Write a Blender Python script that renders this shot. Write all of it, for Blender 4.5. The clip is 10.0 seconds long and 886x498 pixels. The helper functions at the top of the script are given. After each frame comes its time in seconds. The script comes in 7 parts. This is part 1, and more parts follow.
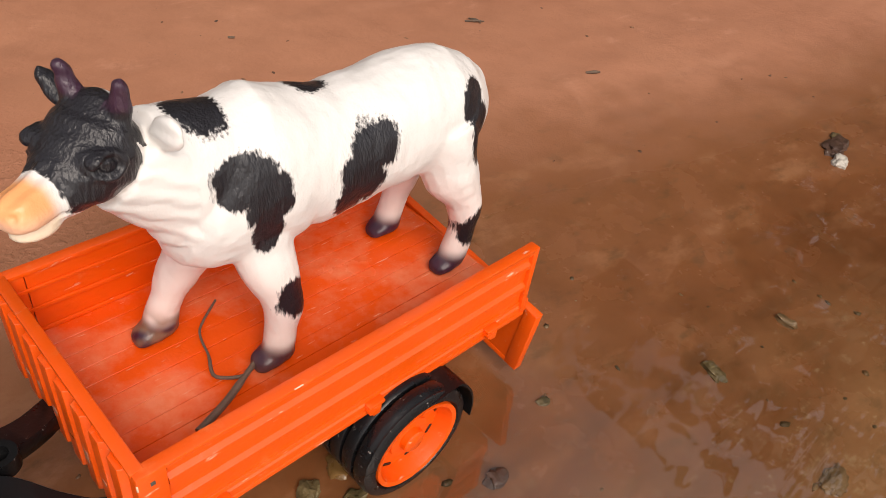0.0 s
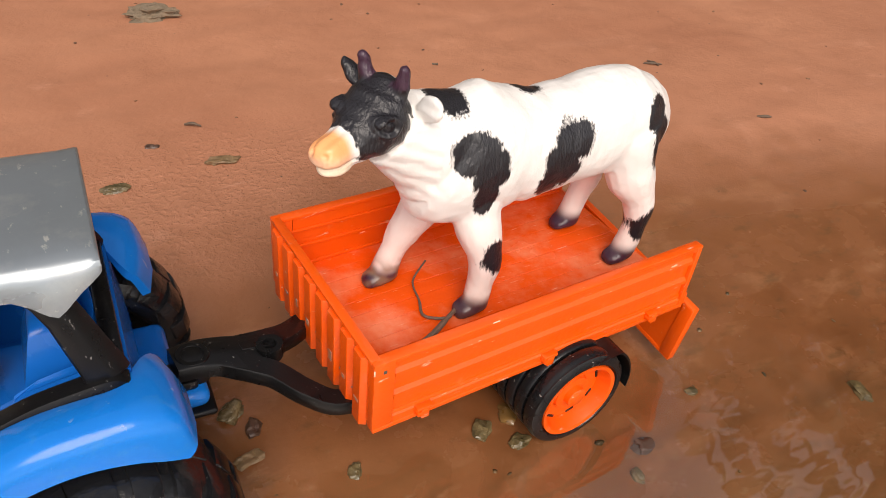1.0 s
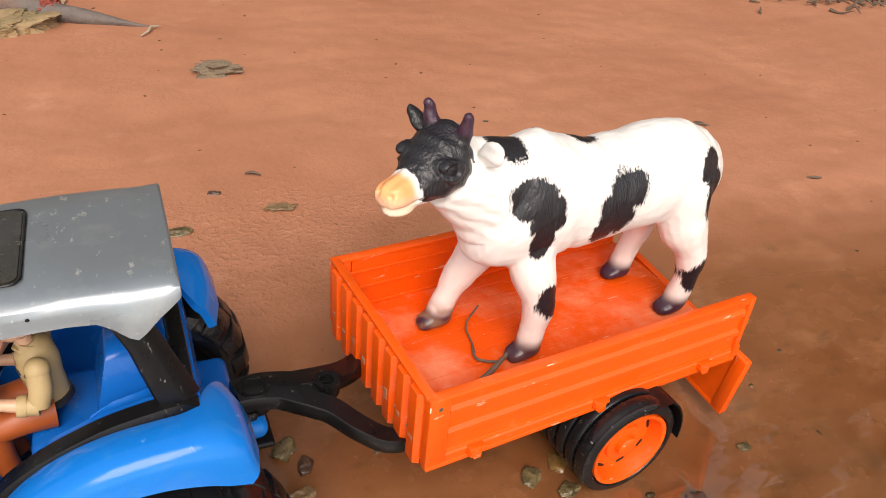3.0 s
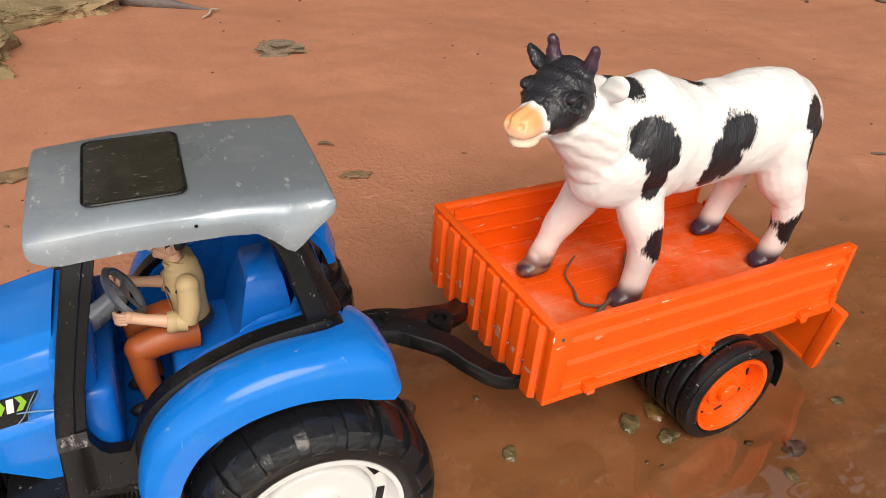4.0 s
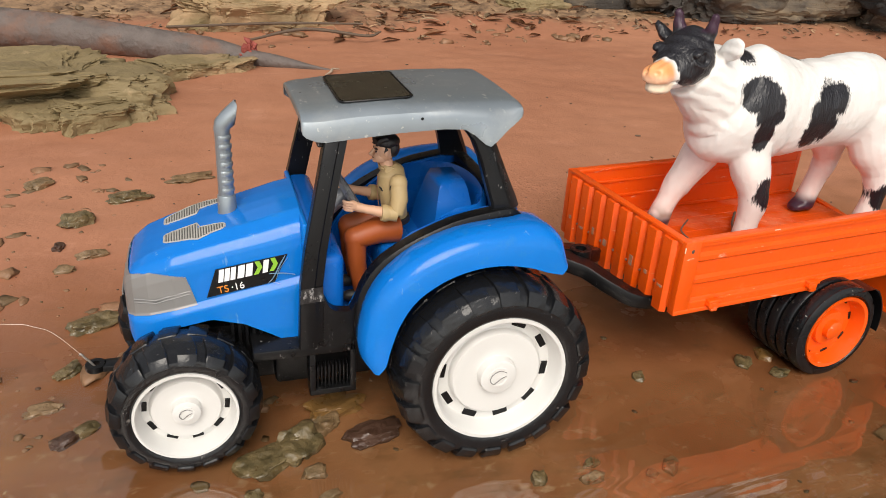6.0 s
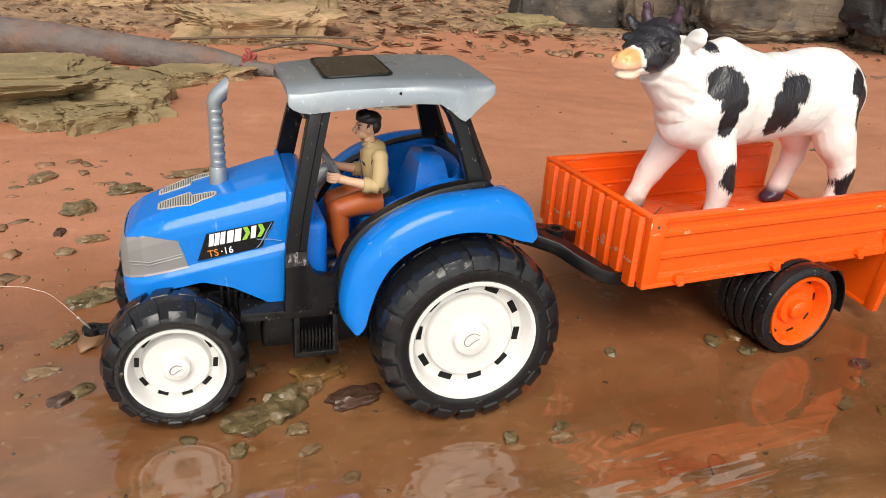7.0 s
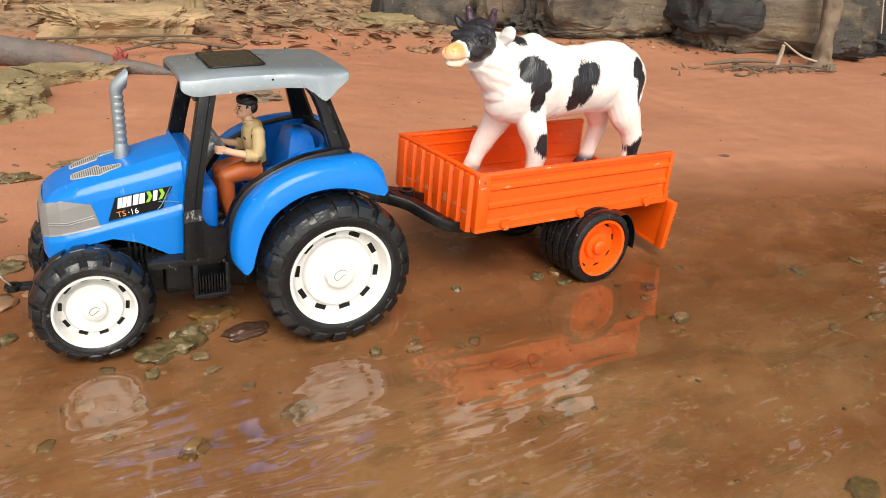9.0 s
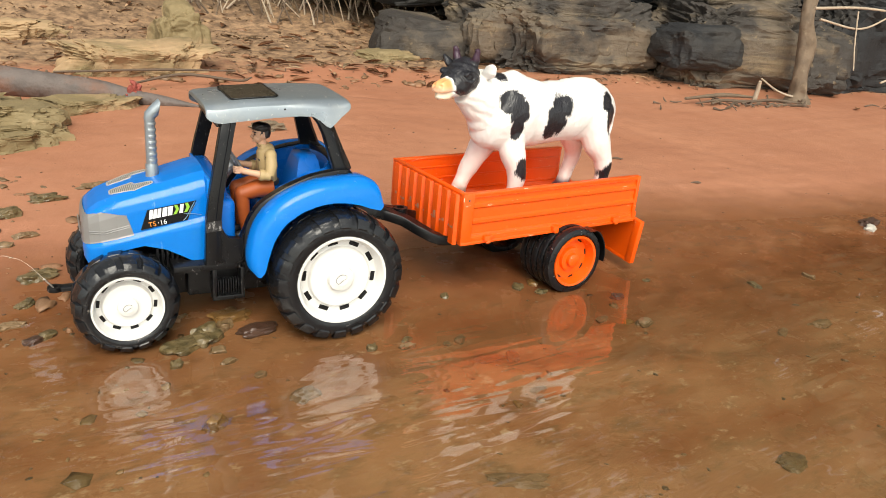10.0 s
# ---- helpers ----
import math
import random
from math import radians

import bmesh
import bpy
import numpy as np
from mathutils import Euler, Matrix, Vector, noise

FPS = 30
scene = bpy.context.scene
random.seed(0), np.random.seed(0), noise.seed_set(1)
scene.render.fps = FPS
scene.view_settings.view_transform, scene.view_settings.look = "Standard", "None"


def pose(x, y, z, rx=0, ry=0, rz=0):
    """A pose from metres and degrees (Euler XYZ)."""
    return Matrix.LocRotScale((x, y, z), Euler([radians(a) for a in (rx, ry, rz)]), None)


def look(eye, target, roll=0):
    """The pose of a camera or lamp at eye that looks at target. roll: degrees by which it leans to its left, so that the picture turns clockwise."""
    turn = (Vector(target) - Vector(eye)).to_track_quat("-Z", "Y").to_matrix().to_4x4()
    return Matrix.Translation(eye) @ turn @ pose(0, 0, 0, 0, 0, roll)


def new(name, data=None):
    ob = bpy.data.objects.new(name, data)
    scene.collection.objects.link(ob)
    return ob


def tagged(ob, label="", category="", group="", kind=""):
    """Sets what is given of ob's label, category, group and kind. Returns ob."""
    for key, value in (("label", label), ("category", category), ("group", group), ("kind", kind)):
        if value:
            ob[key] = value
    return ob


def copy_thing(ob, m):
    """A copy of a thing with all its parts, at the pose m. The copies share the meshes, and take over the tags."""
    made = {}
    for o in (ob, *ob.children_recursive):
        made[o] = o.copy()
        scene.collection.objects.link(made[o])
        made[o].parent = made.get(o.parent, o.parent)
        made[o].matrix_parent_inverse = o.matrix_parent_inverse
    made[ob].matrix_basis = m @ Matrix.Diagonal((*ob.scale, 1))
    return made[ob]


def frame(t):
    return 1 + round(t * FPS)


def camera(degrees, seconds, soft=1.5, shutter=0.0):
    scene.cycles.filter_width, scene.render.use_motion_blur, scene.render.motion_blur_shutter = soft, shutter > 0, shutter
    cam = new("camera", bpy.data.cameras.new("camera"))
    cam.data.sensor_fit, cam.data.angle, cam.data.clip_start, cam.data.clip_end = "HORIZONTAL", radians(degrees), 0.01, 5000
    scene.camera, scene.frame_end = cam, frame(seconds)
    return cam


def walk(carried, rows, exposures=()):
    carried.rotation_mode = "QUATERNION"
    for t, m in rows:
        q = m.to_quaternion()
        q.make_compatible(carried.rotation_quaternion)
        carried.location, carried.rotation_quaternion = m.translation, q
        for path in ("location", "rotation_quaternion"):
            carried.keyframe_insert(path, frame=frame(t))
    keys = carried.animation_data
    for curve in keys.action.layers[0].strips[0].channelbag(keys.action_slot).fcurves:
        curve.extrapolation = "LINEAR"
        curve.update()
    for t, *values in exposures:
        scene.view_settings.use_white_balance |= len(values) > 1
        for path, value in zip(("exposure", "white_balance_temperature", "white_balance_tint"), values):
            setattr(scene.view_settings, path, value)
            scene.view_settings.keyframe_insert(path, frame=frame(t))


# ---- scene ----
cam = camera(60.12, 10.0, soft=0.9)
PATH = [
    (0, (-0.0555, -0.1851, 0.3994), (0.1789, 0.0147, 0.1442), 9.28),
    (0.5, (-0.0974, -0.2225, 0.4167), (0.1087, 0.0122, 0.1668), 7.91),
    (1, (-0.1376, -0.2426, 0.4190), (0.0457, 0.0155, 0.1745), 6.57),
    (1.5, (-0.1158, -0.2479, 0.4279), (0.0581, 0.0228, 0.1903), 5.61),
    (2, (-0.1141, -0.2456, 0.4223), (0.0584, 0.0316, 0.1911), 5.07),
    (2.2, (-0.1158, -0.2442, 0.4248), (0.0554, 0.0346, 0.1946), 4.93),
    (3.3, (-0.1722, -0.2530, 0.4115), (0.0015, 0.0342, 0.1938), 5.68),
    (3.5, (-0.1831, -0.2530, 0.4078), (-0.0127, 0.0361, 0.1901), 5.02),
    (4, (-0.2186, -0.2513, 0.3820), (-0.0520, 0.0397, 0.1640), 5.17),
    (4.5, (-0.2232, -0.2150, 0.3390), (-0.0583, 0.0806, 0.1259), 5.94),
    (5, (-0.2597, -0.2303, 0.3327), (-0.1091, 0.0774, 0.1261), 4.89),
    (5.5, (-0.2687, -0.2516, 0.3120), (-0.1351, 0.0687, 0.1131), 3.21),
    (5.6, (-0.2736, -0.2533, 0.3096), (-0.1382, 0.0666, 0.1113), 3.45),
    (5.7, (-0.3145, -0.3144, 0.3298), (-0.1673, 0.0064, 0.1417), 3.81),
    (6.8, (-0.3420, -0.3779, 0.3063), (-0.1948, -0.0431, 0.1443), 3.62),
    (7, (-0.3321, -0.3935, 0.3067), (-0.1829, -0.0590, 0.1459), 3.70),
    (7.5, (-0.3382, -0.4195, 0.3088), (-0.1785, -0.0885, 0.1510), 3.50),
    (8, (-0.3592, -0.4493, 0.3244), (-0.1775, -0.1278, 0.1708), 3.90),
    (8.5, (-0.3673, -0.4807, 0.3316), (-0.1685, -0.1687, 0.1795), 4.45),
    (9, (-0.3805, -0.5193, 0.3256), (-0.1758, -0.2138, 0.1682), 4.71),
    (9.5, (-0.3966, -0.5576, 0.3379), (-0.1891, -0.2530, 0.1823), 4.94),
    (10, (-0.4228, -0.5980, 0.3406), (-0.2140, -0.2877, 0.1988), 4.96),
]
EXPOSURE = [(0.0, 0.42, 7100, 15), (2.0, 0.78, 7100, 14), (3.5, 0.70, 7050, 13), (4.5, 0.48, 6900, 11), (5.6, 0.46, 6850, 10), (7.0, 0.72, 6850, 10), (8.5, 0.83, 6900, 9), (10.0, 0.90, 6950, 5)]
walk(cam, [(t, look(e, g, r)) for t, e, g, r in PATH], EXPOSURE)

# ---- light ----
world = bpy.data.worlds.new("sky")
scene.world = world
world.use_nodes = True
wn = world.node_tree
sky = wn.nodes.new("ShaderNodeTexSky")
sky.sky_type = "NISHITA"
sky.sun_disc = False
sky.sun_elevation = radians(46)
sky.sun_rotation = radians(200)
hazy = wn.nodes.new("ShaderNodeHueSaturation")
hazy.inputs["Saturation"].default_value = 0.30
wn.links.new(sky.outputs[0], hazy.inputs["Color"])
wn.links.new(hazy.outputs[0], wn.nodes["Background"].inputs[0])
wn.nodes["Background"].inputs[1].default_value = 0.135
sun = new("sun", bpy.data.lights.new("sun", "SUN"))
sun.data.energy = 1.95
sun.data.angle = radians(38)
sun.data.color = (1.0, 0.95, 0.88)
sun.matrix_world = look((-1.0, -2.1, 2.6), (0, 0.2, 0))


# ---- materials ----
def mat(name, color, rough=0.5, metal=0.0, var=0.12, scale=60.0, bump=0.0, bscale=300.0, dirt=None, dirt_amount=0.0, dirt_scale=40.0, coat=0.0, spec=0.5, rvar=0.15, scuff=None, scuff_scale=(260, 60, 260), scuff_at=0.70):
    m = bpy.data.materials.new(name)
    m.use_nodes = True
    nt = m.node_tree
    n, l = nt.nodes, nt.links
    b = n["Principled BSDF"]
    b.inputs["Roughness"].default_value = rough
    b.inputs["Metallic"].default_value = metal
    b.inputs["Coat Weight"].default_value = coat
    b.inputs["Coat Roughness"].default_value = 0.08
    b.inputs["Specular IOR Level"].default_value = spec
    tc = n.new("ShaderNodeTexCoord")
    no = n.new("ShaderNodeTexNoise")
    no.inputs["Scale"].default_value = scale
    no.inputs["Detail"].default_value = 6
    l.new(tc.outputs["Object"], no.inputs["Vector"])
    mx = n.new("ShaderNodeMix")
    mx.data_type = "RGBA"
    mx.inputs[6].default_value = tuple(c * (1 - var) for c in color) + (1,)
    mx.inputs[7].default_value = tuple(min(1, c * (1 + var)) for c in color) + (1,)
    l.new(no.outputs[0], mx.inputs[0])
    out = mx.outputs[2]
    if dirt:
        nd = n.new("ShaderNodeTexNoise")
        nd.inputs["Scale"].default_value = dirt_scale
        nd.inputs["Detail"].default_value = 8
        nd.inputs["Roughness"].default_value = 0.65
        l.new(tc.outputs["Object"], nd.inputs["Vector"])
        rp = n.new("ShaderNodeMapRange")
        rp.inputs[1].default_value = 0.66 - 0.25 * dirt_amount
        rp.inputs[2].default_value = 0.80 - 0.15 * dirt_amount
        rp.inputs[4].default_value = min(1.0, 0.35 + dirt_amount * 0.6)
        l.new(nd.outputs[0], rp.inputs[0])
        m2 = n.new("ShaderNodeMix")
        m2.data_type = "RGBA"
        m2.inputs[7].default_value = dirt + (1,)
        l.new(rp.outputs[0], m2.inputs[0])
        l.new(out, m2.inputs[6])
        out = m2.outputs[2]
    if scuff:
        mp = n.new("ShaderNodeMapping")
        mp.inputs["Scale"].default_value = scuff_scale
        mp.inputs["Rotation"].default_value = (0.4, 0.3, 0.5)
        l.new(tc.outputs["Object"], mp.inputs[0])
        ns = n.new("ShaderNodeTexNoise")
        ns.inputs["Scale"].default_value = 1.0
        ns.inputs["Detail"].default_value = 4
        ns.inputs["Roughness"].default_value = 0.6
        l.new(mp.outputs[0], ns.inputs["Vector"])
        rs = n.new("ShaderNodeMapRange")
        rs.inputs[1].default_value, rs.inputs[2].default_value, rs.inputs[4].default_value = scuff_at, scuff_at + 0.07, 0.75
        l.new(ns.outputs[0], rs.inputs[0])
        m3 = n.new("ShaderNodeMix")
        m3.data_type = "RGBA"
        m3.inputs[7].default_value = scuff + (1,)
        l.new(rs.outputs[0], m3.inputs[0])
        l.new(out, m3.inputs[6])
        out = m3.outputs[2]
    l.new(out, b.inputs["Base Color"])
    rr = n.new("ShaderNodeMapRange")
    rr.inputs[3].default_value = max(0.02, rough - rvar)
    rr.inputs[4].default_value = min(1.0, rough + rvar)
    l.new(no.outputs[0], rr.inputs[0])
    l.new(rr.outputs[0], b.inputs["Roughness"])
    if bump:
        nb = n.new("ShaderNodeTexNoise")
        nb.inputs["Scale"].default_value = bscale
        nb.inputs["Detail"].default_value = 5
        l.new(tc.outputs["Object"], nb.inputs["Vector"])
        bp = n.new("ShaderNodeBump")
        bp.inputs["Strength"].default_value = 1.0
        bp.inputs["Distance"].default_value = bump
        l.new(nb.outputs[0], bp.inputs["Height"])
        l.new(bp.outputs[0], b.inputs["Normal"])
    return m


BLUE = mat("blue_plastic", (0.0002, 0.160, 0.57), 0.13, spec=0.30, var=0.08, scale=35, dirt=(0.035, 0.20, 0.46), dirt_amount=0.30, dirt_scale=60, bump=0.00015, bscale=120, scuff=(0.14, 0.29, 0.52), scuff_scale=(190, 190, 50), scuff_at=0.67)
# darker base than BLUE, for cab inside, rear wall and rear bumper
BLUE_IN = mat("darker_blue_plastic", (0.0005, 0.105, 0.43), 0.24, spec=0.3, var=0.08, scale=35, scuff=(0.25, 0.35, 0.5), scuff_scale=(200, 200, 50), scuff_at=0.73)
BLACK = mat("black_plastic", (0.006, 0.006, 0.0065), 0.30, var=0.3, scale=90, dirt=(0.045, 0.04, 0.036), dirt_amount=0.10, dirt_scale=120, bump=0.0001, bscale=500, spec=0.24, rvar=0.1, scuff=(0.22, 0.21, 0.20), scuff_scale=(330, 330, 150), scuff_at=0.66)
RUBBER = mat("black_rubber", (0.008, 0.0083, 0.0095), 0.21, var=0.3, scale=70, dirt=(0.05, 0.043, 0.038), dirt_amount=0.10, dirt_scale=90, bump=0.0006, bscale=220, spec=0.42, rvar=0.16, scuff=(0.20, 0.18, 0.16), scuff_scale=(200, 320, 200), scuff_at=0.68)
SILVER = mat("silver_paint", (0.262, 0.297, 0.322), 0.33, metal=0.55, var=0.36, scale=13, rvar=0.2, dirt=(0.46, 0.46, 0.44), dirt_amount=0.45, dirt_scale=17, bump=0.0002, bscale=90, scuff=(0.62, 0.61, 0.57), scuff_scale=(190, 90, 190), scuff_at=0.62)
GREY = mat("grey_plastic", (0.23, 0.225, 0.22), 0.38, metal=0.2, var=0.08, scale=40)
# dark base puts the shade between ribs and in the lock hole into colour
VENT = mat("shaded_vent_plastic", (0.07, 0.068, 0.062), 0.5, var=0.2)
RIB = mat("dusty_grey_plastic", (0.40, 0.385, 0.35), 0.5, var=0.15, scale=120)
DARK_GREY = mat("dark_grey_plastic", (0.19, 0.195, 0.205), 0.30, metal=0.4, var=0.15, scale=60)
SMOKE = mat("dark_skylight_plastic", (0.020, 0.018, 0.012), 0.24, var=0.4, scale=60, dirt=(0.055, 0.046, 0.028), dirt_amount=0.45, dirt_scale=90, scuff=(0.11, 0.10, 0.075), scuff_scale=(140, 320, 200), scuff_at=0.62)
WHITE = mat("white_plastic", (0.65, 0.64, 0.615), 0.36, var=0.03, scale=30, dirt=(0.45, 0.39, 0.32), dirt_amount=0.08, dirt_scale=50, scuff=(0.38, 0.32, 0.25), scuff_scale=(120, 120, 120), scuff_at=0.73)
ORANGE = mat("orange_paint", (0.80, 0.088, 0.003), 0.36, var=0.08, scale=50, dirt=(0.80, 0.22, 0.07), dirt_amount=0.20, dirt_scale=70, bump=0.00025, bscale=260, scuff=(0.80, 0.52, 0.36), scuff_scale=(60, 240, 240), scuff_at=0.67)
TYRE_WORN = mat("scuffed_rubber", (0.008, 0.008, 0.009), 0.28, var=0.3, scale=70, spec=0.32, scuff=(0.40, 0.37, 0.33), scuff_scale=(250, 250, 250), scuff_at=0.67, dirt=(0.12, 0.11, 0.10), dirt_amount=0.12, dirt_scale=130, bump=0.0002, bscale=400)
CHIP = mat("chipped_edge_paint", (0.78, 0.55, 0.42), 0.6, var=0.2, scale=300)
ORANGE_BED = mat("worn_orange_paint", (0.78, 0.085, 0.006), 0.22, var=0.10, scale=30, dirt=(0.80, 0.24, 0.12), dirt_amount=0.85, dirt_scale=20, bump=0.0003, bscale=220, scuff=(0.80, 0.36, 0.22), scuff_scale=(60, 520, 400), scuff_at=0.65)
GLUE = mat("dull_scraped_paint", (0.50, 0.17, 0.08), 0.5, var=0.5, scale=400, scuff=(0.30, 0.27, 0.26), scuff_scale=(420, 420, 200), scuff_at=0.50)
STEEL = mat("wire_metal", (0.6, 0.55, 0.5), 0.35, metal=0.8)
THREAD = mat("pale_thread", (0.7, 0.6, 0.5), 0.6)
TWIG = mat("twig_bark", (0.11, 0.075, 0.05), 0.75, var=0.35, scale=200, bump=0.0006, bscale=350)
BARK = mat("ragged_bark", (0.17, 0.125, 0.08), 0.75, var=0.5, scale=90, dirt=(0.06, 0.045, 0.03), dirt_amount=0.5, dirt_scale=110, bump=0.004, bscale=140)
PALE_TWIG = mat("dry_root", (0.38, 0.30, 0.22), 0.75, var=0.3, scale=120, bump=0.0008, bscale=200)
LEAF = mat("dead_leaf", (0.24, 0.105, 0.045), 0.6, var=0.5, scale=60, bump=0.001, bscale=120)
LEAF_PALE = mat("pale_dead_leaf", (0.36, 0.25, 0.15), 0.6, var=0.4, scale=60, bump=0.001, bscale=120)
STONE = mat("river_stone", (0.145, 0.105, 0.048), 0.30, var=0.5, scale=70, dirt=(0.034, 0.030, 0.012), dirt_amount=0.85, dirt_scale=75, bump=0.004, bscale=120, coat=0.25)
STONE_PALE = mat("pale_stone", (0.20, 0.125, 0.062), 0.42, var=0.4, scale=50, dirt=(0.085, 0.062, 0.026), dirt_amount=0.7, dirt_scale=70, bump=0.003, bscale=130, coat=0.2)
STONE_WHITE = mat("white_stone", (0.45, 0.41, 0.35), 0.4, var=0.15, scale=80, bump=0.001, bscale=200)
STONE_YELLOW = mat("ochre_stone", (0.19, 0.10, 0.03), 0.30, var=0.4, scale=60, dirt=(0.10, 0.055, 0.022), dirt_amount=0.5, dirt_scale=60, bump=0.002, bscale=100, coat=0.5)
STONE_BROWN = mat("brown_stone", (0.062, 0.030, 0.018), 0.45, var=0.5, scale=70, dirt=(0.30, 0.21, 0.12), dirt_amount=0.25, dirt_scale=80, bump=0.003, bscale=120, coat=0.2)
CLOD = mat("wet_mud_clod", (0.20, 0.080, 0.034), 0.35, var=0.4, scale=70, bump=0.002, bscale=120)
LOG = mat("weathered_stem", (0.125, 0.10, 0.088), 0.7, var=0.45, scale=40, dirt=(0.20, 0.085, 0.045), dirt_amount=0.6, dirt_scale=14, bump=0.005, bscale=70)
RED = mat("faded_red_cloth", (0.26, 0.055, 0.040), 0.7, var=0.4, scale=160, bump=0.002, bscale=160)


def mud_material():
    m = bpy.data.materials.new("red_mud")
    m.use_nodes = True
    nt = m.node_tree
    n, l = nt.nodes, nt.links
    b = n["Principled BSDF"]
    tc = n.new("ShaderNodeTexCoord")

    def noise_tex(scale, detail=6, rough=0.55, stretch=None):
        t = n.new("ShaderNodeTexNoise")
        t.inputs["Scale"].default_value = scale
        t.inputs["Detail"].default_value = detail
        t.inputs["Roughness"].default_value = rough
        if stretch:
            mp = n.new("ShaderNodeMapping")
            mp.inputs["Scale"].default_value = stretch
            mp.inputs["Rotation"].default_value = (0, 0, 0.35)
            l.new(tc.outputs["Object"], mp.inputs[0])
            l.new(mp.outputs[0], t.inputs["Vector"])
        else:
            l.new(tc.outputs["Object"], t.inputs["Vector"])
        return t.outputs[0]

    def ramp(v, a, bb, c=0.0, d=1.0):
        r = n.new("ShaderNodeMapRange")
        r.inputs[1].default_value, r.inputs[2].default_value, r.inputs[3].default_value, r.inputs[4].default_value = a, bb, c, d
        l.new(v, r.inputs[0])
        return r.outputs[0]

    def mix(f, a, bb):
        x = n.new("ShaderNodeMix")
        x.data_type = "RGBA"
        l.new(f, x.inputs[0])
        for i, v in ((6, a), (7, bb)):
            if isinstance(v, tuple):
                x.inputs[i].default_value = v + (1,)
            else:
                l.new(v, x.inputs[i])
        return x.outputs[2]

    big = noise_tex(3.0, 5)
    mid = noise_tex(22.0, 7, 0.6)
    fine = noise_tex(240.0, 6, 0.65)
    base = mix(ramp(big, 0.35, 0.65), (0.425, 0.186, 0.103), (0.36, 0.147, 0.079))
    base = mix(ramp(mid, 0.48, 0.80, 0, 0.4), base, (0.28, 0.105, 0.048))
    base = mix(ramp(fine, 0.58, 0.8, 0, 0.55), base, (0.46, 0.205, 0.112))
    streak = noise_tex(5.0, 7, 0.6, (0.6, 2.6, 1))
    base = mix(ramp(streak, 0.60, 0.74, 0, 0.45), base, (0.52, 0.255, 0.155))
    base = mix(ramp(noise_tex(7.5, 9, 0.72, (1, 1.7, 1)), 0.60, 0.66, 0, 0.38), base, (0.55, 0.27, 0.17))
    base = mix(ramp(noise_tex(5.0, 5, 0.6, (1.2, 9.0, 1)), 0.66, 0.71, 0, 0.30), base, (0.57, 0.29, 0.19))
    base = mix(ramp(noise_tex(330.0, 2, 0.5), 0.73, 0.78, 0, 0.6), base, (0.16, 0.07, 0.035))
    # wet band along the water, by the distance from the water's edge stored on the sheet
    at = n.new("ShaderNodeAttribute")
    at.attribute_name = "wet"
    wob = n.new("ShaderNodeMath")
    wob.operation = "MULTIPLY_ADD"
    l.new(mid, wob.inputs[0])
    wob.inputs[1].default_value = 0.5
    l.new(at.outputs["Fac"], wob.inputs[2])
    wet = ramp(wob.outputs[0], 0.42, 1.0)
    dark = mix(ramp(mid, 0.3, 0.7), (0.165, 0.062, 0.023), (0.235, 0.090, 0.036))
    dark = mix(ramp(noise_tex(13.0, 7, 0.62, (1, 1.8, 1)), 0.54, 0.68, 0, 0.55), dark, (0.33, 0.155, 0.075))
    dark = mix(ramp(noise_tex(31.0, 7, 0.65, (1, 1.8, 1)), 0.56, 0.68, 0, 0.6), dark, (0.105, 0.052, 0.021))
    base = mix(wet, base, dark)
    li = n.new("ShaderNodeAttribute")
    li.attribute_name = "litter"
    scraps = mix(ramp(noise_tex(30.0, 8, 0.75), 0.40, 0.62), (0.12, 0.07, 0.04), (0.40, 0.25, 0.14))
    lf = n.new("ShaderNodeMath")
    lf.operation = "MULTIPLY_ADD"
    l.new(noise_tex(9.0, 6, 0.7), lf.inputs[0])
    lf.inputs[1].default_value = 0.8
    l.new(li.outputs["Fac"], lf.inputs[2])
    base = mix(ramp(lf.outputs[0], 0.6, 0.95), base, scraps)
    hu = n.new("ShaderNodeAttribute")
    hu.attribute_name = "humus"
    base = mix(hu.outputs["Fac"], base, mix(ramp(noise_tex(16.0, 8, 0.7), 0.42, 0.66), (0.030, 0.021, 0.014), (0.15, 0.095, 0.05)))
    bd = n.new("ShaderNodeAttribute")
    bd.attribute_name = "bed"
    silty = mix(ramp(noise_tex(7.0, 6, 0.6, (1, 1.5, 1)), 0.40, 0.62), (0.38, 0.205, 0.098), (0.26, 0.110, 0.044))
    silty = mix(ramp(noise_tex(24.0, 8, 0.68, (1, 2.0, 1)), 0.52, 0.66, 0, 0.55), silty, (0.105, 0.078, 0.032))
    silty = mix(ramp(noise_tex(55.0, 6, 0.7, (1, 1.6, 1)), 0.58, 0.68, 0, 0.8), silty, (0.50, 0.37, 0.22))
    base = mix(bd.outputs["Fac"], base, silty)
    # darker mud colour along the narrow dips
    cut = n.new("ShaderNodeAttribute")
    cut.attribute_name = "rill"
    base = mix(ramp(cut.outputs["Fac"], 0.15, 0.9, 0, 0.5), base, (0.095, 0.045, 0.020))
    l.new(base, b.inputs["Base Color"])
    sm = n.new("ShaderNodeMath")
    sm.operation = "MULTIPLY_ADD"
    l.new(wet, sm.inputs[0])
    sm.inputs[1].default_value = -0.34
    rm = ramp(mid, 0.3, 0.7, 0.52, 0.66)
    l.new(rm, sm.inputs[2])
    l.new(sm.outputs[0], b.inputs["Roughness"])
    add = n.new("ShaderNodeMath")
    add.operation = "MULTIPLY_ADD"
    l.new(noise_tex(70.0, 8, 0.62), add.inputs[0])
    add.inputs[1].default_value = 1.0
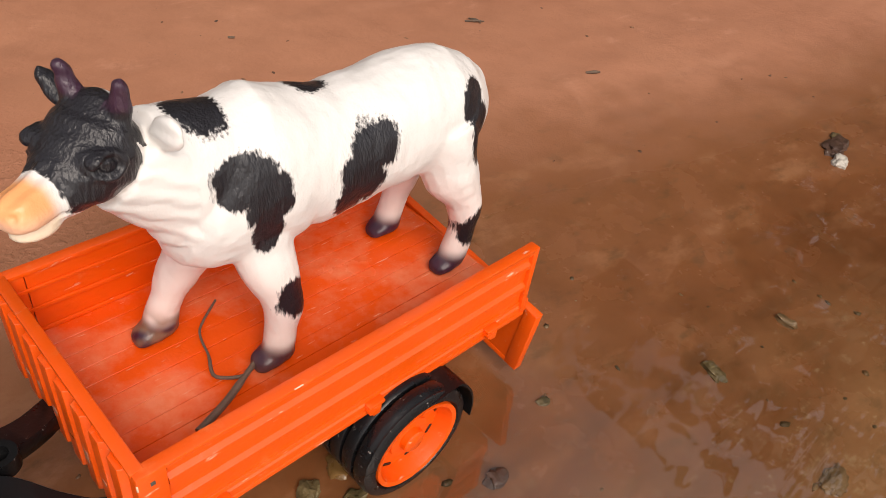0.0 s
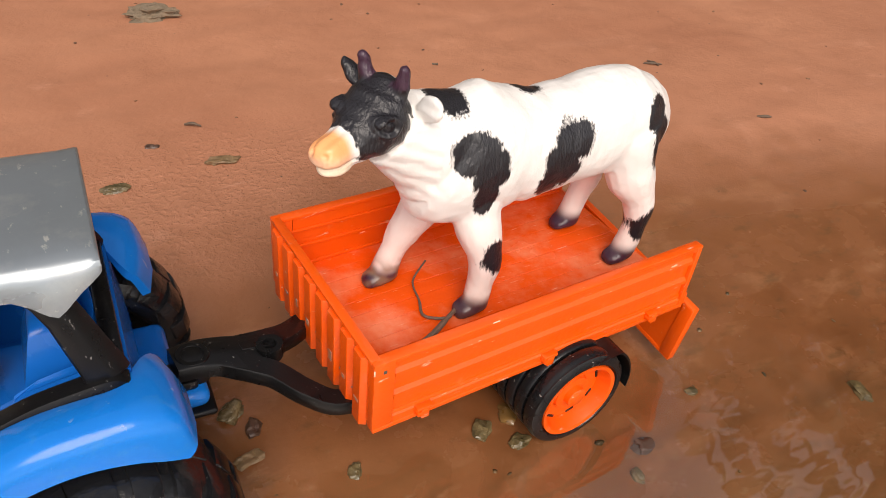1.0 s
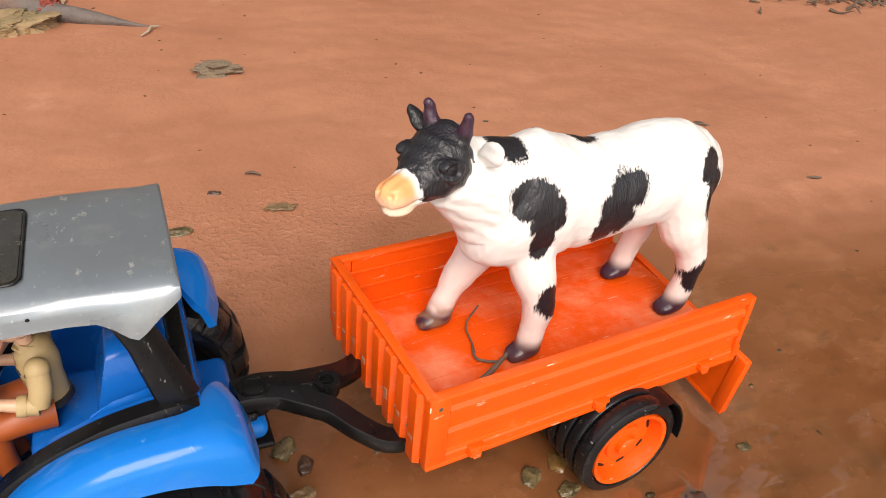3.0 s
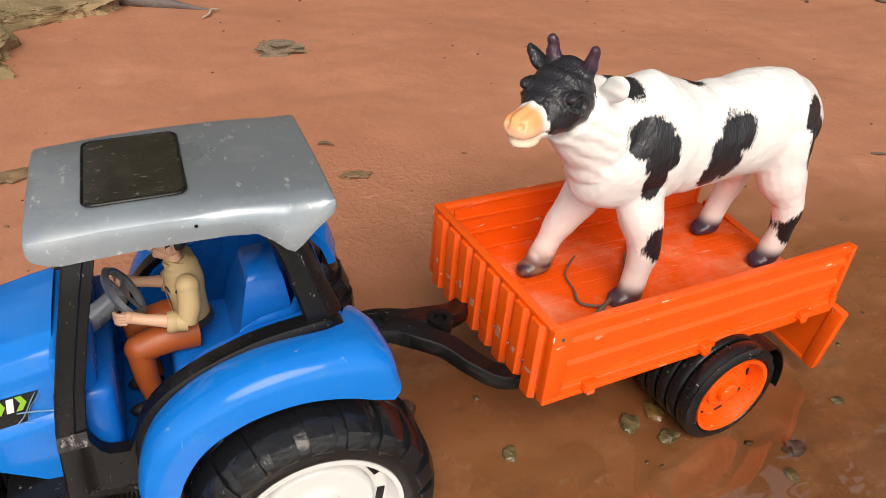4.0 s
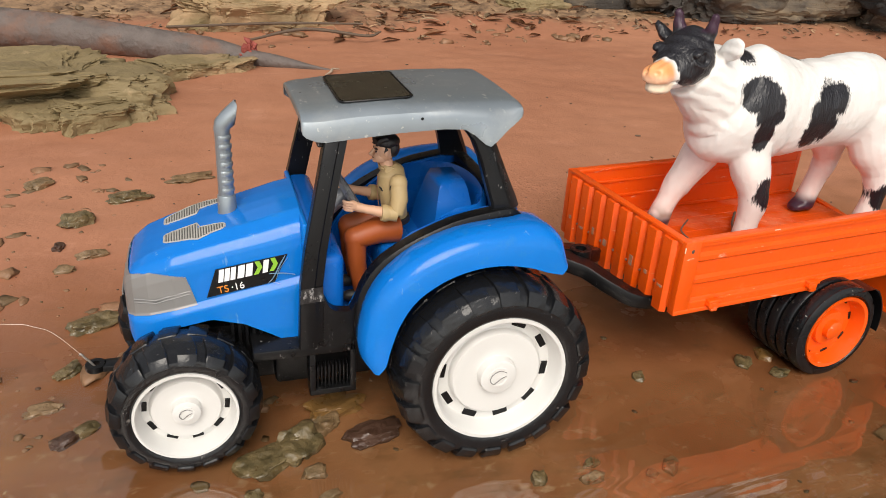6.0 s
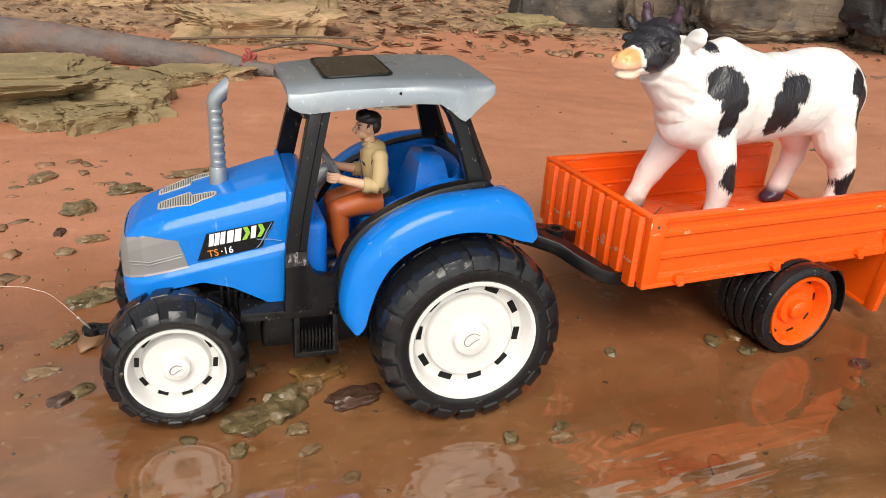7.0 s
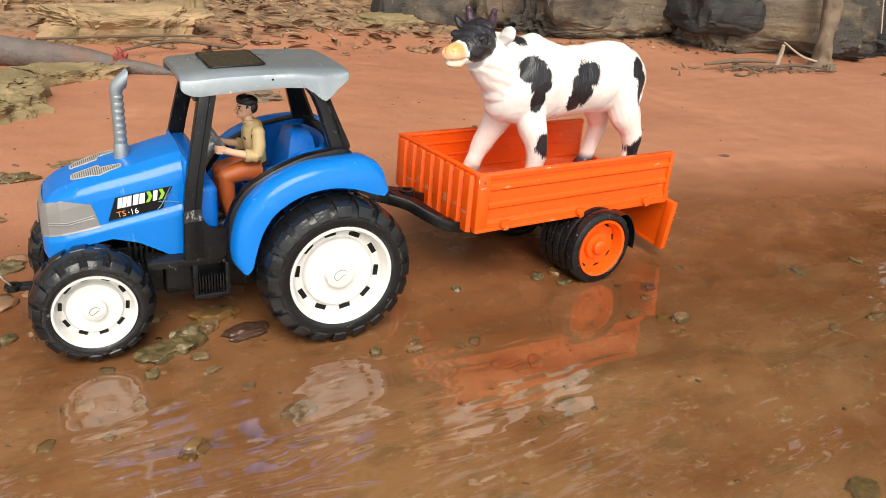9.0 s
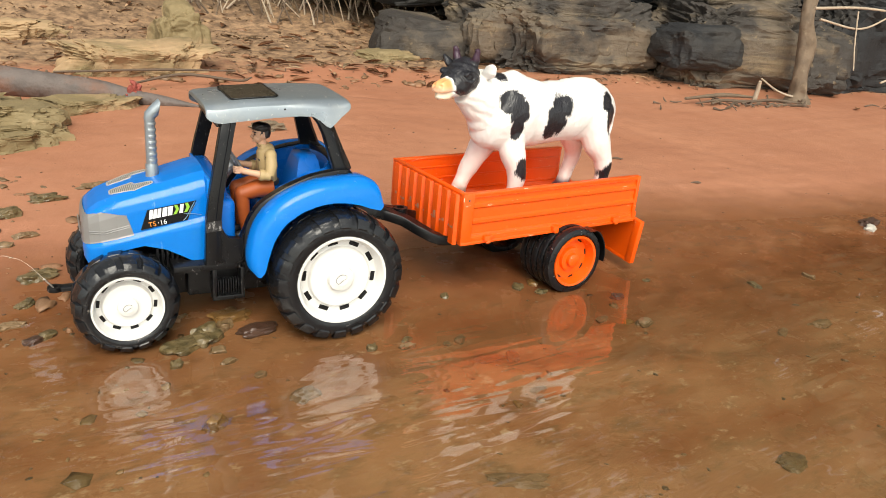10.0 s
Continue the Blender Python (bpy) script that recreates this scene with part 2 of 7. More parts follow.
    l.new(ramp(fine, 0, 1, 0, 0.4), add.inputs[2])
    gr = n.new("ShaderNodeAttribute")
    gr.attribute_name = "granular"
    clod = n.new("ShaderNodeMath")
    clod.operation = "MULTIPLY"
    l.new(ramp(noise_tex(175.0, 3, 0.5), 0.46, 0.68, 0, 0.8), clod.inputs[0])
    l.new(ramp(gr.outputs["Fac"], 0.15, 0.7), clod.inputs[1])
    tot = n.new("ShaderNodeMath")
    l.new(add.outputs[0], tot.inputs[0])
    l.new(clod.outputs[0], tot.inputs[1])
    bp = n.new("ShaderNodeBump")
    bp.inputs["Distance"].default_value = 0.0011
    l.new(ramp(wet, 0.0, 1.0, 0.85, 0.30), bp.inputs["Strength"])
    l.new(tot.outputs[0], bp.inputs["Height"])
    l.new(bp.outputs[0], b.inputs["Normal"])
    return m


def water_material():
    m = bpy.data.materials.new("muddy_water")
    m.use_nodes = True
    nt = m.node_tree
    n, l = nt.nodes, nt.links
    n.remove(n["Principled BSDF"])
    tc = n.new("ShaderNodeTexCoord")
    mp = n.new("ShaderNodeMapping")
    mp.inputs["Scale"].default_value = (0.75, 3.6, 1.0)
    mp.inputs["Rotation"].default_value = (0, 0, 0.36)
    l.new(tc.outputs["Object"], mp.inputs[0])
    a = n.new("ShaderNodeTexNoise")
    a.inputs["Scale"].default_value = 8.5
    a.inputs["Detail"].default_value = 2
    a.inputs["Distortion"].default_value = 0.6
    l.new(mp.outputs[0], a.inputs["Vector"])
    a2 = n.new("ShaderNodeTexNoise")
    a2.inputs["Scale"].default_value = 24.0
    a2.inputs["Detail"].default_value = 0
    l.new(mp.outputs[0], a2.inputs["Vector"])
    wv = n.new("ShaderNodeMath")
    wv.operation = "MULTIPLY_ADD"
    l.new(a2.outputs[0], wv.inputs[0])
    wv.inputs[1].default_value = 0.26
    l.new(a.outputs[0], wv.inputs[2])
    bp = n.new("ShaderNodeBump")
    bp.inputs["Distance"].default_value = 0.0036
    l.new(wv.outputs[0], bp.inputs["Height"])
    stir = n.new("ShaderNodeAttribute")
    stir.attribute_name = "stir"
    l.new(stir.outputs["Fac"], bp.inputs["Strength"])
    tr = n.new("ShaderNodeBsdfTransparent")
    tr.inputs[0].default_value = (0.97, 0.95, 0.91, 1)
    gl = n.new("ShaderNodeBsdfGlossy")
    gl.inputs["Roughness"].default_value = 0.015
    l.new(bp.outputs[0], gl.inputs["Normal"])
    fr = n.new("ShaderNodeFresnel")
    fr.inputs[0].default_value = 2.05
    l.new(bp.outputs[0], fr.inputs["Normal"])
    silt = n.new("ShaderNodeBsdfDiffuse")
    silt.inputs[0].default_value = (0.27, 0.178, 0.083, 1)
    cloud = n.new("ShaderNodeTexNoise")
    cloud.inputs["Scale"].default_value = 5.0
    cloud.inputs["Detail"].default_value = 5
    l.new(mp.outputs[0], cloud.inputs["Vector"])
    thick = n.new("ShaderNodeMapRange")
    thick.inputs[1].default_value, thick.inputs[2].default_value, thick.inputs[3].default_value, thick.inputs[4].default_value = 0.3, 0.7, 0.05, 0.34
    l.new(cloud.outputs[0], thick.inputs[0])
    depth = n.new("ShaderNodeAttribute")
    depth.attribute_name = "depth"
    deep = n.new("ShaderNodeMath")
    deep.operation = "MULTIPLY"
    l.new(thick.outputs[0], deep.inputs[0])
    l.new(depth.outputs["Fac"], deep.inputs[1])
    body = n.new("ShaderNodeMixShader")
    l.new(deep.outputs[0], body.inputs[0])
    l.new(tr.outputs[0], body.inputs[1])
    l.new(silt.outputs[0], body.inputs[2])
    mx = n.new("ShaderNodeMixShader")
    film = n.new("ShaderNodeAttribute")
    film.attribute_name = "film"
    gloss = n.new("ShaderNodeMath")
    gloss.operation = "MULTIPLY"
    l.new(fr.outputs[0], gloss.inputs[0])
    l.new(film.outputs["Fac"], gloss.inputs[1])
    l.new(gloss.outputs[0], mx.inputs[0])
    l.new(body.outputs[0], mx.inputs[1])
    l.new(gl.outputs[0], mx.inputs[2])
    l.new(mx.outputs[0], n["Material Output"].inputs[0])
    return m


MUD = mud_material()
WATER = water_material()
C = 0.01  # the lengths below are in centimetres


# ---- building helpers ----
def part(name, bm, material, parent=None, label="", smooth=40):
    """Links a bmesh (in centimetres) as one mesh under a thing or a part."""
    me = bpy.data.meshes.new(name)
    for v in bm.verts:
        v.co *= C
    bmesh.ops.recalc_face_normals(bm, faces=bm.faces)
    if smooth:
        lim = radians(smooth)
        for fc in bm.faces:
            fc.smooth = True
        for e in bm.edges:
            e.smooth = len(e.link_faces) == 2 and e.calc_face_angle(0) < lim
    bm.to_mesh(me)
    bm.free()
    for mm in material if isinstance(material, (list, tuple)) else [material]:
        me.materials.append(mm)
    ob = new(name, me)
    if parent:
        ob.parent = parent
    if label:
        tagged(ob, label)
    return ob


def thing(name, label, category, m=None, group="", kind=""):
    ob = new(name)
    ob.empty_display_size = 0.02
    if m is not None:
        ob.matrix_world = m
    return tagged(ob, label, category, group, kind)


def put(bm, m):
    bmesh.ops.transform(bm, matrix=m, verts=bm.verts)
    return bm


def join(*bms):
    """All the given meshes in the first one."""
    out = bms[0]
    for b in bms[1:]:
        me = bpy.data.meshes.new("tmp")
        b.to_mesh(me)
        b.free()
        out.from_mesh(me)
        bpy.data.meshes.remove(me)
    return out


def box(x0, x1, y0, y1, z0, z1, bevel=0.1, seg=2):
    bm = bmesh.new()
    bmesh.ops.create_cube(bm, size=1)
    for v in bm.verts:
        v.co = Vector(((x0, x1)[v.co.x > 0], (y0, y1)[v.co.y > 0], (z0, z1)[v.co.z > 0]))
    if bevel:
        bmesh.ops.bevel(bm, geom=list(bm.edges), offset=bevel, segments=seg, affect="EDGES", profile=0.5)
    return bm


def loft(rings, closed=True, caps=True):
    """A skin over rings of as many points each."""
    bm = bmesh.new()
    vs = [[bm.verts.new(p) for p in r] for r in rings]
    k = len(rings[0])
    for a, b in zip(vs, vs[1:]):
        for i in range(k if closed else k - 1):
            j = (i + 1) % k
            bm.faces.new((a[i], a[j], b[j], b[i]))
    if caps and closed:
        bm.faces.new(vs[0][::-1])
        bm.faces.new(vs[-1])
    return bm


def tube(points, radii, sides=10, flat=1.0):
    """A round bar along points; flat squeezes it in height."""
    pts = [Vector(p) for p in points]
    if not isinstance(radii, (list, tuple)):
        radii = [radii] * len(pts)
    rings = []
    side = None
    for i, p in enumerate(pts):
        d = (pts[min(i + 1, len(pts) - 1)] - pts[max(i - 1, 0)]).normalized()
        if side is None:
            side = d.orthogonal().normalized() if abs(d.z) > 0.9 else d.cross(Vector((0, 0, 1))).normalized()
        side = (side - d * side.dot(d)).normalized()
        up = side.cross(d)
        rings.append([p + radii[i] * (math.cos(a) * side + flat * math.sin(a) * up) for a in (2 * math.pi * q / sides for q in range(sides))])
    return loft(rings)


def smooth_path(points, n=6):
    """Catmull-Rom through the points."""
    P = [Vector(p) for p in points]
    P = [2 * P[0] - P[1]] + P + [2 * P[-1] - P[-2]]
    out = []
    for i in range(1, len(P) - 2):
        for k in range(n):
            t = k / n
            a, b, c, d = P[i - 1 : i + 3]
            out.append(0.5 * (2 * b + (c - a) * t + (2 * a - 5 * b + 4 * c - d) * t * t + (3 * b - a - 3 * c + d) * t**3))
    return out + [P[-2]]


def taper(points, radii, n=5, sides=12, flat=1.0):
    """A bar along a smooth path, its radius gliding between the given ones."""
    path = smooth_path(points, n)
    k = len(radii) - 1
    rr = []
    for i in range(len(path)):
        t = i / (len(path) - 1) * k
        j = min(int(t), k - 1)
        u = t - j
        u = u * u * (3 - 2 * u)
        rr.append(radii[j] * (1 - u) + radii[j + 1] * u)
    return tube(path, rr, sides, flat)


def revolve(profile, sides=48, axis="y"):
    """A turned body from (radius, along) pairs round the axis; the profile is closed."""
    rings = []
    for q in range(sides):
        a = 2 * math.pi * q / sides
        rings.append([(r * math.cos(a), h, r * math.sin(a)) if axis == "y" else (r * math.cos(a), r * math.sin(a), h) for r, h in profile])
    bm = bmesh.new()
    vs = [[bm.verts.new(p) for p in r] for r in rings]
    k = len(profile)
    for q in range(sides):
        a, b = vs[q], vs[(q + 1) % sides]
        for i in range(k):
            j = (i + 1) % k
            bm.faces.new((a[i], a[j], b[j], b[i]))
    bmesh.ops.remove_doubles(bm, verts=bm.verts, dist=1e-5)
    return bm


def strip(outline_a, outline_b, y0, y1):
    """A band between two lines of (x, z) with as many points, carried from y0 to y1."""
    rings = []
    for (xa, za), (xb, zb) in zip(outline_a, outline_b):
        rings.append([(xa, y0, za), (xb, y0, zb), (xb, y1, zb), (xa, y1, za)])
    return loft(rings)


def mirror_y(bm):
    for v in bm.verts:
        v.co.y = -v.co.y
    bmesh.ops.reverse_faces(bm, faces=bm.faces)
    return bm


# ---- ground and water ----
def edge_y(x):
    return 4.0 - 0.13 * x


RILLS = [
    ([(13, -1.2), (17.5, -2.7), (21.4, -5.0), (27, -6), (31.4, -7.2), (36.7, -7), (41.7, -6.9), (48, -8.2), (60, -9)], 0.55),
    ([(-16, -7.5), (-10.5, -8.7), (-4.1, -9.5), (-0.4, -10.9), (2.2, -12.4), (6.5, -13.5), (11.3, -14.8), (15.9, -16.8), (19.9, -19.3), (26, -20.9), (40, -24)], 1.0),
]


def rill(x, y):
    """1 along the narrow dips in the mud, which are also coloured darker, 0 away from them."""
    best = 0.0
    if not (-22 < x < 66 and -30 < y < 4):
        return best
    wob = 1.1 * noise.noise(Vector((x * 0.16, y * 0.2, 51.0))) + 0.4 * noise.noise(Vector((x * 0.6, y * 0.6, 53.0)))
    for pts, w in RILLS:
        for (xa, ya), (xb, yb) in zip(pts, pts[1:]):
            if xa - 2 <= x <= xb + 2:
                t = max(0.0, min(1.0, (x - xa) / (xb - xa)))
                d = abs(y - (ya + (yb - ya) * t) + wob)
                ends = min(1.0, max(0.0, (x - pts[0][0]) / 6), max(0.0, (pts[-1][0] - x) / 8))
                best = max(best, ends * (0.7 + 0.5 * noise.noise(Vector((x * 0.2, y * 0.2, 57.0)))) * math.exp(-((d / w) ** 2)))
    return best


def ground_z(x, y):
    """Height of the mud, in centimetres."""
    d = y - edge_y(x)
    d = d + 5.0 * noise.noise(Vector((x * 0.03, y * 0.03, 1.0)))
    z = 0.024 * d if d < 30 else 0.72 + 0.012 * (d - 30)
    if d < -60:
        z = -1.44 + 0.02 * max(d + 60, -200) * (1 if d > -260 else 1)
    if y > 122 - 0.25 * max(0, x - 40):
        k = y - (122 - 0.25 * max(0, x - 40))
        z += 0.09 * min(k, 60) + 0.30 * max(0, min(k - 60, 40)) + 0.75 * max(0, min(k - 100, 260)) + 0.06 * max(0, min(k - 360, 2000))
        z += min(1.0, k / 60) * (1.2 * noise.noise(Vector((x * 0.05, y * 0.06, 13.0))) + 0.5 * noise.noise(Vector((x * 0.16, y * 0.2, 15.0))))
    near = 1.0 / (1 + (max(0.0, abs(y) - 150) / 200) ** 2)
    z += near * (0.30 * noise.noise(Vector((x * 0.07, y * 0.09, 3.0))) + 0.16 * noise.noise(Vector((x * 0.22, y * 0.3, 5.0))))
    # trampled patch on the dry side behind the trailer
    k = math.exp(-(((x + 6) / 14) ** 2 + ((y - 36) / 13) ** 2))
    z += k * 0.14 * noise.noise(Vector((x * 0.6, y * 0.6, 7.0)))
    return z - 0.16 * rill(x, y)


def steps(fine0, fine1, step, far, grow=1.22):
    a = list(np.arange(fine0, fine1, step))
    s, v = step, fine1
    while v < far:
        a.append(v)
        s *= grow
        v += s
    a.append(far)
    s, v, lo = step, fine0, []
    while v > -far:
        s *= grow
        v -= s
        lo.append(max(v, -far))
    return lo[::-1] + a


def make_ground():
    xs, ys = steps(-60, 90, 0.8, 8000), steps(-40, 130, 0.8, 8000)
    verts = [(x * C, y * C, ground_z(x, y) * C) for y in ys for x in xs]
    k = len(xs)
    faces = [(j * k + i, j * k + i + 1, (j + 1) * k + i + 1, (j + 1) * k + i) for j in range(len(ys) - 1) for i in range(k - 1)]
    me = bpy.data.meshes.new("ground")
    me.from_pydata(verts, [], faces)
    me.polygons.foreach_set("use_smooth", [True] * len(faces))
    wet = me.attributes.new("wet", "FLOAT", "POINT")
    val = []
    for y in ys:
        for x in xs:
            d = y - edge_y(x)
            reach = 32.0 + 5.0 * math.tanh((x - 6) / 12.0) - 4.5 * (1 + math.tanh((x - 60) / 15.0)) + 8.0 * math.exp(-(((x - 28) / 26.0) ** 2))
            val.append(max(0.0, min(1.0, 1.0 - (d - 2) / reach)))
    wet.data.foreach_set("value", val)
    lit = me.attributes.new("litter", "FLOAT", "POINT")
    lit.data.foreach_set("value", [max(0.0, min(1.0, (y - (124 - 0.25 * max(0, x - 40)) + 18 * noise.noise(Vector((x * 0.03, y * 0.03, 21)))) / 45)) for y in ys for x in xs])
    hum = me.attributes.new("humus", "FLOAT", "POINT")
    hum.data.foreach_set("value", [max(0.0, min(1.0, (y - (196 - 0.25 * max(0, x - 40)) + 14 * noise.noise(Vector((x * 0.04, y * 0.04, 31)))) / 14)) for y in ys for x in xs])
    bed = me.attributes.new("bed", "FLOAT", "POINT")
    bed.data.foreach_set("value", [max(0.0, min(0.9, (edge_y(x) + 4 - 0.12 * x - y + 9 * noise.noise(Vector((x * 0.05, y * 0.07, 41)))) / 26)) for y in ys for x in xs])
    gra = me.attributes.new("granular", "FLOAT", "POINT")
    gra.data.foreach_set("value", [math.exp(-(((x - 1) / 24) ** 2 + ((y - 35) / 12) ** 2)) for y in ys for x in xs])
    cut = me.attributes.new("rill", "FLOAT", "POINT")
    cut.data.foreach_set("value", [rill(x, y) for y in ys for x in xs])
    me.materials.append(MUD)
    return tagged(new("ground", me), "smooth red mud bank, wet beside the stream", "ground", kind="structure")


make_ground()


def ripple(x, y):
    """How far the water is stirred: calm near the edge and downstream of the trailer."""
    out = max(0.0, min(1.0, (edge_y(x) - 8.0 - y) / 7.0))
    side = 0.5 - 0.5 * math.tanh((x + 0.16 * y - 2.0) / 9.0)
    k = 0.65 + 0.8 * noise.noise(Vector((x * 0.05, y * 0.09, 17.0))) + 0.5 * math.exp(-(((x + 26) / 12) ** 2))
    return max(0.06, min(1.0, 0.08 + 0.85 * out * (0.18 + 0.82 * side) * max(0.2, k)))


def make_water():
    xs, ys = steps(-60, 90, 2.0, 8000), list(np.arange(-90, 40, 2.0))
    s, v = 2.0, -90
    while v > -8000:
        s *= 1.22
        v -= s
        ys.insert(0, max(v, -8000))
    verts = [(x * C, y * C, 0.0005 + 0.0005 * noise.noise(Vector((x * 0.1, y * 0.25, 9)))) for y in ys for x in xs]
    k = len(xs)
    faces = [(j * k + i, j * k + i + 1, (j + 1) * k + i + 1, (j + 1) * k + i) for j in range(len(ys) - 1) for i in range(k - 1)]
    me = bpy.data.meshes.new("water")
    me.from_pydata(verts, [], faces)
    me.polygons.foreach_set("use_smooth", [True] * len(faces))
    at = me.attributes.new("depth", "FLOAT", "POINT")
    at.data.foreach_set("value", [max(0.0, min(1.0, (0.0 - ground_z(x, y)) / 0.95)) * max(0.0, min(1.0, (edge_y(x) + 6 - y) / 26.0)) for y in ys for x in xs])
    fl = me.attributes.new("film", "FLOAT", "POINT")
    fl.data.foreach_set("value", [max(0.0, min(1.0, (0.10 - ground_z(x, y)) / 0.40)) for y in ys for x in xs])
    stir = me.attributes.new("stir", "FLOAT", "POINT")
    stir.data.foreach_set("value", [ripple(x, y) for y in ys for x in xs])
    me.materials.append(WATER)
    ob = tagged(new("water", me), "shallow rippled brown stream water over mud", "water", kind="structure")
    ob.visible_shadow = False
    return ob


make_water()


# ---- the toy tractor ----
def lerp_table(table, x):
    for a, b in zip(table, table[1:]):
        if x <= b[0]:
            k = (x - a[0]) / (b[0] - a[0])
            k = max(0.0, min(1.0, k))
            return [p + (q - p) * k for p, q in zip(a[1:], b[1:])]
    return list(table[-1][1:])


HOOD = [  # x, half width, lower edge, shoulder, crown
    (-20.75, 1.9, 7.6, 10.2, 10.5),
    (-20.6, 2.5, 7.2, 10.9, 11.2),
    (-20.2, 3.0, 7.0, 11.4, 11.8),
    (-19.4, 3.4, 7.2, 11.8, 12.5),
    (-18.0, 3.65, 8.3, 12.2, 13.1),
    (-16.0, 3.75, 8.7, 12.6, 13.8),
    (-14.2, 3.8, 8.2, 13.0, 14.2),
    (-12.6, 3.85, 7.3, 13.3, 14.7),
    (-11.6, 3.9, 6.7, 13.55, 15.0),
    (-10.6, 3.9, 6.4, 13.8, 15.2),
]


def hood_point(x, v, out=0.0):
    """v runs from the near lower edge (-1) over the crown (0) to the far one (1)."""
    w, zb, zs, zc = lerp_table(HOOD, x)
    s = -1 if v < 0 else 1
    a = abs(v)
    e = zc - zs
    zf = min(8.72 + 0.212 * (x + 21), zs - 1.1)
    prof = [(0.0, 0.0, zc - 0.18 * e), (0.15, 0.30 * w, zc - 0.20 * e), (0.32, 0.66 * w, zc - 0.28 * e), (0.45, 0.88 * w, zs + 0.36 * e), (0.52, 0.975 * w, zs - 0.16), (0.60, w, zs - 0.8), (0.74, w, zf + 0.12), (0.80, w + 0.10, zf), (0.86, w + 0.30, zf - 0.28), (1.0, w + 0.34, min(zb, zf - 0.5))]
    y, z = lerp_table(prof, a)
    cy, cz = 0.0, 0.6 * zs + 0.4 * zb
    d = Vector((0, s * y - cy, z - cz))
    nrm = Vector((-0.6 if x < -20 else 0, s * (0.2 if a < 0.4 else 1.0), 1.0 if a < 0.5 else 0.05)).normalized()
    return Vector((x, s * y, z)) + nrm * out


def hood_patch(inside, out, nx=110, nv=150, x0=-20.75, x1=-10.6):
    bm = bmesh.new()
    vs = {}

    def vert(i, j):
        if (i, j) not in vs:
            vs[i, j] = bm.verts.new(hood_point(x0 + (x1 - x0) * i / nx, -1 + 2 * j / nv, out))
        return vs[i, j]

    for i in range(nx):
        for j in range(nv):
            p = hood_point(x0 + (x1 - x0) * (i + 0.5) / nx, -1 + 2 * (j + 0.5) / nv)
            if inside(p, -1 + 2 * (j + 0.5) / nv):
                bm.faces.new((vert(i, j), vert(i + 1, j), vert(i + 1, j + 1), vert(i, j + 1)))
    edge = [e for e in bm.edges if len(e.link_faces) == 1]
    r = bmesh.ops.extrude_edge_only(bm, edges=edge)
    for v in [g for g in r["geom"] if isinstance(g, bmesh.types.BMVert)]:
        v.co += Vector((0, 0, 0)) - (v.co - Vector((v.co.x, 0, 10.0))).normalized() * 0.15
    return bm


def in_poly(px, pz, poly):
    c = False
    for (xa, za), (xb, zb) in zip(poly, poly[1:] + poly[:1]):
        if (za > pz) != (zb > pz) and px < (xb - xa) * (pz - za) / (zb - za) + xa:
            c = not c
    return c


TRACTOR_POSE = pose(-0.13109, 0.07948, 0.0, 0, 0, -5.76)
tractor = thing("toy_tractor", "blue plastic toy tractor with silver cab roof and white wheel rims", "toy tractor", TRACTOR_POSE)

hood = part("hood", hood_patch(lambda p, v: True, 0.0, 40, 100), BLUE, tractor)
# nose closing the front of the hood
nose = bmesh.new()
front = [nose.verts.new(hood_point(-20.75, -1 + 2 * j / 30)) for j in range(31)]
nose.faces.new(front)
part("nose", nose, BLUE, tractor)
GRILLE = [(-21.0, 8.75), (-16.75, 9.65), (-17.25, 11.45), (-19.2, 11.75), (-21.0, 11.2)]
part("grille", hood_patch(lambda p, v: in_poly(p.x, p.z, GRILLE), 0.06, 240, 330), GREY, tractor, "grey plastic grille surround")
gp = bmesh.new()
gv = [gp.verts.new(hood_point(-20.75, v, 0.0) + Vector((-0.06, 0, 0))) for v in (-0.80, -0.62, -0.5, 0.5, 0.62, 0.80)]
gp.faces.new(gv)
part("grille_front", gp, GREY, tractor)
for dz in (9.98, 10.16):
    part("grille_line", join(tube([(-20.9, -1.9, dz - 0.2), (-20.9, 1.9, dz - 0.2)], 0.05, 6), tube([(-20.2, -3.12, dz - 0.15), (-19.0, -3.62, dz - 0.1), (-17.1, -3.74, dz + 0.38)], 0.045, 6)), GREY, tractor)


VENT_X0, VENT_X1 = -18.35, -14.85


def vent_edges(k):
    """Outer and inner distance from the hood's middle line; the inner edge steps outwards past the middle."""
    end = 0.16 * (max(0.0, 0.06 - k) + max(0.0, k - 0.94)) / 0.06
    if k < 0.56:
        return 1.8 + 1.5 * k - end, 0.75 + end
    return 2.64 - 0.8 * (k - 0.56) - end, 1.40 + 0.6 * (k - 0.56) + end


def vent_at(s):
    def inside(p, v):
        k = (p.x - VENT_X0) / (VENT_X1 - VENT_X0)
        if not 0 < k < 1:
            return False
        outer, inner = vent_edges(k)
        return inner < s * p.y < outer

    return inside


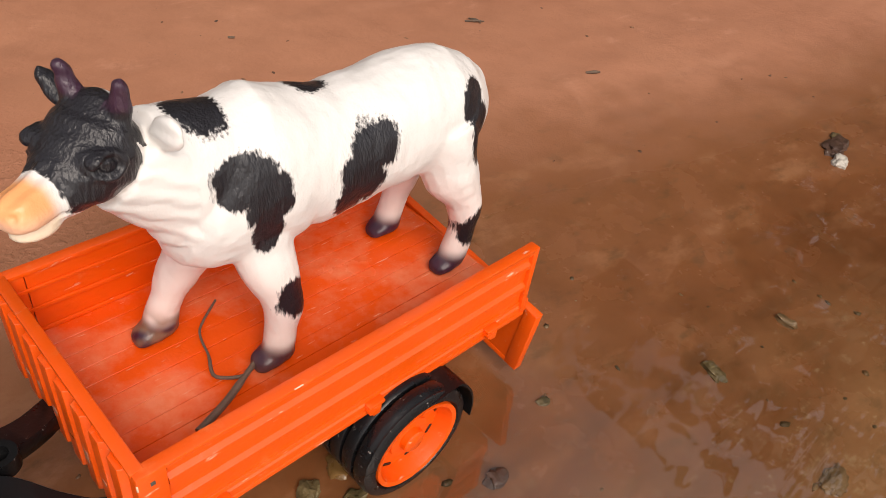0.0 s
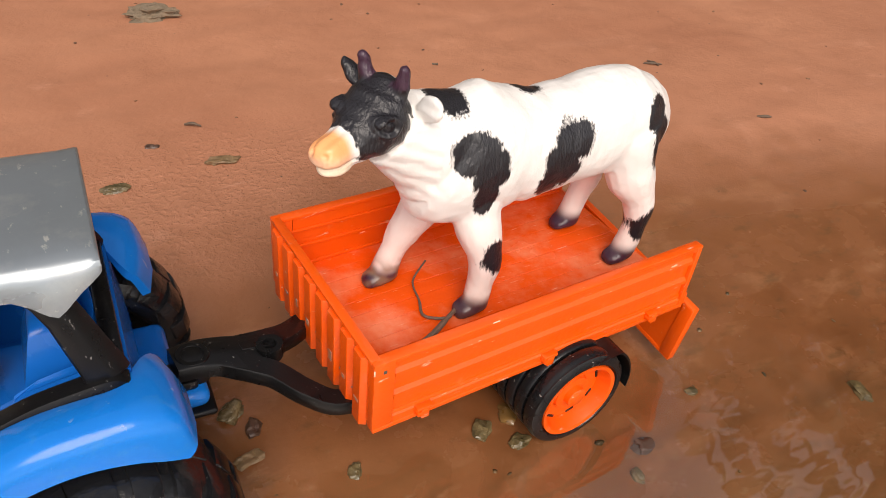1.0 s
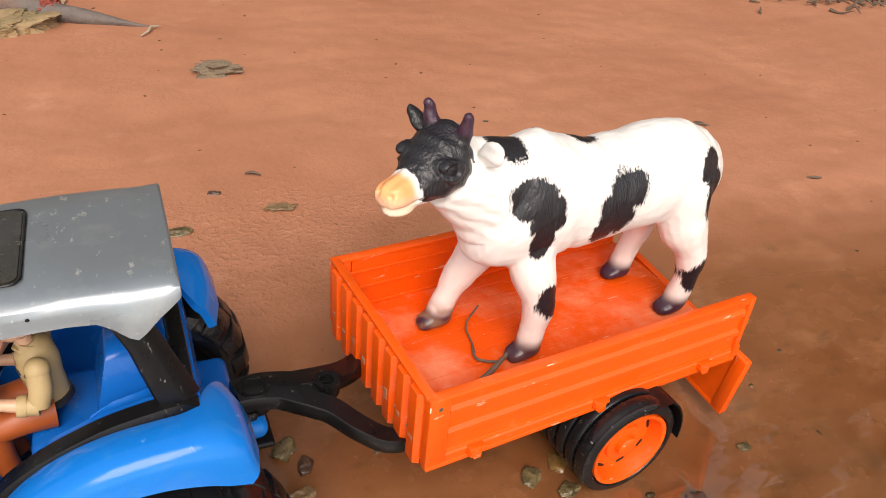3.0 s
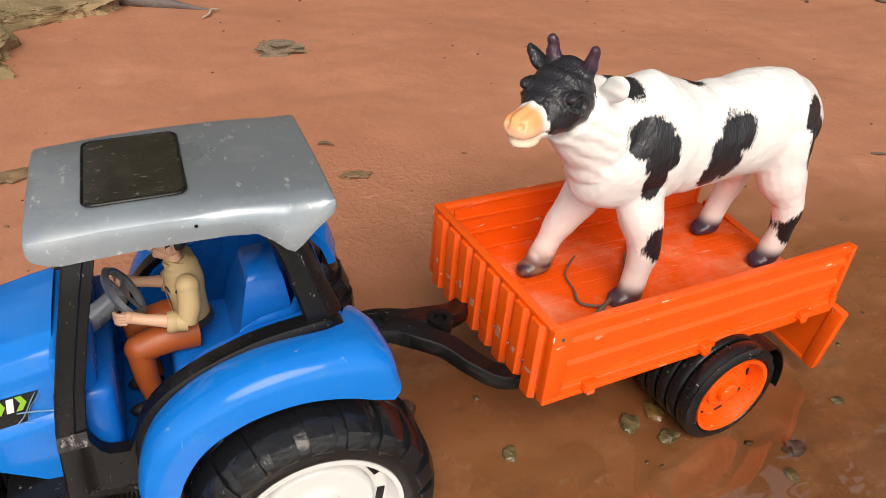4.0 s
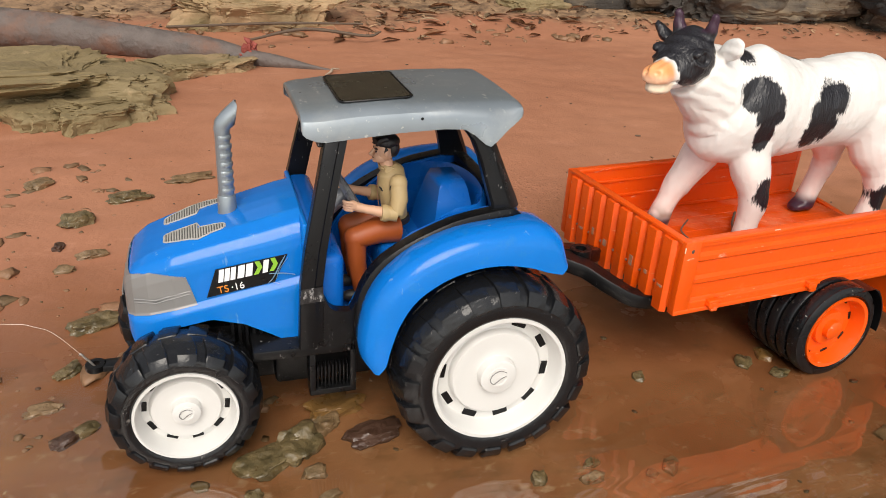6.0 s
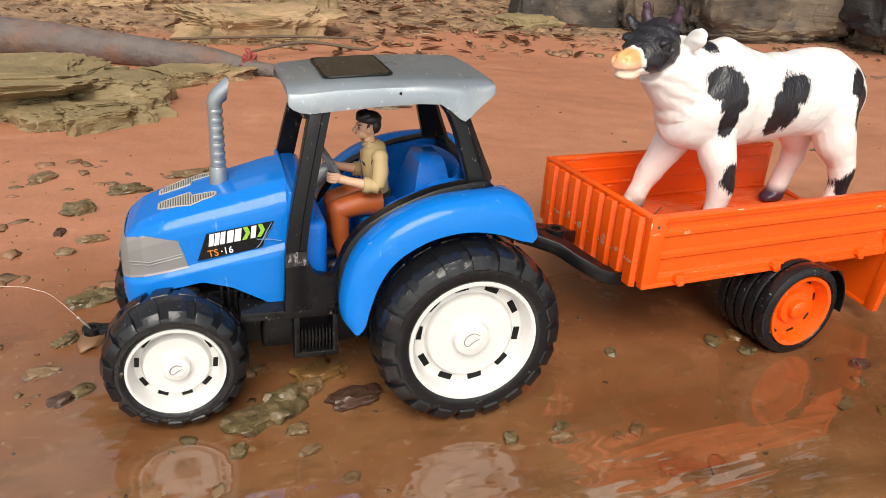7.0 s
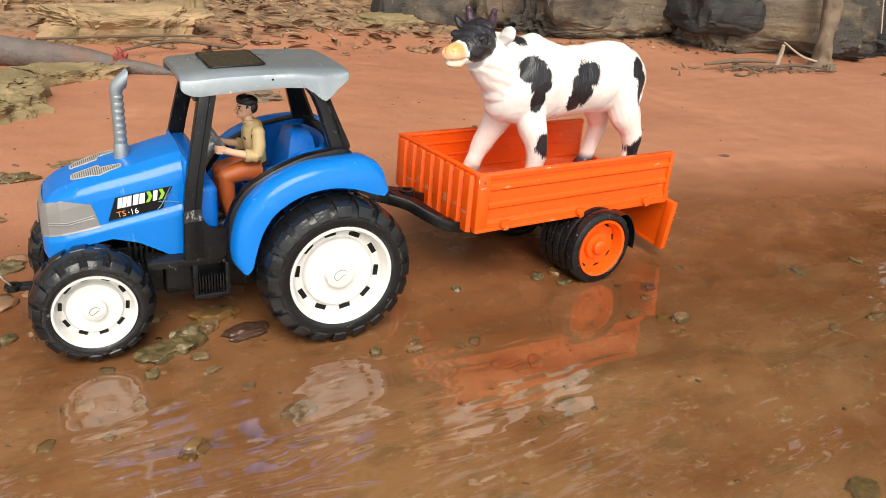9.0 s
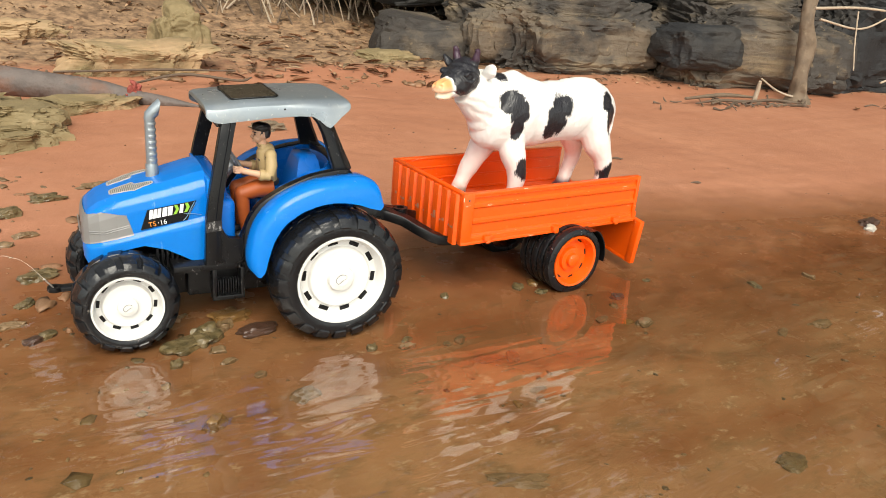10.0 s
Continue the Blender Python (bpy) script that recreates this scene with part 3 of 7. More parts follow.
for s in (-1, 1):
    vent = part("vent", hood_patch(vent_at(s), 0.03, 240, 330), VENT, tractor, "ribbed grey vent with a stepped edge")
    ribs = []
    for k in range(23):
        kk = (k + 0.5) / 23
        x = VENT_X0 + kk * (VENT_X1 - VENT_X0)
        y1, y0 = vent_edges(kk)
        pts = []
        for q in range(5):
            y = y0 + 0.06 + (y1 - y0 - 0.12) * q / 4
            v = min((abs(hood_point(x, vv / 200).y - y), vv / 200) for vv in range(0, 92))[1]
            p = hood_point(x, v)
            pts.append((x, s * p.y, p.z + 0.05))
        ribs.append(tube(pts, 0.052, 6))
    part("rib", join(*ribs), RIB, vent)
    rim_line = []
    for kk in [q / 20 for q in range(21)]:
        rim_line.append((kk, vent_edges(kk)[0]))
    for kk in [1 - q / 20 for q in range(21)]:
        rim_line.append((kk, vent_edges(kk)[1]))
    pts = []
    for kk, y in rim_line:
        x = VENT_X0 + kk * (VENT_X1 - VENT_X0)
        v = min((abs(hood_point(x, vv / 200).y - y), vv / 200) for vv in range(0, 92))[1]
        p = hood_point(x, v)
        pts.append((x, s * p.y, p.z + 0.035))
    part("rim", tube(pts + pts[:1], 0.045, 6), RIB, vent)

# badge on the hood's side
for s in (-1, 1):
    y = s * 4.0

    def flat(poly, lift):
        bm = bmesh.new()
        f0 = [bm.verts.new((x, s * (3.86 + lift), z)) for x, z in poly]
        f1 = [bm.verts.new((x, s * (3.80 + lift), z)) for x, z in poly]
        bm.faces.new(f0 if s < 0 else f0[::-1])
        for i in range(len(poly)):
            j = (i + 1) % len(poly)
            bm.faces.new((f0[i], f1[i], f1[j], f0[j]))
        return bm

    badge = part("badge", flat([(-16.2, 10.1), (-12.3, 10.75), (-11.5, 12.5), (-15.6, 11.85)], 0.06), BLACK, tractor, "black sticker with white, green and orange lettering shapes", smooth=0)
    if s < 0:
        WHITE_INK = mat("white_ink", (0.8, 0.8, 0.8), 0.4)
        GREEN_INK = mat("green_ink", (0.25, 0.5, 0.04), 0.4)
        ORANGE_INK = mat("orange_ink", (0.75, 0.25, 0.03), 0.4)

        def slant(x, w, z0, h):
            k = 0.155
            return [(x, z0 + k * (x + 16)), (x + w, z0 + k * (x + w + 16)), (x + w + 0.12 * h, z0 + h + k * (x + w + 16)), (x + 0.12 * h, z0 + h + k * (x + 16))]

        z = 10.95
        for x, w in ((-15.5, 0.28), (-15.16, 0.28), (-14.82, 0.28), (-14.42, 0.38), (-13.96, 0.38), (-12.98, 0.30)):
            part("mark", flat(slant(x, w, z, 0.80), 0.11), WHITE_INK, badge, smooth=0)
        for x in (-13.48, -12.58):
            m = 0.155 * (x + 16)
            part("mark", flat([(x + u, z + v + 0.155 * u + m) for u, v in ((0, 0), (0.26, 0), (0.50, 0.41), (0.34, 0.82), (0.08, 0.82), (0.24, 0.41))], 0.11), GREEN_INK, badge, smooth=0)

        def letters(text, x, ink, size=0.62):
            cu = bpy.data.curves.new("lettering", "FONT")
            cu.body = text
            cu.size = size * C
            cu.extrude = 0.0002
            tmp = new("tmp_text", cu)
            me = bpy.data.meshes.new_from_object(tmp)
            bpy.data.objects.remove(tmp)
            me.materials.append(ink)
            ob = new("lettering", me)
            ob.parent = badge
            ob.matrix_local = Matrix.Translation((x * C, -3.99 * C, (10.27 + 0.155 * (x + 16)) * C)) @ Euler((radians(90), 0, 0)).to_matrix().to_4x4() @ Matrix.Shear("XY", 4, (0.0, 0.0)) @ Euler((0, 0, radians(9))).to_matrix().to_4x4()

        letters("TS", -15.55, ORANGE_INK)
        letters("·16", -14.78, WHITE_INK)

# exhaust pipe
exhaust = part("exhaust_pipe", tube([(-14.6, 0, 13.7), (-14.6, 0, 16.5), (-14.6, 0, 19.0)], [0.47, 0.45, 0.43], 28), SILVER, tractor, "silver exhaust pipe with raised pads and slanted tip")
part("exhaust_base", put(revolve([(0.0, 13.6), (0.62, 13.6), (0.56, 13.95), (0.54, 14.85), (0.50, 14.92), (0.0, 14.92)], 28, "z"), Matrix.Translation((-14.6, 0, 0))), SILVER, exhaust)
tip_bm = tube([(-14.6, 0, 18.5), (-14.6, 0, 18.95), (-14.54, 0, 19.25), (-14.2, 0, 19.6), (-13.75, 0, 20.0), (-13.45, 0, 20.27)], [0.42, 0.47, 0.50, 0.53, 0.54, 0.54], 28)
for v in tip_bm.verts:
    if v.co.z > 19.3 and v.co.x > -14.3:
        v.co.x = min(v.co.x, -13.82 + 0.12 * (v.co.z - 19.3))
part("exhaust_tip", tip_bm, SILVER, exhaust, smooth=35)
pad = None
for k in range(7):
    if pad is None:
        rows = []
        for z, r in ((-0.15, 0.40), (-0.14, 0.49), (-0.10, 0.51), (0.10, 0.51), (0.14, 0.49), (0.15, 0.40)):
            rows.append([(r * math.cos(a), r * math.sin(a), z) for a in [radians(-115 + 14 * q) for q in range(9)]] + [(0.0, 0.0, z)])
        ob = part("pad", loft(rows), SILVER, exhaust, smooth=30)
        pad = ob.data
    else:
        ob = new("pad", pad)
        ob.parent = exhaust
    ob.matrix_basis = Matrix.Translation((-14.6 * C, 0, (15.25 + 0.545 * k) * C))


# cab frame, black: front pillar, sill panel, arch along the fender, rear pillar
def pillar(rows):
    """Rings by height: z, front x, back x, outer y, depth inwards."""
    rings = []
    for z, xa, xb, y, dp in rows:
        w = xb - xa
        rings.append([(xa, y + dp, z), (xa, y + 0.12, z), (xa + 0.05 * w, y + 0.03, z), (xa + 0.12 * w, y, z), (xa + 0.60 * w, y, z), (xa + 0.66 * w, y + 0.06, z), (xb - 0.03 * w, y + 0.08, z), (xb, y + 0.14, z), (xb, y + dp, z)])
    return loft(rings)


def side_frame():
    a = pillar([(6.95, -11.2, -9.55, -5.72, 0.7), (9.3, -11.1, -9.5, -5.72, 0.7), (10.46, -11.05, -9.7, -5.72, 0.7), (11.2, -11.0, -9.7, -5.70, 0.7), (13.25, -10.7, -9.42, -5.58, 0.8), (16.1, -10.08, -8.84, -5.2, 0.8), (18.0, -9.65, -8.4, -4.82, 0.8), (19.3, -9.35, -8.07, -4.5, 0.8), (20.0, -9.2, -7.9, -4.2, 0.8)])
    low = strip([(-9.72, 6.95), (-9.4, 6.95), (-9.0, 6.95), (-8.5, 6.95), (-8.1, 6.95), (-7.75, 6.95)], [(-9.72, 10.45), (-9.35, 9.65), (-9.0, 9.36), (-8.5, 9.27), (-8.1, 9.25), (-7.75, 9.97)], -5.70, -5.0)
    inn = smooth_path([(-7.95, 0, 8.2), (-7.78, 0, 9.9), (-7.31, 0, 11.21), (-6.55, 0, 12.26), (-5.64, 0, 12.98), (-4.42, 0, 13.69), (-3.19, 0, 14.24), (-1.64, 0, 14.79), (0.43, 0, 15.17), (1.6, 0, 15.3), (2.45, 0, 15.1)], 3)
    out = smooth_path([(-8.0, 0, 6.95), (-7.75, 0, 9.1), (-7.0, 0, 10.95), (-6.1, 0, 12.05), (-5.1, 0, 12.85), (-3.9, 0, 13.5), (-2.7, 0, 13.95), (-1.3, 0, 14.35), (0.5, 0, 14.62), (1.7, 0, 14.75), (2.55, 0, 14.5)], 3)
    rings = []
    for i, (p, q) in enumerate(zip(inn, out)):
        e = max(0.0, (i - len(inn) + 7) / 6)
        e = 0.75 * e * e
        p, q = p - Vector((0.25 * e, 0, 0.35 * e)), q - Vector((0.45 * e, 0, 0.1 * e))
        m = p * 0.55 + q * 0.45
        rings.append([(p.x, -5.0, p.z - 0.05), (p.x, -5.74, p.z), (p.x * 0.9 + q.x * 0.1, -5.90, p.z * 0.9 + q.z * 0.1 + 0.02), (m.x, -5.98 + 0.25 * e, m.z + 0.06), (q.x, -6.06 + 0.42 * e, q.z + 0.05), (q.x, -6.12 + 0.42 * e, q.z - 0.35), (q.x, -5.0, q.z - 0.5)])
    arch = loft(rings)
    rows = []
    for z, xi, xc, xo, y in ((20.6, -1.9, -0.8, 0.0, -4.6), (20.0, -1.45, -0.4, 0.35, -4.75), (19.2, -0.84, 0.10, 0.72, -4.95), (18.2, -0.41, 0.52, 1.12, -5.1), (16.7, 0.0, 1.02, 1.72, -5.4), (15.6, 0.32, 1.40, 2.2, -5.62), (15.1, 0.42, 1.55, 2.38, -5.70), (14.6, 0.42, 1.50, 2.2, -5.55), (14.2, 0.42, 1.3, 1.9, -5.2)):
        rows.append([(xi, y + 0.7, z), (xi, y + 0.18, z), (xi + 0.14, y + 0.02, z), (xi * 0.55 + xc * 0.45, y - 0.03, z), (xc - 0.06, y, z), (xc + 0.10, y + 0.08, z), (xo - 0.1, y + 0.62, z), (xo, y + 0.8, z), (xo - 0.3, y + 1.1, z)])
    return join(a, low, arch, loft(rows))


for s in (0, 1):
    fr = side_frame()
    part("side_frame", mirror_y(fr) if s else fr, BLACK, tractor, "black cab side frame, scuffed", smooth=32)
part("windscreen_rail", box(-9.7, -8.9, -4.3, 4.3, 19.0, 19.8, 0.1), BLACK, tractor)
part("cowl", box(-10.7, -10.35, -4.6, 4.6, 12.6, 14.6, 0.15, 3), BLUE, tractor)
part("rear_frame", join(box(-0.2, 0.6, -4.3, 4.3, 19.4, 20.4, 0.15), box(1.3, 2.2, -5.0, 5.0, 14.6, 15.3, 0.15)), BLACK, tractor)
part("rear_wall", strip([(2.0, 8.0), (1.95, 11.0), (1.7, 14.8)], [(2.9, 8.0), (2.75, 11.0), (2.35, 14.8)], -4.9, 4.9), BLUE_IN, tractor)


# fenders
def fender():
    P = smooth_path([(-7.35, 0, 6.55), (-7.78, 0, 7.2), (-7.85, 0, 8.5), (-7.4, 0, 10.45), (-6.45, 0, 12.1), (-4.6, 0, 13.6), (-2.2, 0, 14.55), (0.5, 0, 14.9), (2.6, 0, 14.85), (3.95, 0, 14.1), (4.5, 0, 12.5)], 4)
    Q = smooth_path([(-7.0, 0, 6.52), (-6.6, 0, 7.05), (-6.35, 0, 8.1), (-5.8, 0, 9.8), (-4.8, 0, 11.3), (-3.1, 0, 12.4), (-1.3, 0, 12.9), (0.3, 0, 12.95), (1.9, 0, 12.65), (3.0, 0, 12.25), (4.0, 0, 12.0)], 4)
    rings = []
    for i, (p, q) in enumerate(zip(P, Q)):
        d = P[min(i + 1, len(P) - 1)] - P[max(i - 1, 0)]
        nrm = Vector((-d.z, 0, d.x)).normalized()
        if nrm.z < 0 and i > 7:
            nrm = -nrm
        t = Vector((0, 1, 0))
        tail = max(0.0, min(1.0, (p.x - 1.2) / 2.6))
        tail = tail * tail * (3 - 2 * tail)
        tip = max(0.0, min(1.0, (i - len(P) + 8) / 7))
        yi = 6.02 - 2.8 * tail
        drop = Vector((0.35 * tip, 0, -0.2 * tip))
        ring = [p + nrm * (0.05 - 0.2 * (1 - tail) - 0.75 * tail) + t * -yi + drop, p + nrm * (0.0 - 0.1 * tail) + t * -(0.5 * yi + 3.3) + drop * 0.5, p + nrm * 0.1 + t * -7.2, p + t * -7.9, p * 0.85 + q * 0.15 + t * -8.4, p * 0.55 + q * 0.45 + t * -8.62, q + t * -8.7,
                q - (q - p).normalized() * 0.1 + t * -8.4, p * 0.6 + q * 0.4 + t * -8.3, p * 0.8 + q * 0.2 + t * -7.9, p - nrm * 0.4 + t * -7.0, p - nrm * (0.4 + 0.5 * tail) + t * -(0.5 * yi + 3.3) + drop * 0.5, p - nrm * (0.4 + 0.75 * tail) + t * -yi + drop]
        rings.append(ring)
    return loft(rings)


for s in (0, 1):
    part("fender", mirror_y(fender()) if s else fender(), BLUE, tractor, smooth=50)

# chassis
chassis = part("chassis", box(-20.0, 3.2, -2.4, 2.4, 3.0, 7.2, 0.3), BLACK, tractor)
part("sill_plate", box(-13.9, -8.0, -5.6, 5.6, 6.35, 7.0, 0.12), BLACK, chassis)
part("rear_axle", box(-1.2, 1.2, -5.4, 5.4, 5.0, 7.0, 0.4), BLACK, chassis)
part("front_axle", box(-18.8, -16.8, -3.4, 3.4, 3.4, 5.4, 0.4), BLACK, chassis)
part("gearbox", box(-12.5, -3.0, -3.6, 3.6, 3.2, 6.6, 0.3), BLACK, chassis)
for k in range(9):
    part("engine_rib", box(-15.0 + k * 0.42, -14.8 + k * 0.42, -3.45, 3.45, 6.2, 8.1, 0.04), BLACK, tractor)
for s in (-1, 1):
    st = join(box(-10.6, -10.2, s * 4.9 - 0.6, s * 4.9 + 0.6, 3.6, 6.4, 0.1), box(-8.1, -7.7, s * 4.9 - 0.6, s * 4.9 + 0.6, 3.6, 6.4, 0.1), box(-10.6, -7.7, s * 4.9 - 0.6, s * 4.9 + 0.6, 3.3, 3.75, 0.1))
    step = part("step", st, BLACK, tractor, "black cab step with ribbed tread")
    for k in range(9):
        part("tread", box(-10.1 + 0.23 * k, -10.0 + 0.23 * k, s * 4.9 - 0.3, s * 4.9 + 0.3, 3.7, 5.2, 0.02), BLACK, step)
hook = part("front_hitch", join(box(-22.9, -20.0, -0.5, 0.5, 3.55, 4.0, 0.12), put(revolve([(0.28, -0.2), (0.62, -0.2), (0.66, 0.0), (0.62, 0.2), (0.28, 0.2)], 20, "z"), Matrix.Translation((-23.3, 0, 3.8)))), BLACK, tractor)
part("rear_hitch", join(box(1.5, 5.6, -1.0, 1.0, 7.9, 8.6, 0.25), put(revolve([(0.0, -0.3), (0.8, -0.3), (0.8, 0.25), (0.0, 0.3)], 24, "z"), Matrix.Translation((5.7, 0, 8.4)))), BLACK, tractor)
part("tow_bracket", box(3.6, 6.1, -1.5, 1.5, 6.75, 7.95, 0.55, 4), BLUE, tractor)
part("tow_plate", box(2.8, 6.35, -1.75, 1.75, 6.3, 6.7, 0.18, 3), BLACK, tractor)
part("rear_bumper", box(1.2, 4.6, -4.8, 4.8, 6.6, 8.6, 0.6, 3), BLUE_IN, tractor)

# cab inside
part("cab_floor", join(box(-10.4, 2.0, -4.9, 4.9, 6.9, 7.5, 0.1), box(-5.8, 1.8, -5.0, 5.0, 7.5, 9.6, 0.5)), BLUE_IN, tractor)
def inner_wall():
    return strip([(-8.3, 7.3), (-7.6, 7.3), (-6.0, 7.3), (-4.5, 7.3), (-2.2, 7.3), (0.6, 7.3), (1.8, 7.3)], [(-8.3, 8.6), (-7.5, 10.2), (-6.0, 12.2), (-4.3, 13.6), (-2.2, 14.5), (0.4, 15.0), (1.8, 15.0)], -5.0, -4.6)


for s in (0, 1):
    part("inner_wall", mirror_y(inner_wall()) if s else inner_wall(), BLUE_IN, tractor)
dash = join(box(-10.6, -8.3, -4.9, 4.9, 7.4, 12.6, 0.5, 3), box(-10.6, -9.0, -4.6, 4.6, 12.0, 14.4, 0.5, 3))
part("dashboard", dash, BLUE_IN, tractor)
# horseshoe-shaped tub round the seat
tub = []
for k in range(15):
    a = math.pi * k / 14
    x, y = -0.9 + 2.5 * math.sin(a), 4.75 * math.cos(a)
    if abs(y) > 4.6:
        x = -2.5
    ix, iy = -0.9 + 1.9 * math.sin(a), 4.1 * math.cos(a)
    zt = 14.75 + 0.35 * math.sin(a)
    tub.append([(x, y, 8.5), (x, y, zt - 0.3), ((x + ix) / 2, (y + iy) / 2, zt), (ix, iy, zt - 0.35), (ix - 0.35, iy * 0.94, 9.5)])
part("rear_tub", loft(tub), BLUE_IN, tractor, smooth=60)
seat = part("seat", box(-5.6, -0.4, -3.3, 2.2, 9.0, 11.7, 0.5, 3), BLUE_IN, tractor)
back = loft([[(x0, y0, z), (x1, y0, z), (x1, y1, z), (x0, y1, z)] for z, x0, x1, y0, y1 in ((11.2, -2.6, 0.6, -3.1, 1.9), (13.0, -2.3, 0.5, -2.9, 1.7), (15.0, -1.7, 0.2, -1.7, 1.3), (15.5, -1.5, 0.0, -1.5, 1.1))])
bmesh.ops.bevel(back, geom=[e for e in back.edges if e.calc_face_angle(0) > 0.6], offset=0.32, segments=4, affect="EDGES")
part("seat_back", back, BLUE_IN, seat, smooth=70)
steer = part("steering_wheel", put(join(revolve([(1.5, -0.2), (1.7, -0.26), (1.92, 0), (1.7, 0.26), (1.5, 0.2)], 32, "z"), box(-1.5, 1.5, -0.16, 0.16, -0.12, 0.05, 0.05), box(-0.16, 0.16, -1.5, 1.5, -0.12, 0.05, 0.05), put(revolve([(0.0, -0.3), (0.5, -0.3), (0.45, 0.12), (0.0, 0.15)], 20, "z"), Matrix.Identity(4))), Matrix.Translation((-7.4, -0.9, 15.0)) @ Euler((0, radians(58), 0)).to_matrix().to_4x4() @ Matrix.Scale(0.8, 4)), DARK_GREY, tractor, "grey plastic steering wheel")
part("steering_column", tube([(-7.5, -0.9, 14.9), (-7.9, -0.9, 14.65), (-9.6, -0.9, 13.3)], [0.45, 0.55, 0.6], 16), DARK_GREY, steer)

# roof with skylight
ROOF = [(-10.55, 4.36, 20.72, 19.95), (-10.5, 4.42, 20.80, 19.80), (-10.3, 4.48, 20.88, 19.62), (-9.8, 4.52, 20.96, 19.42), (-9.3, 4.55, 21.0, 19.36), (-7.5, 4.6, 21.2, 19.55), (-5.0, 4.72, 21.36, 19.82), (-2.6, 4.85, 21.42, 19.98), (-1.4, 4.95, 21.44, 19.95), (-0.8, 5.05, 21.44, 19.6), (-0.2, 5.2, 21.44, 19.1), (0.15, 5.25, 21.43, 18.95), (0.5, 5.2, 21.42, 19.2), (1.2, 5.05, 21.42, 19.85), (1.70, 4.95, 21.40, 20.22), (2.02, 4.88, 21.36, 20.48), (2.12, 4.84, 21.28, 20.62), (2.15, 4.80, 21.18, 20.70)]
rings = []
for x, w, zt, zs in ROOF:
    hgt = zt - zs
    lip = min(hgt, 1.5)
    w0 = min(w, 4.86)
    half = [(-w - 0.02, zs), (-w0 - 0.4 * (w - w0), zt - 0.58 * lip), (-w0 + 0.14, zt - 0.32 * lip), (-w0 + 0.42, zt - 0.16 * lip), (-w0 + 0.9, zt - 0.05), (-w0 * 0.5, zt), (0, zt + 0.04)]
    inner = [(-w + 0.3, zs + 0.02), (-w0 + 0.35, zt - 0.5 * lip), (-w + 1.0, zt - 0.32), (0, zt - 0.28)]
    rings.append([(x, y, z) for y, z in half] + [(x, -y, z) for y, z in half[-2::-1]] + [(x, -y, z) for y, z in inner] + [(x, y, z) for y, z in inner[-2::-1]])
for_screw = [(-3.9, 20.6)]
roof = part("roof", loft(rings), SILVER, tractor, "silver plastic cab roof, scratched and dusty", smooth=28)
SKY_PLAN = []
for cx, cy, a0 in ((-7.75, -2.65, 180), (-4.55, -2.75, 270), (-4.5, 2.4, 0), (-7.75, 2.5, 90)):
    for q in range(5):
        a = radians(a0 + 22.5 * q)
        SKY_PLAN.append((cx + 0.45 * math.cos(a), cy + 0.45 * math.sin(a)))
sk = bmesh.new()
sv = [[sk.verts.new((x, y, 21.10 + 0.066 * (x + 8.1) + dz)) for x, y in SKY_PLAN] for dz in (0.0, 0.17)]
sk.faces.new(sv[1])
NS = len(SKY_PLAN)
for i in range(NS):
    sk.faces.new((sv[0][i], sv[0][(i + 1) % NS], sv[1][(i + 1) % NS], sv[1][i]))
bmesh.ops.bevel(sk, geom=[e for e in sk.edges if all(v in sv[1] for v in e.verts)], offset=0.06, segments=2, affect="EDGES")
skylight = part("skylight", sk, SMOKE, roof, "dark scratched skylight panel")
ring_pts = [(x * 1.0 + 0.06 * (1 if x > -6.1 else -1), y * 1.03, 21.22 + 0.066 * (x + 8.1)) for x, y in SKY_PLAN]
part("skylight_frame", tube(ring_pts + ring_pts[:2], 0.06, 6), BLACK, skylight)


for x, z in for_screw:
    for s in (-1, 1):
        part("screw_hole", put(revolve([(0.0, -0.03), (0.07, -0.03), (0.09, 0.0), (0.07, 0.03), (0.0, 0.03)], 10), Matrix.Translation((x, s * (4.78 if x > -5 else 4.62), z))), BLACK, roof)

# clear tape stuck over the frame, dusty along its edges
TAPE_DUST = mat("dusty_clear_tape", (0.010, 0.010, 0.011), 0.35, var=0.3, scale=300, dirt=(0.13, 0.125, 0.12), dirt_amount=0.5, dirt_scale=160, scuff=(0.34, 0.33, 0.32), scuff_scale=(380, 380, 200), scuff_at=0.55)
tape = strip([(-11.07, 10.05), (-11.05, 10.5), (-11.0, 11.0)], [(-9.66, 10.15), (-9.72, 10.6), (-9.72, 11.1)], -5.735, -5.70)
tape_band = part("tape", tape, TAPE_DUST, tractor, "dusty clear tape round the pillar", smooth=0)
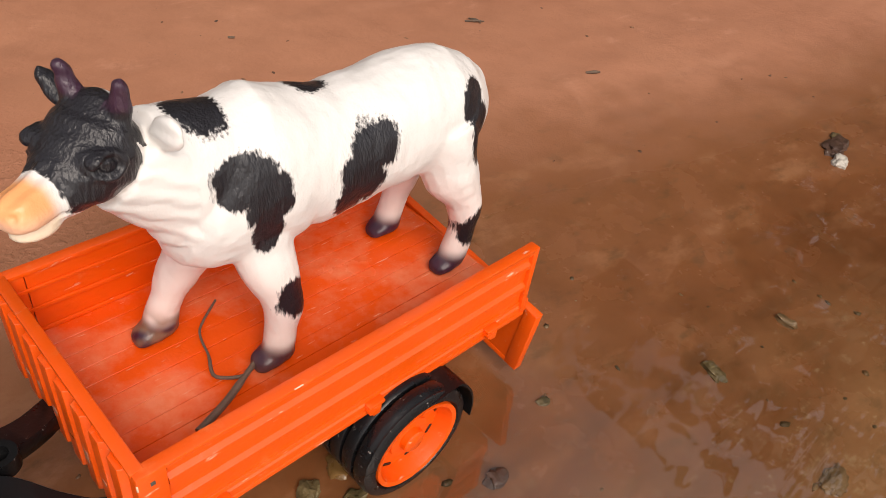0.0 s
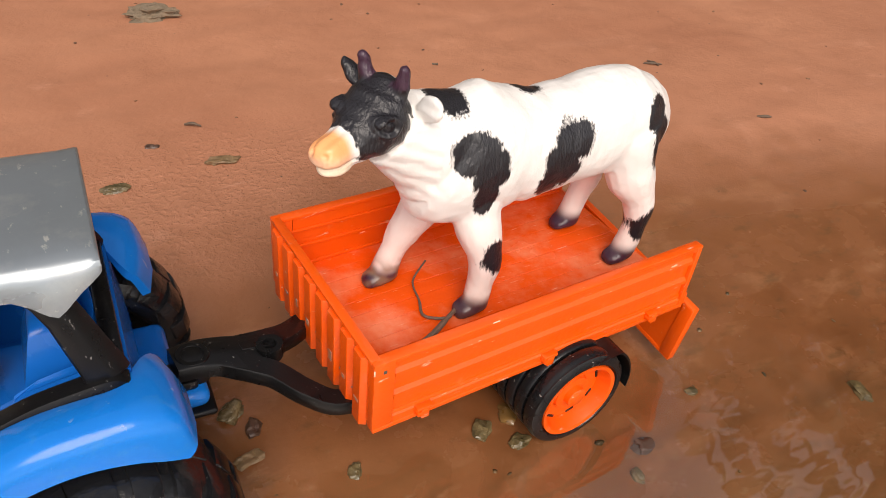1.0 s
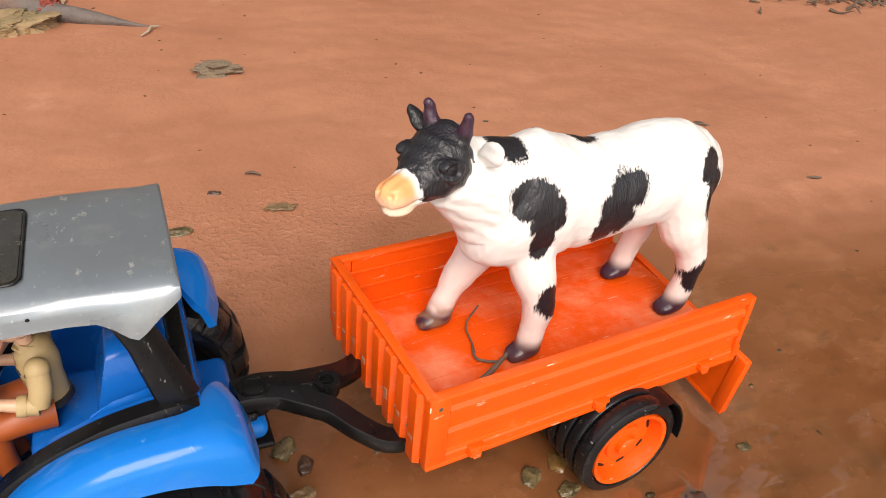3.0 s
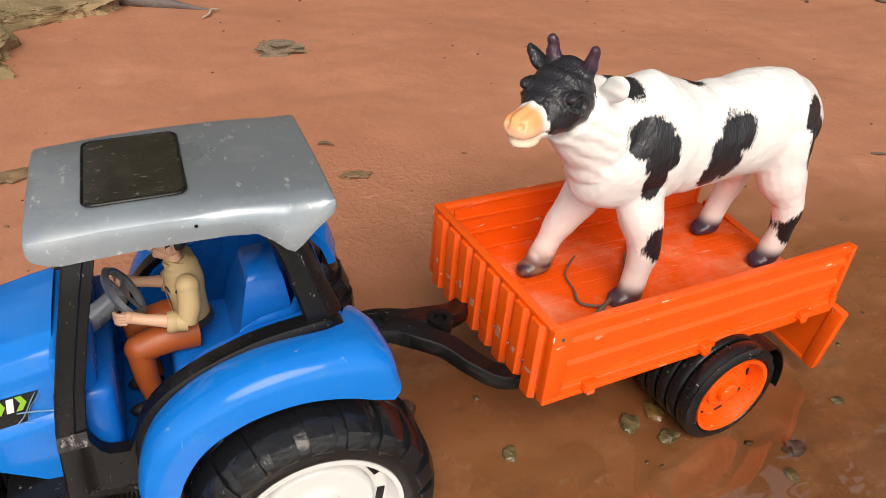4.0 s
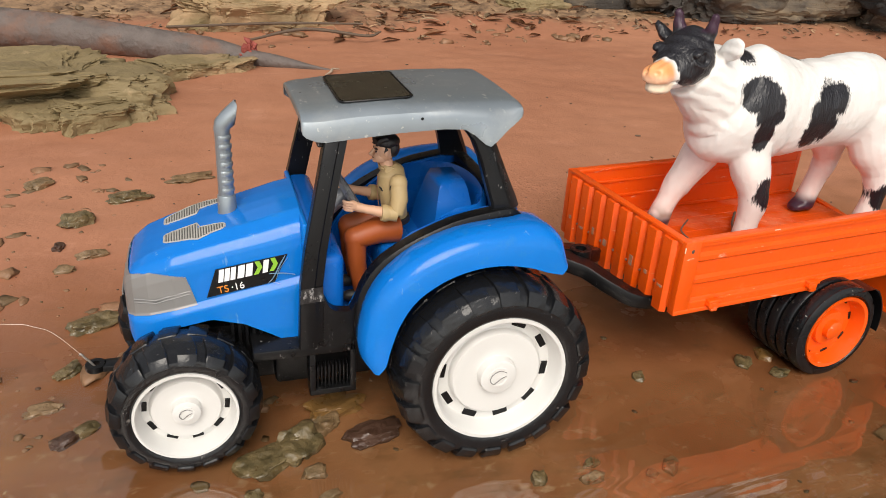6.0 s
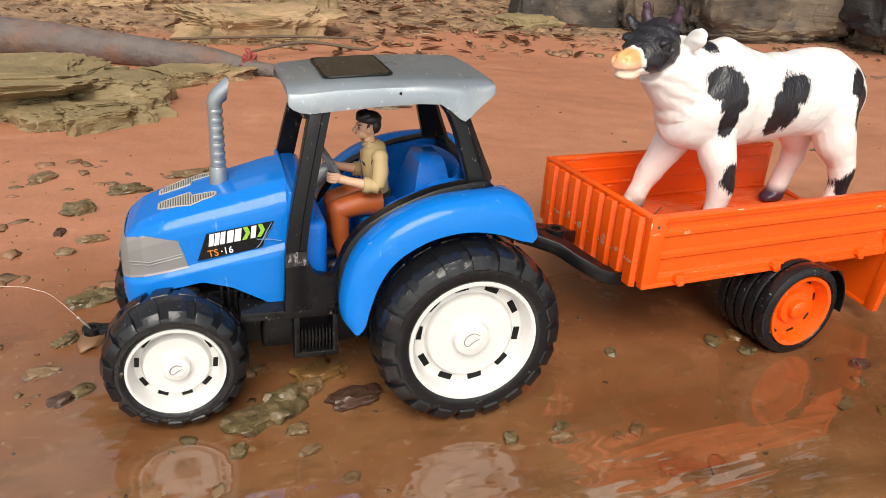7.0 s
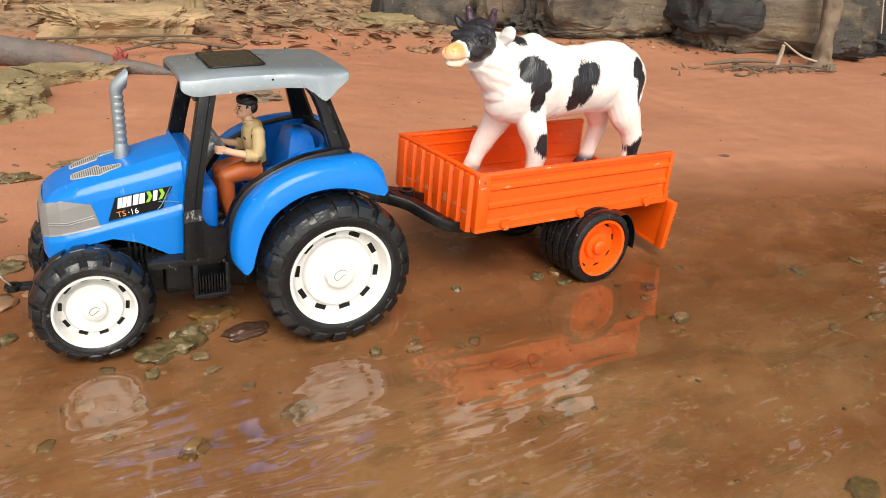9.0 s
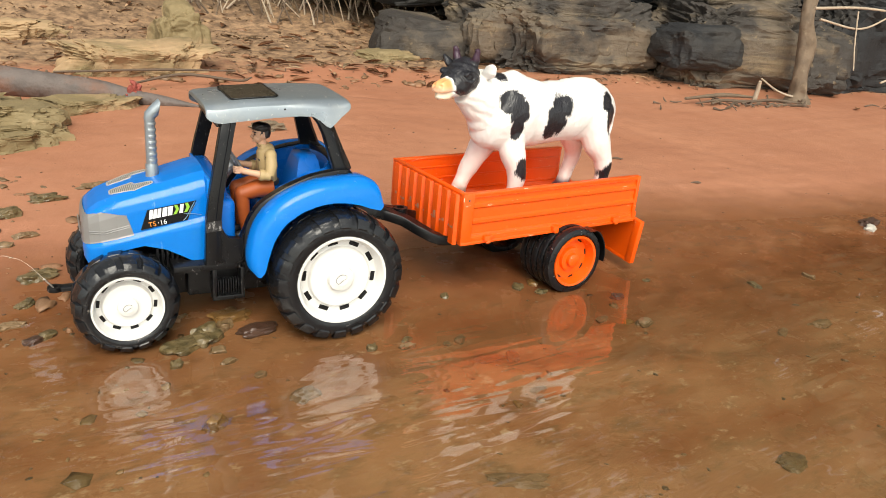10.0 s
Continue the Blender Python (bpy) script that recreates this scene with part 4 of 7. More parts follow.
# pale edges of the clear tape on the hood, the panel and the fender
TAPE_EDGE = mat("pale_tape_edge", (0.16, 0.30, 0.46), 0.4, var=0.5, scale=300, scuff=(0.45, 0.48, 0.50), scuff_scale=(380, 380, 380), scuff_at=0.55)
for pts, rad in (
    ([(-12.6, -3.97, 11.35), (-11.8, -3.97, 11.3), (-11.1, -3.97, 11.15)], [0.05, 0.07, 0.05]),
    ([(-12.4, -3.97, 10.75), (-11.8, -3.97, 10.55)], [0.03, 0.04]),
    ([(-11.65, -3.97, 12.45), (-11.95, -3.97, 11.9), (-12.35, -3.97, 11.1), (-12.7, -3.97, 10.7)], [0.05, 0.09, 0.07, 0.04]),
    ([(-11.5, -3.97, 12.3), (-12.0, -3.97, 11.6), (-12.2, -3.97, 10.95)], [0.03, 0.05, 0.03]),
):
    part("tape_edge", taper(pts, rad, 4, 6, 0.35), TAPE_EDGE, tape_band)


# wheels
def tractor_wheel(name, R, rim, width, lugs, label):
    """A wheel whose outer face looks to -y, round its own middle."""
    w = new(name)
    w.empty_display_size = 0.01
    h = width / 2
    k = (R - rim) / 2.0
    half = [(R - 1.45 * k, -h), (R - 1.15 * k, -h + 0.0), (R - 0.85 * k, -h + 0.10), (R - 0.30 - 0.30 * k, -h + 0.34), (R - 0.32, -h + 0.85), (R - 0.17, -h * 0.45)]
    prof = [(rim * 0.98, -h + 0.35), (rim + 0.10, -h + 0.12), (rim + 0.28, -h + 0.02)] + half + [(R - 0.09, 0)] + [(r, -y) for r, y in half[::-1]] + [(rim + 0.3, h), (rim * 0.985, h - 0.2), (rim * 0.985, h * 0.4), (rim * 0.985, -h * 0.1), (rim * 0.985, -h + 0.5)]
    tyre = part("tyre", revolve(prof, 72), RUBBER, w, "black rubber tyre with heavy lugs")
    da = 2 * math.pi / lugs
    for s in (-1, 1):
        one = None
        for i in range(lugs):
            a0 = da * (i + (0.5 if s > 0 else 0))
            if one is None:
                cs = []
                for y, r0, r1, sh, wd in ((-0.02 * h, R - 0.45, R - 0.22, 0.16, 0.33), (0.05 * h, R - 0.45, R - 0.02, 0.16, 0.34), (0.45 * h, R - 0.45, R, 0.08, 0.35), (h - 0.85, R - 0.5, R - 0.10, 0.03, 0.35), (h - 0.34, R - 0.35 - 0.40 * k, R - 0.06 - 0.26 * k, 0.0, 0.35), (h - 0.10, R - 0.98 * k, R - 0.72 * k, 0.0, 0.35), (h - 0.0, R - 1.12 * k, R - 1.02 * k, 0.0, 0.34), (h - 0.06, R - 1.16 * k, R - 1.14 * k, 0.0, 0.33)):
                    a = da * sh
                    out = 0.10 if y > 0.8 * h else 0.0
                    cs.append([(r * math.cos(a + q * wd * da), s * (y + (out if r > r0 else -0.08)), r * math.sin(a + q * wd * da)) for r, q in ((r0, -1), (r1 - 0.03, -0.95), (r1, -0.84), (r1, 0.84), (r1 - 0.03, 0.95), (r0, 1))])
                ob = part("lug", loft(cs), RUBBER, tyre, smooth=30)
                one = ob.data
            else:
                ob = new("lug", one)
                ob.parent = tyre
            ob.matrix_basis = Euler((0, -a0, 0)).to_matrix().to_4x4()
    disc = [(0.0, -h + 0.34), (rim * 0.24, -h + 0.34), (rim * 0.275, -h + 0.40), (rim * 0.30, -h + 0.88), (rim * 0.34, -h + 0.92), (rim * 0.58, -h + 0.74), (rim * 0.67, -h + 0.78), (rim * 0.70, -h + 0.92), (rim * 0.715, -h + 1.22), (rim * 0.735, -h + 1.28), (rim * 0.875, -h + 1.28), (rim * 0.90, -h + 1.18), (rim * 0.93, -h + 0.28), (rim * 0.97, -h + 0.05), (rim * 1.02, -h + 0.04), (rim * 1.04, -h + 0.25), (rim * 1.0, h * 0.3), (0.0, h * 0.3)]
    rimob = part("rim", revolve(disc, 72), WHITE, w, "white plastic rim with slots")
    part("inner_disc", revolve([(0.0, h * 0.3 + 0.02), (rim * 1.02, h * 0.3 + 0.02), (rim * 1.02, h * 0.3 + 0.3), (0.0, h * 0.3 + 0.3)], 40), BLACK, w)
    for k in range(10):
        a = 2 * math.pi * (k + 0.35) / 10
        sl = box(-rim * 0.050, rim * 0.050, -0.05, 0.05, -rim * 0.115, rim * 0.115, 0.03, 1)
        part("slot", put(sl, Euler((0, -a, 0)).to_matrix().to_4x4() @ Matrix.Translation((rim * 0.808, -h + 1.27, 0))), BLACK, rimob)
    part("hub_emblem", put(revolve([(rim * 0.12, -0.03), (rim * 0.15, -0.05), (rim * 0.17, -0.03), (rim * 0.17, 0.05), (rim * 0.12, 0.05)], 32), Matrix.Translation((0, -h + 0.34, 0))), WHITE, rimob)
    swirl = taper([(0.14 * rim * math.cos(a), -h + 0.30, 0.11 * rim * math.sin(a) * (1 if a < 4 else 0.3)) for a in (0.3, 1.2, 2.1, 3.0, 3.9, 4.8, 5.6)], [0.02, 0.035, 0.02], 4, 6)
    part("emblem", swirl, GREY, rimob, "faint grey swirl on the hub")
    return w


rear = tractor_wheel("rear_wheel", 6.25, 4.12, 4.8, 20, "")
front_w = tractor_wheel("front_wheel", 4.38, 2.86, 3.9, 16, "")
for src, x, y, z in ((rear, 0.1, 7.7, 6.0), (front_w, -17.85, 5.25, 4.25)):
    for s in (-1, 1):
        m = Matrix.Translation((x * C, s * y * C, z * C)) @ (Euler((0, 0.3 * s, math.pi if s > 0 else 0)).to_matrix().to_4x4())
        w = src if s < 0 else copy_thing(src, m)
        w.parent = tractor
        w.matrix_basis = m


# ---- the driver doll: one mesh ----
def ellipsoid(c, r, seg=16, rot=None):
    bm = bmesh.new()
    bmesh.ops.create_uvsphere(bm, u_segments=seg, v_segments=max(8, seg * 3 // 4), radius=1)
    m = Matrix.Translation(c) @ (rot.to_matrix().to_4x4() if rot else Matrix.Identity(4)) @ Matrix.Diagonal((*r, 1))
    return put(bm, m)


def colour(bm, i):
    for fc in bm.faces:
        fc.material_index = i
    return bm


SKIN = mat("doll_plastic_skin", (0.60, 0.35, 0.225), 0.45, var=0.05)
HAIR = mat("doll_plastic_hair", (0.012, 0.009, 0.008), 0.45, var=0.2)
SHIRT = mat("doll_plastic_shirt", (0.42, 0.30, 0.145), 0.55, var=0.1, scale=150)
TROUSER = mat("doll_plastic_trousers", (0.34, 0.072, 0.013), 0.5, var=0.12, scale=120)
SEAM = mat("doll_plastic_seam", (0.30, 0.16, 0.09), 0.55, var=0.1)
BOOT = mat("doll_plastic_boots", (0.02, 0.018, 0.018), 0.5)


def make_doll():
    y = -0.9
    bits = [
        colour(ellipsoid((-4.75, y, 17.55), (0.66, 0.60, 0.80), 20), 0),
        colour(ellipsoid((-5.0, y, 17.08), (0.50, 0.45, 0.44), 16), 0),
        colour(ellipsoid((-5.32, y, 16.88), (0.20, 0.24, 0.17), 12), 0),
        colour(taper([(-5.36, y, 17.62), (-5.52, y, 17.42), (-5.62, y, 17.27), (-5.48, y, 17.20)], [0.07, 0.10, 0.13, 0.10], 3, 8), 0),
        colour(ellipsoid((-5.47, y, 17.06), (0.08, 0.19, 0.05), 10), 5),
        colour(ellipsoid((-4.60, y, 18.02), (0.80, 0.68, 0.52), 18), 1),
        colour(ellipsoid((-4.28, y, 17.62), (0.46, 0.64, 0.62), 16), 1),
        colour(tube([(-4.65, y, 16.9), (-4.5, y, 15.9)], [0.38, 0.45], 12), 0),
        colour(taper([(-4.45, y, 16.5), (-4.3, y, 16.0), (-4.2, y, 15.1), (-4.1, y, 14.0), (-3.95, y, 12.7)], [0.5, 0.92, 1.02, 0.92, 0.9], 4, 18, 0.85), 2),
        colour(tube([(-4.50, y, 16.12), (-4.40, y, 16.50)], [0.64, 0.54], 16), 2),
        colour(tube([(-5.16, y - 0.05, 15.95), (-5.2, y - 0.03, 15.1), (-5.08, y, 14.0), (-4.85, y, 12.9)], 0.03, 5), 5),
        colour(tube([(-4.0, y, 13.0), (-3.95, y, 12.65)], [1.02, 1.04], 16, 0.9), 4),
        colour(ellipsoid((-5.08, y - 0.55, 15.2), (0.05, 0.16, 0.05), 8, Euler((0.3, 0, 0.5))), 4),
        colour(ellipsoid((-5.02, y - 0.62, 15.08), (0.05, 0.13, 0.04), 8, Euler((0.3, 0, 0.5))), 4),
    ]
    # hair falling over the forehead in short locks
    for k in range(7):
        dy = -0.54 + 0.18 * k
        low = 17.86 + 0.10 * ((k * 3) % 4) / 3 + 0.08 * abs(dy)
        bits.append(colour(taper([(-4.7, y + dy, 18.42 - 0.25 * dy * dy), (-5.2, y + dy * 0.97, 18.27 - 0.2 * dy * dy), (-5.44 + 0.25 * dy * dy, y + dy * 0.9, low)], [0.2, 0.19, 0.07], 4, 8), 1))
    for q in (-1, 1):
        bits.append(colour(ellipsoid((-5.33, y + q * 0.25, 17.64), (0.10, 0.19, 0.045), 10, Euler((q * 0.12, 0, -q * 0.35))), 1))
        bits.append(colour(ellipsoid((-5.335, y + q * 0.25, 17.48), (0.07, 0.11, 0.05), 10), 1))
        bits.append(colour(ellipsoid((-4.78, y + q * 0.60, 17.50), (0.13, 0.08, 0.30), 10), 1))
        bits.append(colour(ellipsoid((-4.92, y + q * 0.30, 16.36), (0.20, 0.30, 0.10), 10, Euler((q * 0.5, 0.5, q * 0.4))), 2))
        for k in range(4):
            bits.append(colour(taper([(-7.05, y + q * 1.72, 14.32 + 0.16 * k), (-7.42, y + q * 1.66, 14.36 + 0.16 * k), (-7.56, y + q * 1.42, 14.38 + 0.16 * k)], [0.11, 0.115, 0.09], 3, 7), 0))
    for s in (-1, 1):
        sh, el = (-4.15, y + s * 1.3, 15.7), (-4.35, y + s * 1.8, 13.95)
        bits.append(colour(ellipsoid(sh, (0.58, 0.56, 0.62), 12), 2))
        bits.append(colour(tube([sh, (-4.15, y + s * 1.65, 14.8), el], [0.52, 0.54, 0.48], 12), 2))
        bits.append(colour(tube([el, (-5.0, y + s * 1.75, 14.0)], [0.50, 0.46], 12), 2))
        bits.append(colour(tube([(-4.85, y + s * 1.76, 14.0), (-5.08, y + s * 1.74, 14.02), (-5.3, y + s * 1.73, 14.05)], [0.5, 0.55, 0.5], 12), 2))
        bits.append(colour(put(revolve([(0.50, -0.03), (0.56, 0.0), (0.50, 0.03)], 16), Matrix.Translation((-4.18, y + s * 1.42, 15.5)) @ Euler((0.5 * -s, 0, 0)).to_matrix().to_4x4()), 4))
        bits.append(colour(ellipsoid((-4.75, y + s * 0.63, 17.4), (0.16, 0.08, 0.24), 8), 0))
        bits.append(colour(tube([(-4.9, y + s * 1.75, 14.0), (-6.2, y + s * 1.6, 14.3), (-6.9, y + s * 1.5, 14.5)], [0.36, 0.28, 0.3], 10), 0))
        bits.append(colour(ellipsoid((-7.05, y + s * 1.55, 14.55), (0.42, 0.28, 0.34), 12), 0))
        hip, kn, ank = (-4.0, y + s * 0.6, 12.4), (-6.75, y + s * 1.0, 12.15), (-6.35, y + s * 1.05, 8.6)
        bits.append(colour(tube([hip, (-5.3, y + s * 0.85, 12.5), kn], [0.9, 0.85, 0.72], 14), 3))
        bits.append(colour(ellipsoid(kn, (0.74, 0.7, 0.74), 12), 3))
        bits.append(colour(tube([kn, (-6.65, y + s * 1.05, 10.4), ank], [0.70, 0.6, 0.52], 14), 3))
        bits.append(colour(ellipsoid((-6.8, y + s * 1.05, 8.1), (0.95, 0.42, 0.42), 12), 4))
    bm = join(*bits)
    ob = part("driver_doll", bm, [SKIN, HAIR, SHIRT, TROUSER, BOOT, SEAM], None, smooth=60)
    ob.matrix_world = TRACTOR_POSE @ Matrix.Translation((-0.0035, 0, 0.001))
    return tagged(ob, "small plastic driver figure in beige shirt and orange trousers", "toy figure")


make_doll()


# ---- the trailer ----
trailer = thing("toy_trailer", "orange painted toy trailer with lowered tailgate", "toy trailer")
L, WD, Z0, Z1, BED = 24.7, 14.65, 7.0, 12.25, 8.0


def ribbed(length, z0, z1, t=0.5):
    """A side board along x with pressed long ribs on its outer face (to -y)."""
    h = z1 - z0
    prof = [(0.0, z0), (0.0, z0 + 0.10 * h), (0.22, z0 + 0.14 * h), (0.22, z0 + 0.36 * h), (0.0, z0 + 0.40 * h), (0.0, z0 + 0.46 * h), (0.22, z0 + 0.50 * h), (0.22, z0 + 0.70 * h), (0.0, z0 + 0.74 * h), (0.0, z0 + 0.80 * h), (0.22, z0 + 0.84 * h), (0.22, z0 + 0.93 * h), (0.0, z0 + 0.95 * h), (0.0, z1), (t, z1), (t, z0)]
    return loft([[(x, y, z) for y, z in prof] for x in (0.0, length)])


def cap_rail(length, t=0.62):
    return box(0, length, -0.05, t, Z1 - 0.28, Z1 + 0.02, 0.06)


def flip(bm, far):
    if far:
        for v in bm.verts:
            v.co.y = WD - v.co.y
        bmesh.ops.reverse_faces(bm, faces=bm.faces)
    return bm


for s in (0, 1):
    near = s == 0
    side = part("side_board", flip(put(ribbed(L - 1.5, Z0, Z1 - 0.2), Matrix.Translation((1.3, 0, 0))), s), ORANGE, trailer, "orange side board with pressed ribs and chipped edges", smooth=25)
    part("cap_rail", flip(cap_rail(L), s), ORANGE, side, smooth=25)
    part("corner_post", flip(box(-0.05, 1.25, -0.08, 0.55, Z0 - 0.1, Z1, 0.06), s), ORANGE, side, smooth=25)
    part("end_strip", flip(box(L - 0.4, L + 0.05, -0.06, 0.55, Z0 - 0.05, Z1, 0.06), s), ORANGE, side, smooth=25)
    part("lower_rail", flip(box(0, L, -0.1, 0.6, Z0 - 0.25, Z0 + 0.1, 0.05), s), ORANGE, side, smooth=25)
    for z0, z1 in ((BED, BED + 0.25), (9.55, 9.8), (10.9, 11.12)):
        part("inner_rib", flip(box(0.5, L - 0.4, 0.5, 0.66, z0, z1, 0.05), s), ORANGE, side, smooth=25)
    # bare plastic where the paint is knocked off the corners
    for x0, x1, y0, y1, z0, z1 in ((L - 0.02, L + 0.06, -0.02, 0.22, 11.3, 11.9), (L - 0.02, L + 0.06, -0.01, 0.16, 8.6, 10.4), (-0.06, 0.02, -0.085, 0.0, 11.5, 11.9), (7.5, 8.0, -0.065, 0.0, 12.20, 12.275)):
        part("paint_chip", flip(box(x0, x1, y0, y1, z0, z1, 0.02, 1), s), CHIP, side)
    yy = -0.12 if near else WD + 0.12
    for x in (3.3, 12.55, 21.6):
        hz = join(box(x - 0.55, x + 0.55, yy - 0.25, yy + 0.25, 7.35, 7.6, 0.06), box(x - 0.28, x + 0.28, yy - 0.3, yy + 0.2, 6.75, 7.45, 0.08), put(revolve([(0.0, -0.32), (0.2, -0.32), (0.2, 0.1), (0.0, 0.1)], 10), Matrix.Translation((x - 0.4, yy, 7.25))))
        part("hinge", hz, ORANGE, side)
    if near:
        part("lock_hole", box(0.5, 0.72, -0.095, -0.05, 11.42, 11.68, 0.02), VENT, side)

# front board with upright ribs
front_board = part("front_board", box(0.0, 0.45, 0.45, WD - 0.45, Z0 + 0.15, Z1 - 0.05, 0.05), ORANGE, trailer, "orange front board with upright pressed ribs", smooth=25)
part("cap_rail", box(-0.10, 0.5, 0.3, WD - 0.3, Z1 - 0.20, Z1 + 0.05, 0.05), ORANGE, front_board)
n_ribs = 8
PITCH = (WD - 2.9) / (n_ribs - 1)
for k in range(n_ribs):
    y = 1.45 + k * PITCH
    rib = box(-0.34, 0.1, y - 0.66, y + 0.66, Z0 - 0.42, Z1 - 0.22, 0.07)
    for v in rib.verts:
        if v.co.x < -0.2:
            v.co.y = y + (v.co.y - y) * 0.70
    part("rib", rib, ORANGE, front_board, smooth=25)
    # glue smears and bare scratches low on the ribs
    part("scratch", box(-0.36, -0.33, y - 0.30 + 0.07 * (k % 3), y + 0.24 - 0.1 * (k % 2), 8.35 + 0.2 * (k % 2), 8.55 + 0.3 * (k % 3), 0.015, 1), GLUE, front_board)
for k in range(n_ribs - 1):
    y = 1.45 + (k + 0.5) * PITCH
    # small grey discs that stand for scuffs between the ribs
    part("scuff_dot", put(revolve([(0.0, -0.07), (0.10, -0.07), (0.10, 0.07), (0.0, 0.07)], 8), Matrix.Translation((-0.06, y, 8.35))), STEEL, front_board)

# bed planks
part("bed_frame", box(0.1, L - 0.05, 0.1, WD - 0.1, Z0, BED - 0.12, 0.05), ORANGE, trailer)
NPL = 11
for k in range(NPL):
    y0 = 0.55 + k * (WD - 1.1) / NPL
    y1 = y0 + (WD - 1.1) / NPL - 0.025
    part("bed_plank", box(0.4, L + 0.05, y0, y1, BED - 0.25, BED - 0.008 * (k % 3), 0.02, 1), ORANGE_BED, trailer, smooth=0)
part("rear_beam", join(box(L - 0.1, L + 0.35, 0.0, WD, Z0 - 0.1, BED - 0.1, 0.06), *[box(L - 0.2, L + 0.7, y - 0.4, y + 0.4, 7.0, 7.6, 0.08) for y in (1.6, 7.3, 13.0)]), ORANGE, trailer)

# tailgate hanging down at the back
tg = ribbed(WD, 0.0, 5.4, 0.45)
tg = join(tg, box(-0.1, 0.9, -0.14, 0.53, -0.05, 5.45, 0.06), box(WD - 0.9, WD + 0.1, -0.14, 0.53, -0.05, 5.45, 0.06), box(0.02, WD - 0.02, -0.1, 0.49, -0.1, 0.3, 0.05), box(0.02, WD - 0.02, -0.1, 0.49, 5.15, 5.5, 0.05))
part("tailgate", put(tg, Matrix.Translation((L + 1.0, -0.2, 1.3)) @ Euler((radians(0), radians(-6), radians(90))).to_matrix().to_4x4()), ORANGE, trailer, "orange tailgate hanging open", smooth=25)

# chassis, axle, mudguards, drawbar
part("under_frame", join(box(1.0, L - 0.5, 3.4, 4.4, 5.9, 7.0, 0.1), box(1.0, L - 0.5, 10.3, 11.3, 5.9, 7.0, 0.1), box(13.4, 16.0, 2.0, 12.6, 3.0, 4.2, 0.2), box(13.2, 16.2, 3.4, 4.4, 3.4, 6.4, 0.2), box(13.2, 16.2, 10.3, 11.3, 3.4, 6.4, 0.2)), BLACK, trailer)


def trailer_wheel():
    w = new("wheel")
    w.empty_display_size = 0.01
    R, rim, h = 3.85, 2.95, 2.7
    prof = [(rim, -h + 0.3), (rim + 0.2, -h), (R - 0.35, -h + 0.02), (R - 0.08, -h + 0.2)]
    y = -h + 0.35
    while y < h - 0.9:
        prof += [(R - 0.08, y), (R, y + 0.12), (R, y + 0.70), (R - 0.08, y + 0.82), (R - 0.42, y + 0.86), (R - 0.42, y + 0.98)]
        y += 1.02
    prof += [(R - 0.1, h - 0.2), (R - 0.4, h), (rim, h), (rim - 0.3, h * 0.5), (rim - 0.3, -h * 0.5)]
    part("tyre", revolve(prof, 56), TYRE_WORN, w, "wide ribbed black tyre")
    disc = [(0.0, -h + 0.22), (0.6, -h + 0.22), (0.74, -h + 0.32), (0.80, -h + 0.72), (1.35, -h + 0.78), (1.44, -h + 1.12), (2.42, -h + 1.12), (2.56, -h + 0.5), (2.70, -h + 0.06), (rim + 0.02, -h), (rim + 0.04, -h + 0.3), (rim, 0.5), (0.0, 0.5)]
    rimob = part("rim", revolve(disc, 56), ORANGE, w, "orange painted rim with slots")
    for k in range(8):
        a = 2 * math.pi * (k + 0.3) / 8
        part("slot", put(box(-0.10, 0.10, -0.04, 0.04, -0.34, 0.34, 0.03, 1), Euler((0, -a, 0)).to_matrix().to_4x4() @ Matrix.Translation((2.30, -h + 1.105, 0))), BLACK, rimob)
    return w


tw = trailer_wheel()
for s in (0, 1):
    m = Matrix.Translation((0.147, (0.9 if not s else WD - 0.9) * C, 0.0362)) @ Euler((0, 0, math.pi if s else 0)).to_matrix().to_4x4()
    w = copy_thing(tw, m) if s else tw
    w.parent = trailer
    w.matrix_basis = m
    rings = []
    for k in range(13):
        a = radians(-8 + k * 7.6)
        for_r = []
        for r, y in ((4.25, -2.75), (4.4, -2.7), (4.4, 2.6), (4.25, 2.6)):
            for_r.append((14.7 + r * math.cos(a), (0.9 if not s else WD - 0.9) + y * (1 if not s else -1), min(3.62 + r * math.sin(a), 6.95 + 0.001 * r)))
        rings.append(for_r)
    part("mudguard", loft(rings), BLACK, trailer, smooth=30)

def bar(points, width, height, n=5):
    """A flat bar with rounded edges along a path."""
    path = smooth_path(points, n)
    rings = []
    for i, p in enumerate(path):
        d = (path[min(i + 1, len(path) - 1)] - path[max(i - 1, 0)]).normalized()
        side = d.cross(Vector((0, 0, 1))).normalized()
        up = side.cross(d)
        k = i / (len(path) - 1) * (len(width) - 1)
        j = min(int(k), len(width) - 2)
        w = (width[j] * (1 - k + j) + width[j + 1] * (k - j)) / 2
        h = height / 2
        rings.append([p + side * a * w + up * b * h for a, b in ((-1, -0.85), (-0.9, -1), (0.9, -1), (1, -0.85), (1, 0.8), (0.9, 1), (-0.9, 1), (-1, 0.8))])
    return loft(rings)


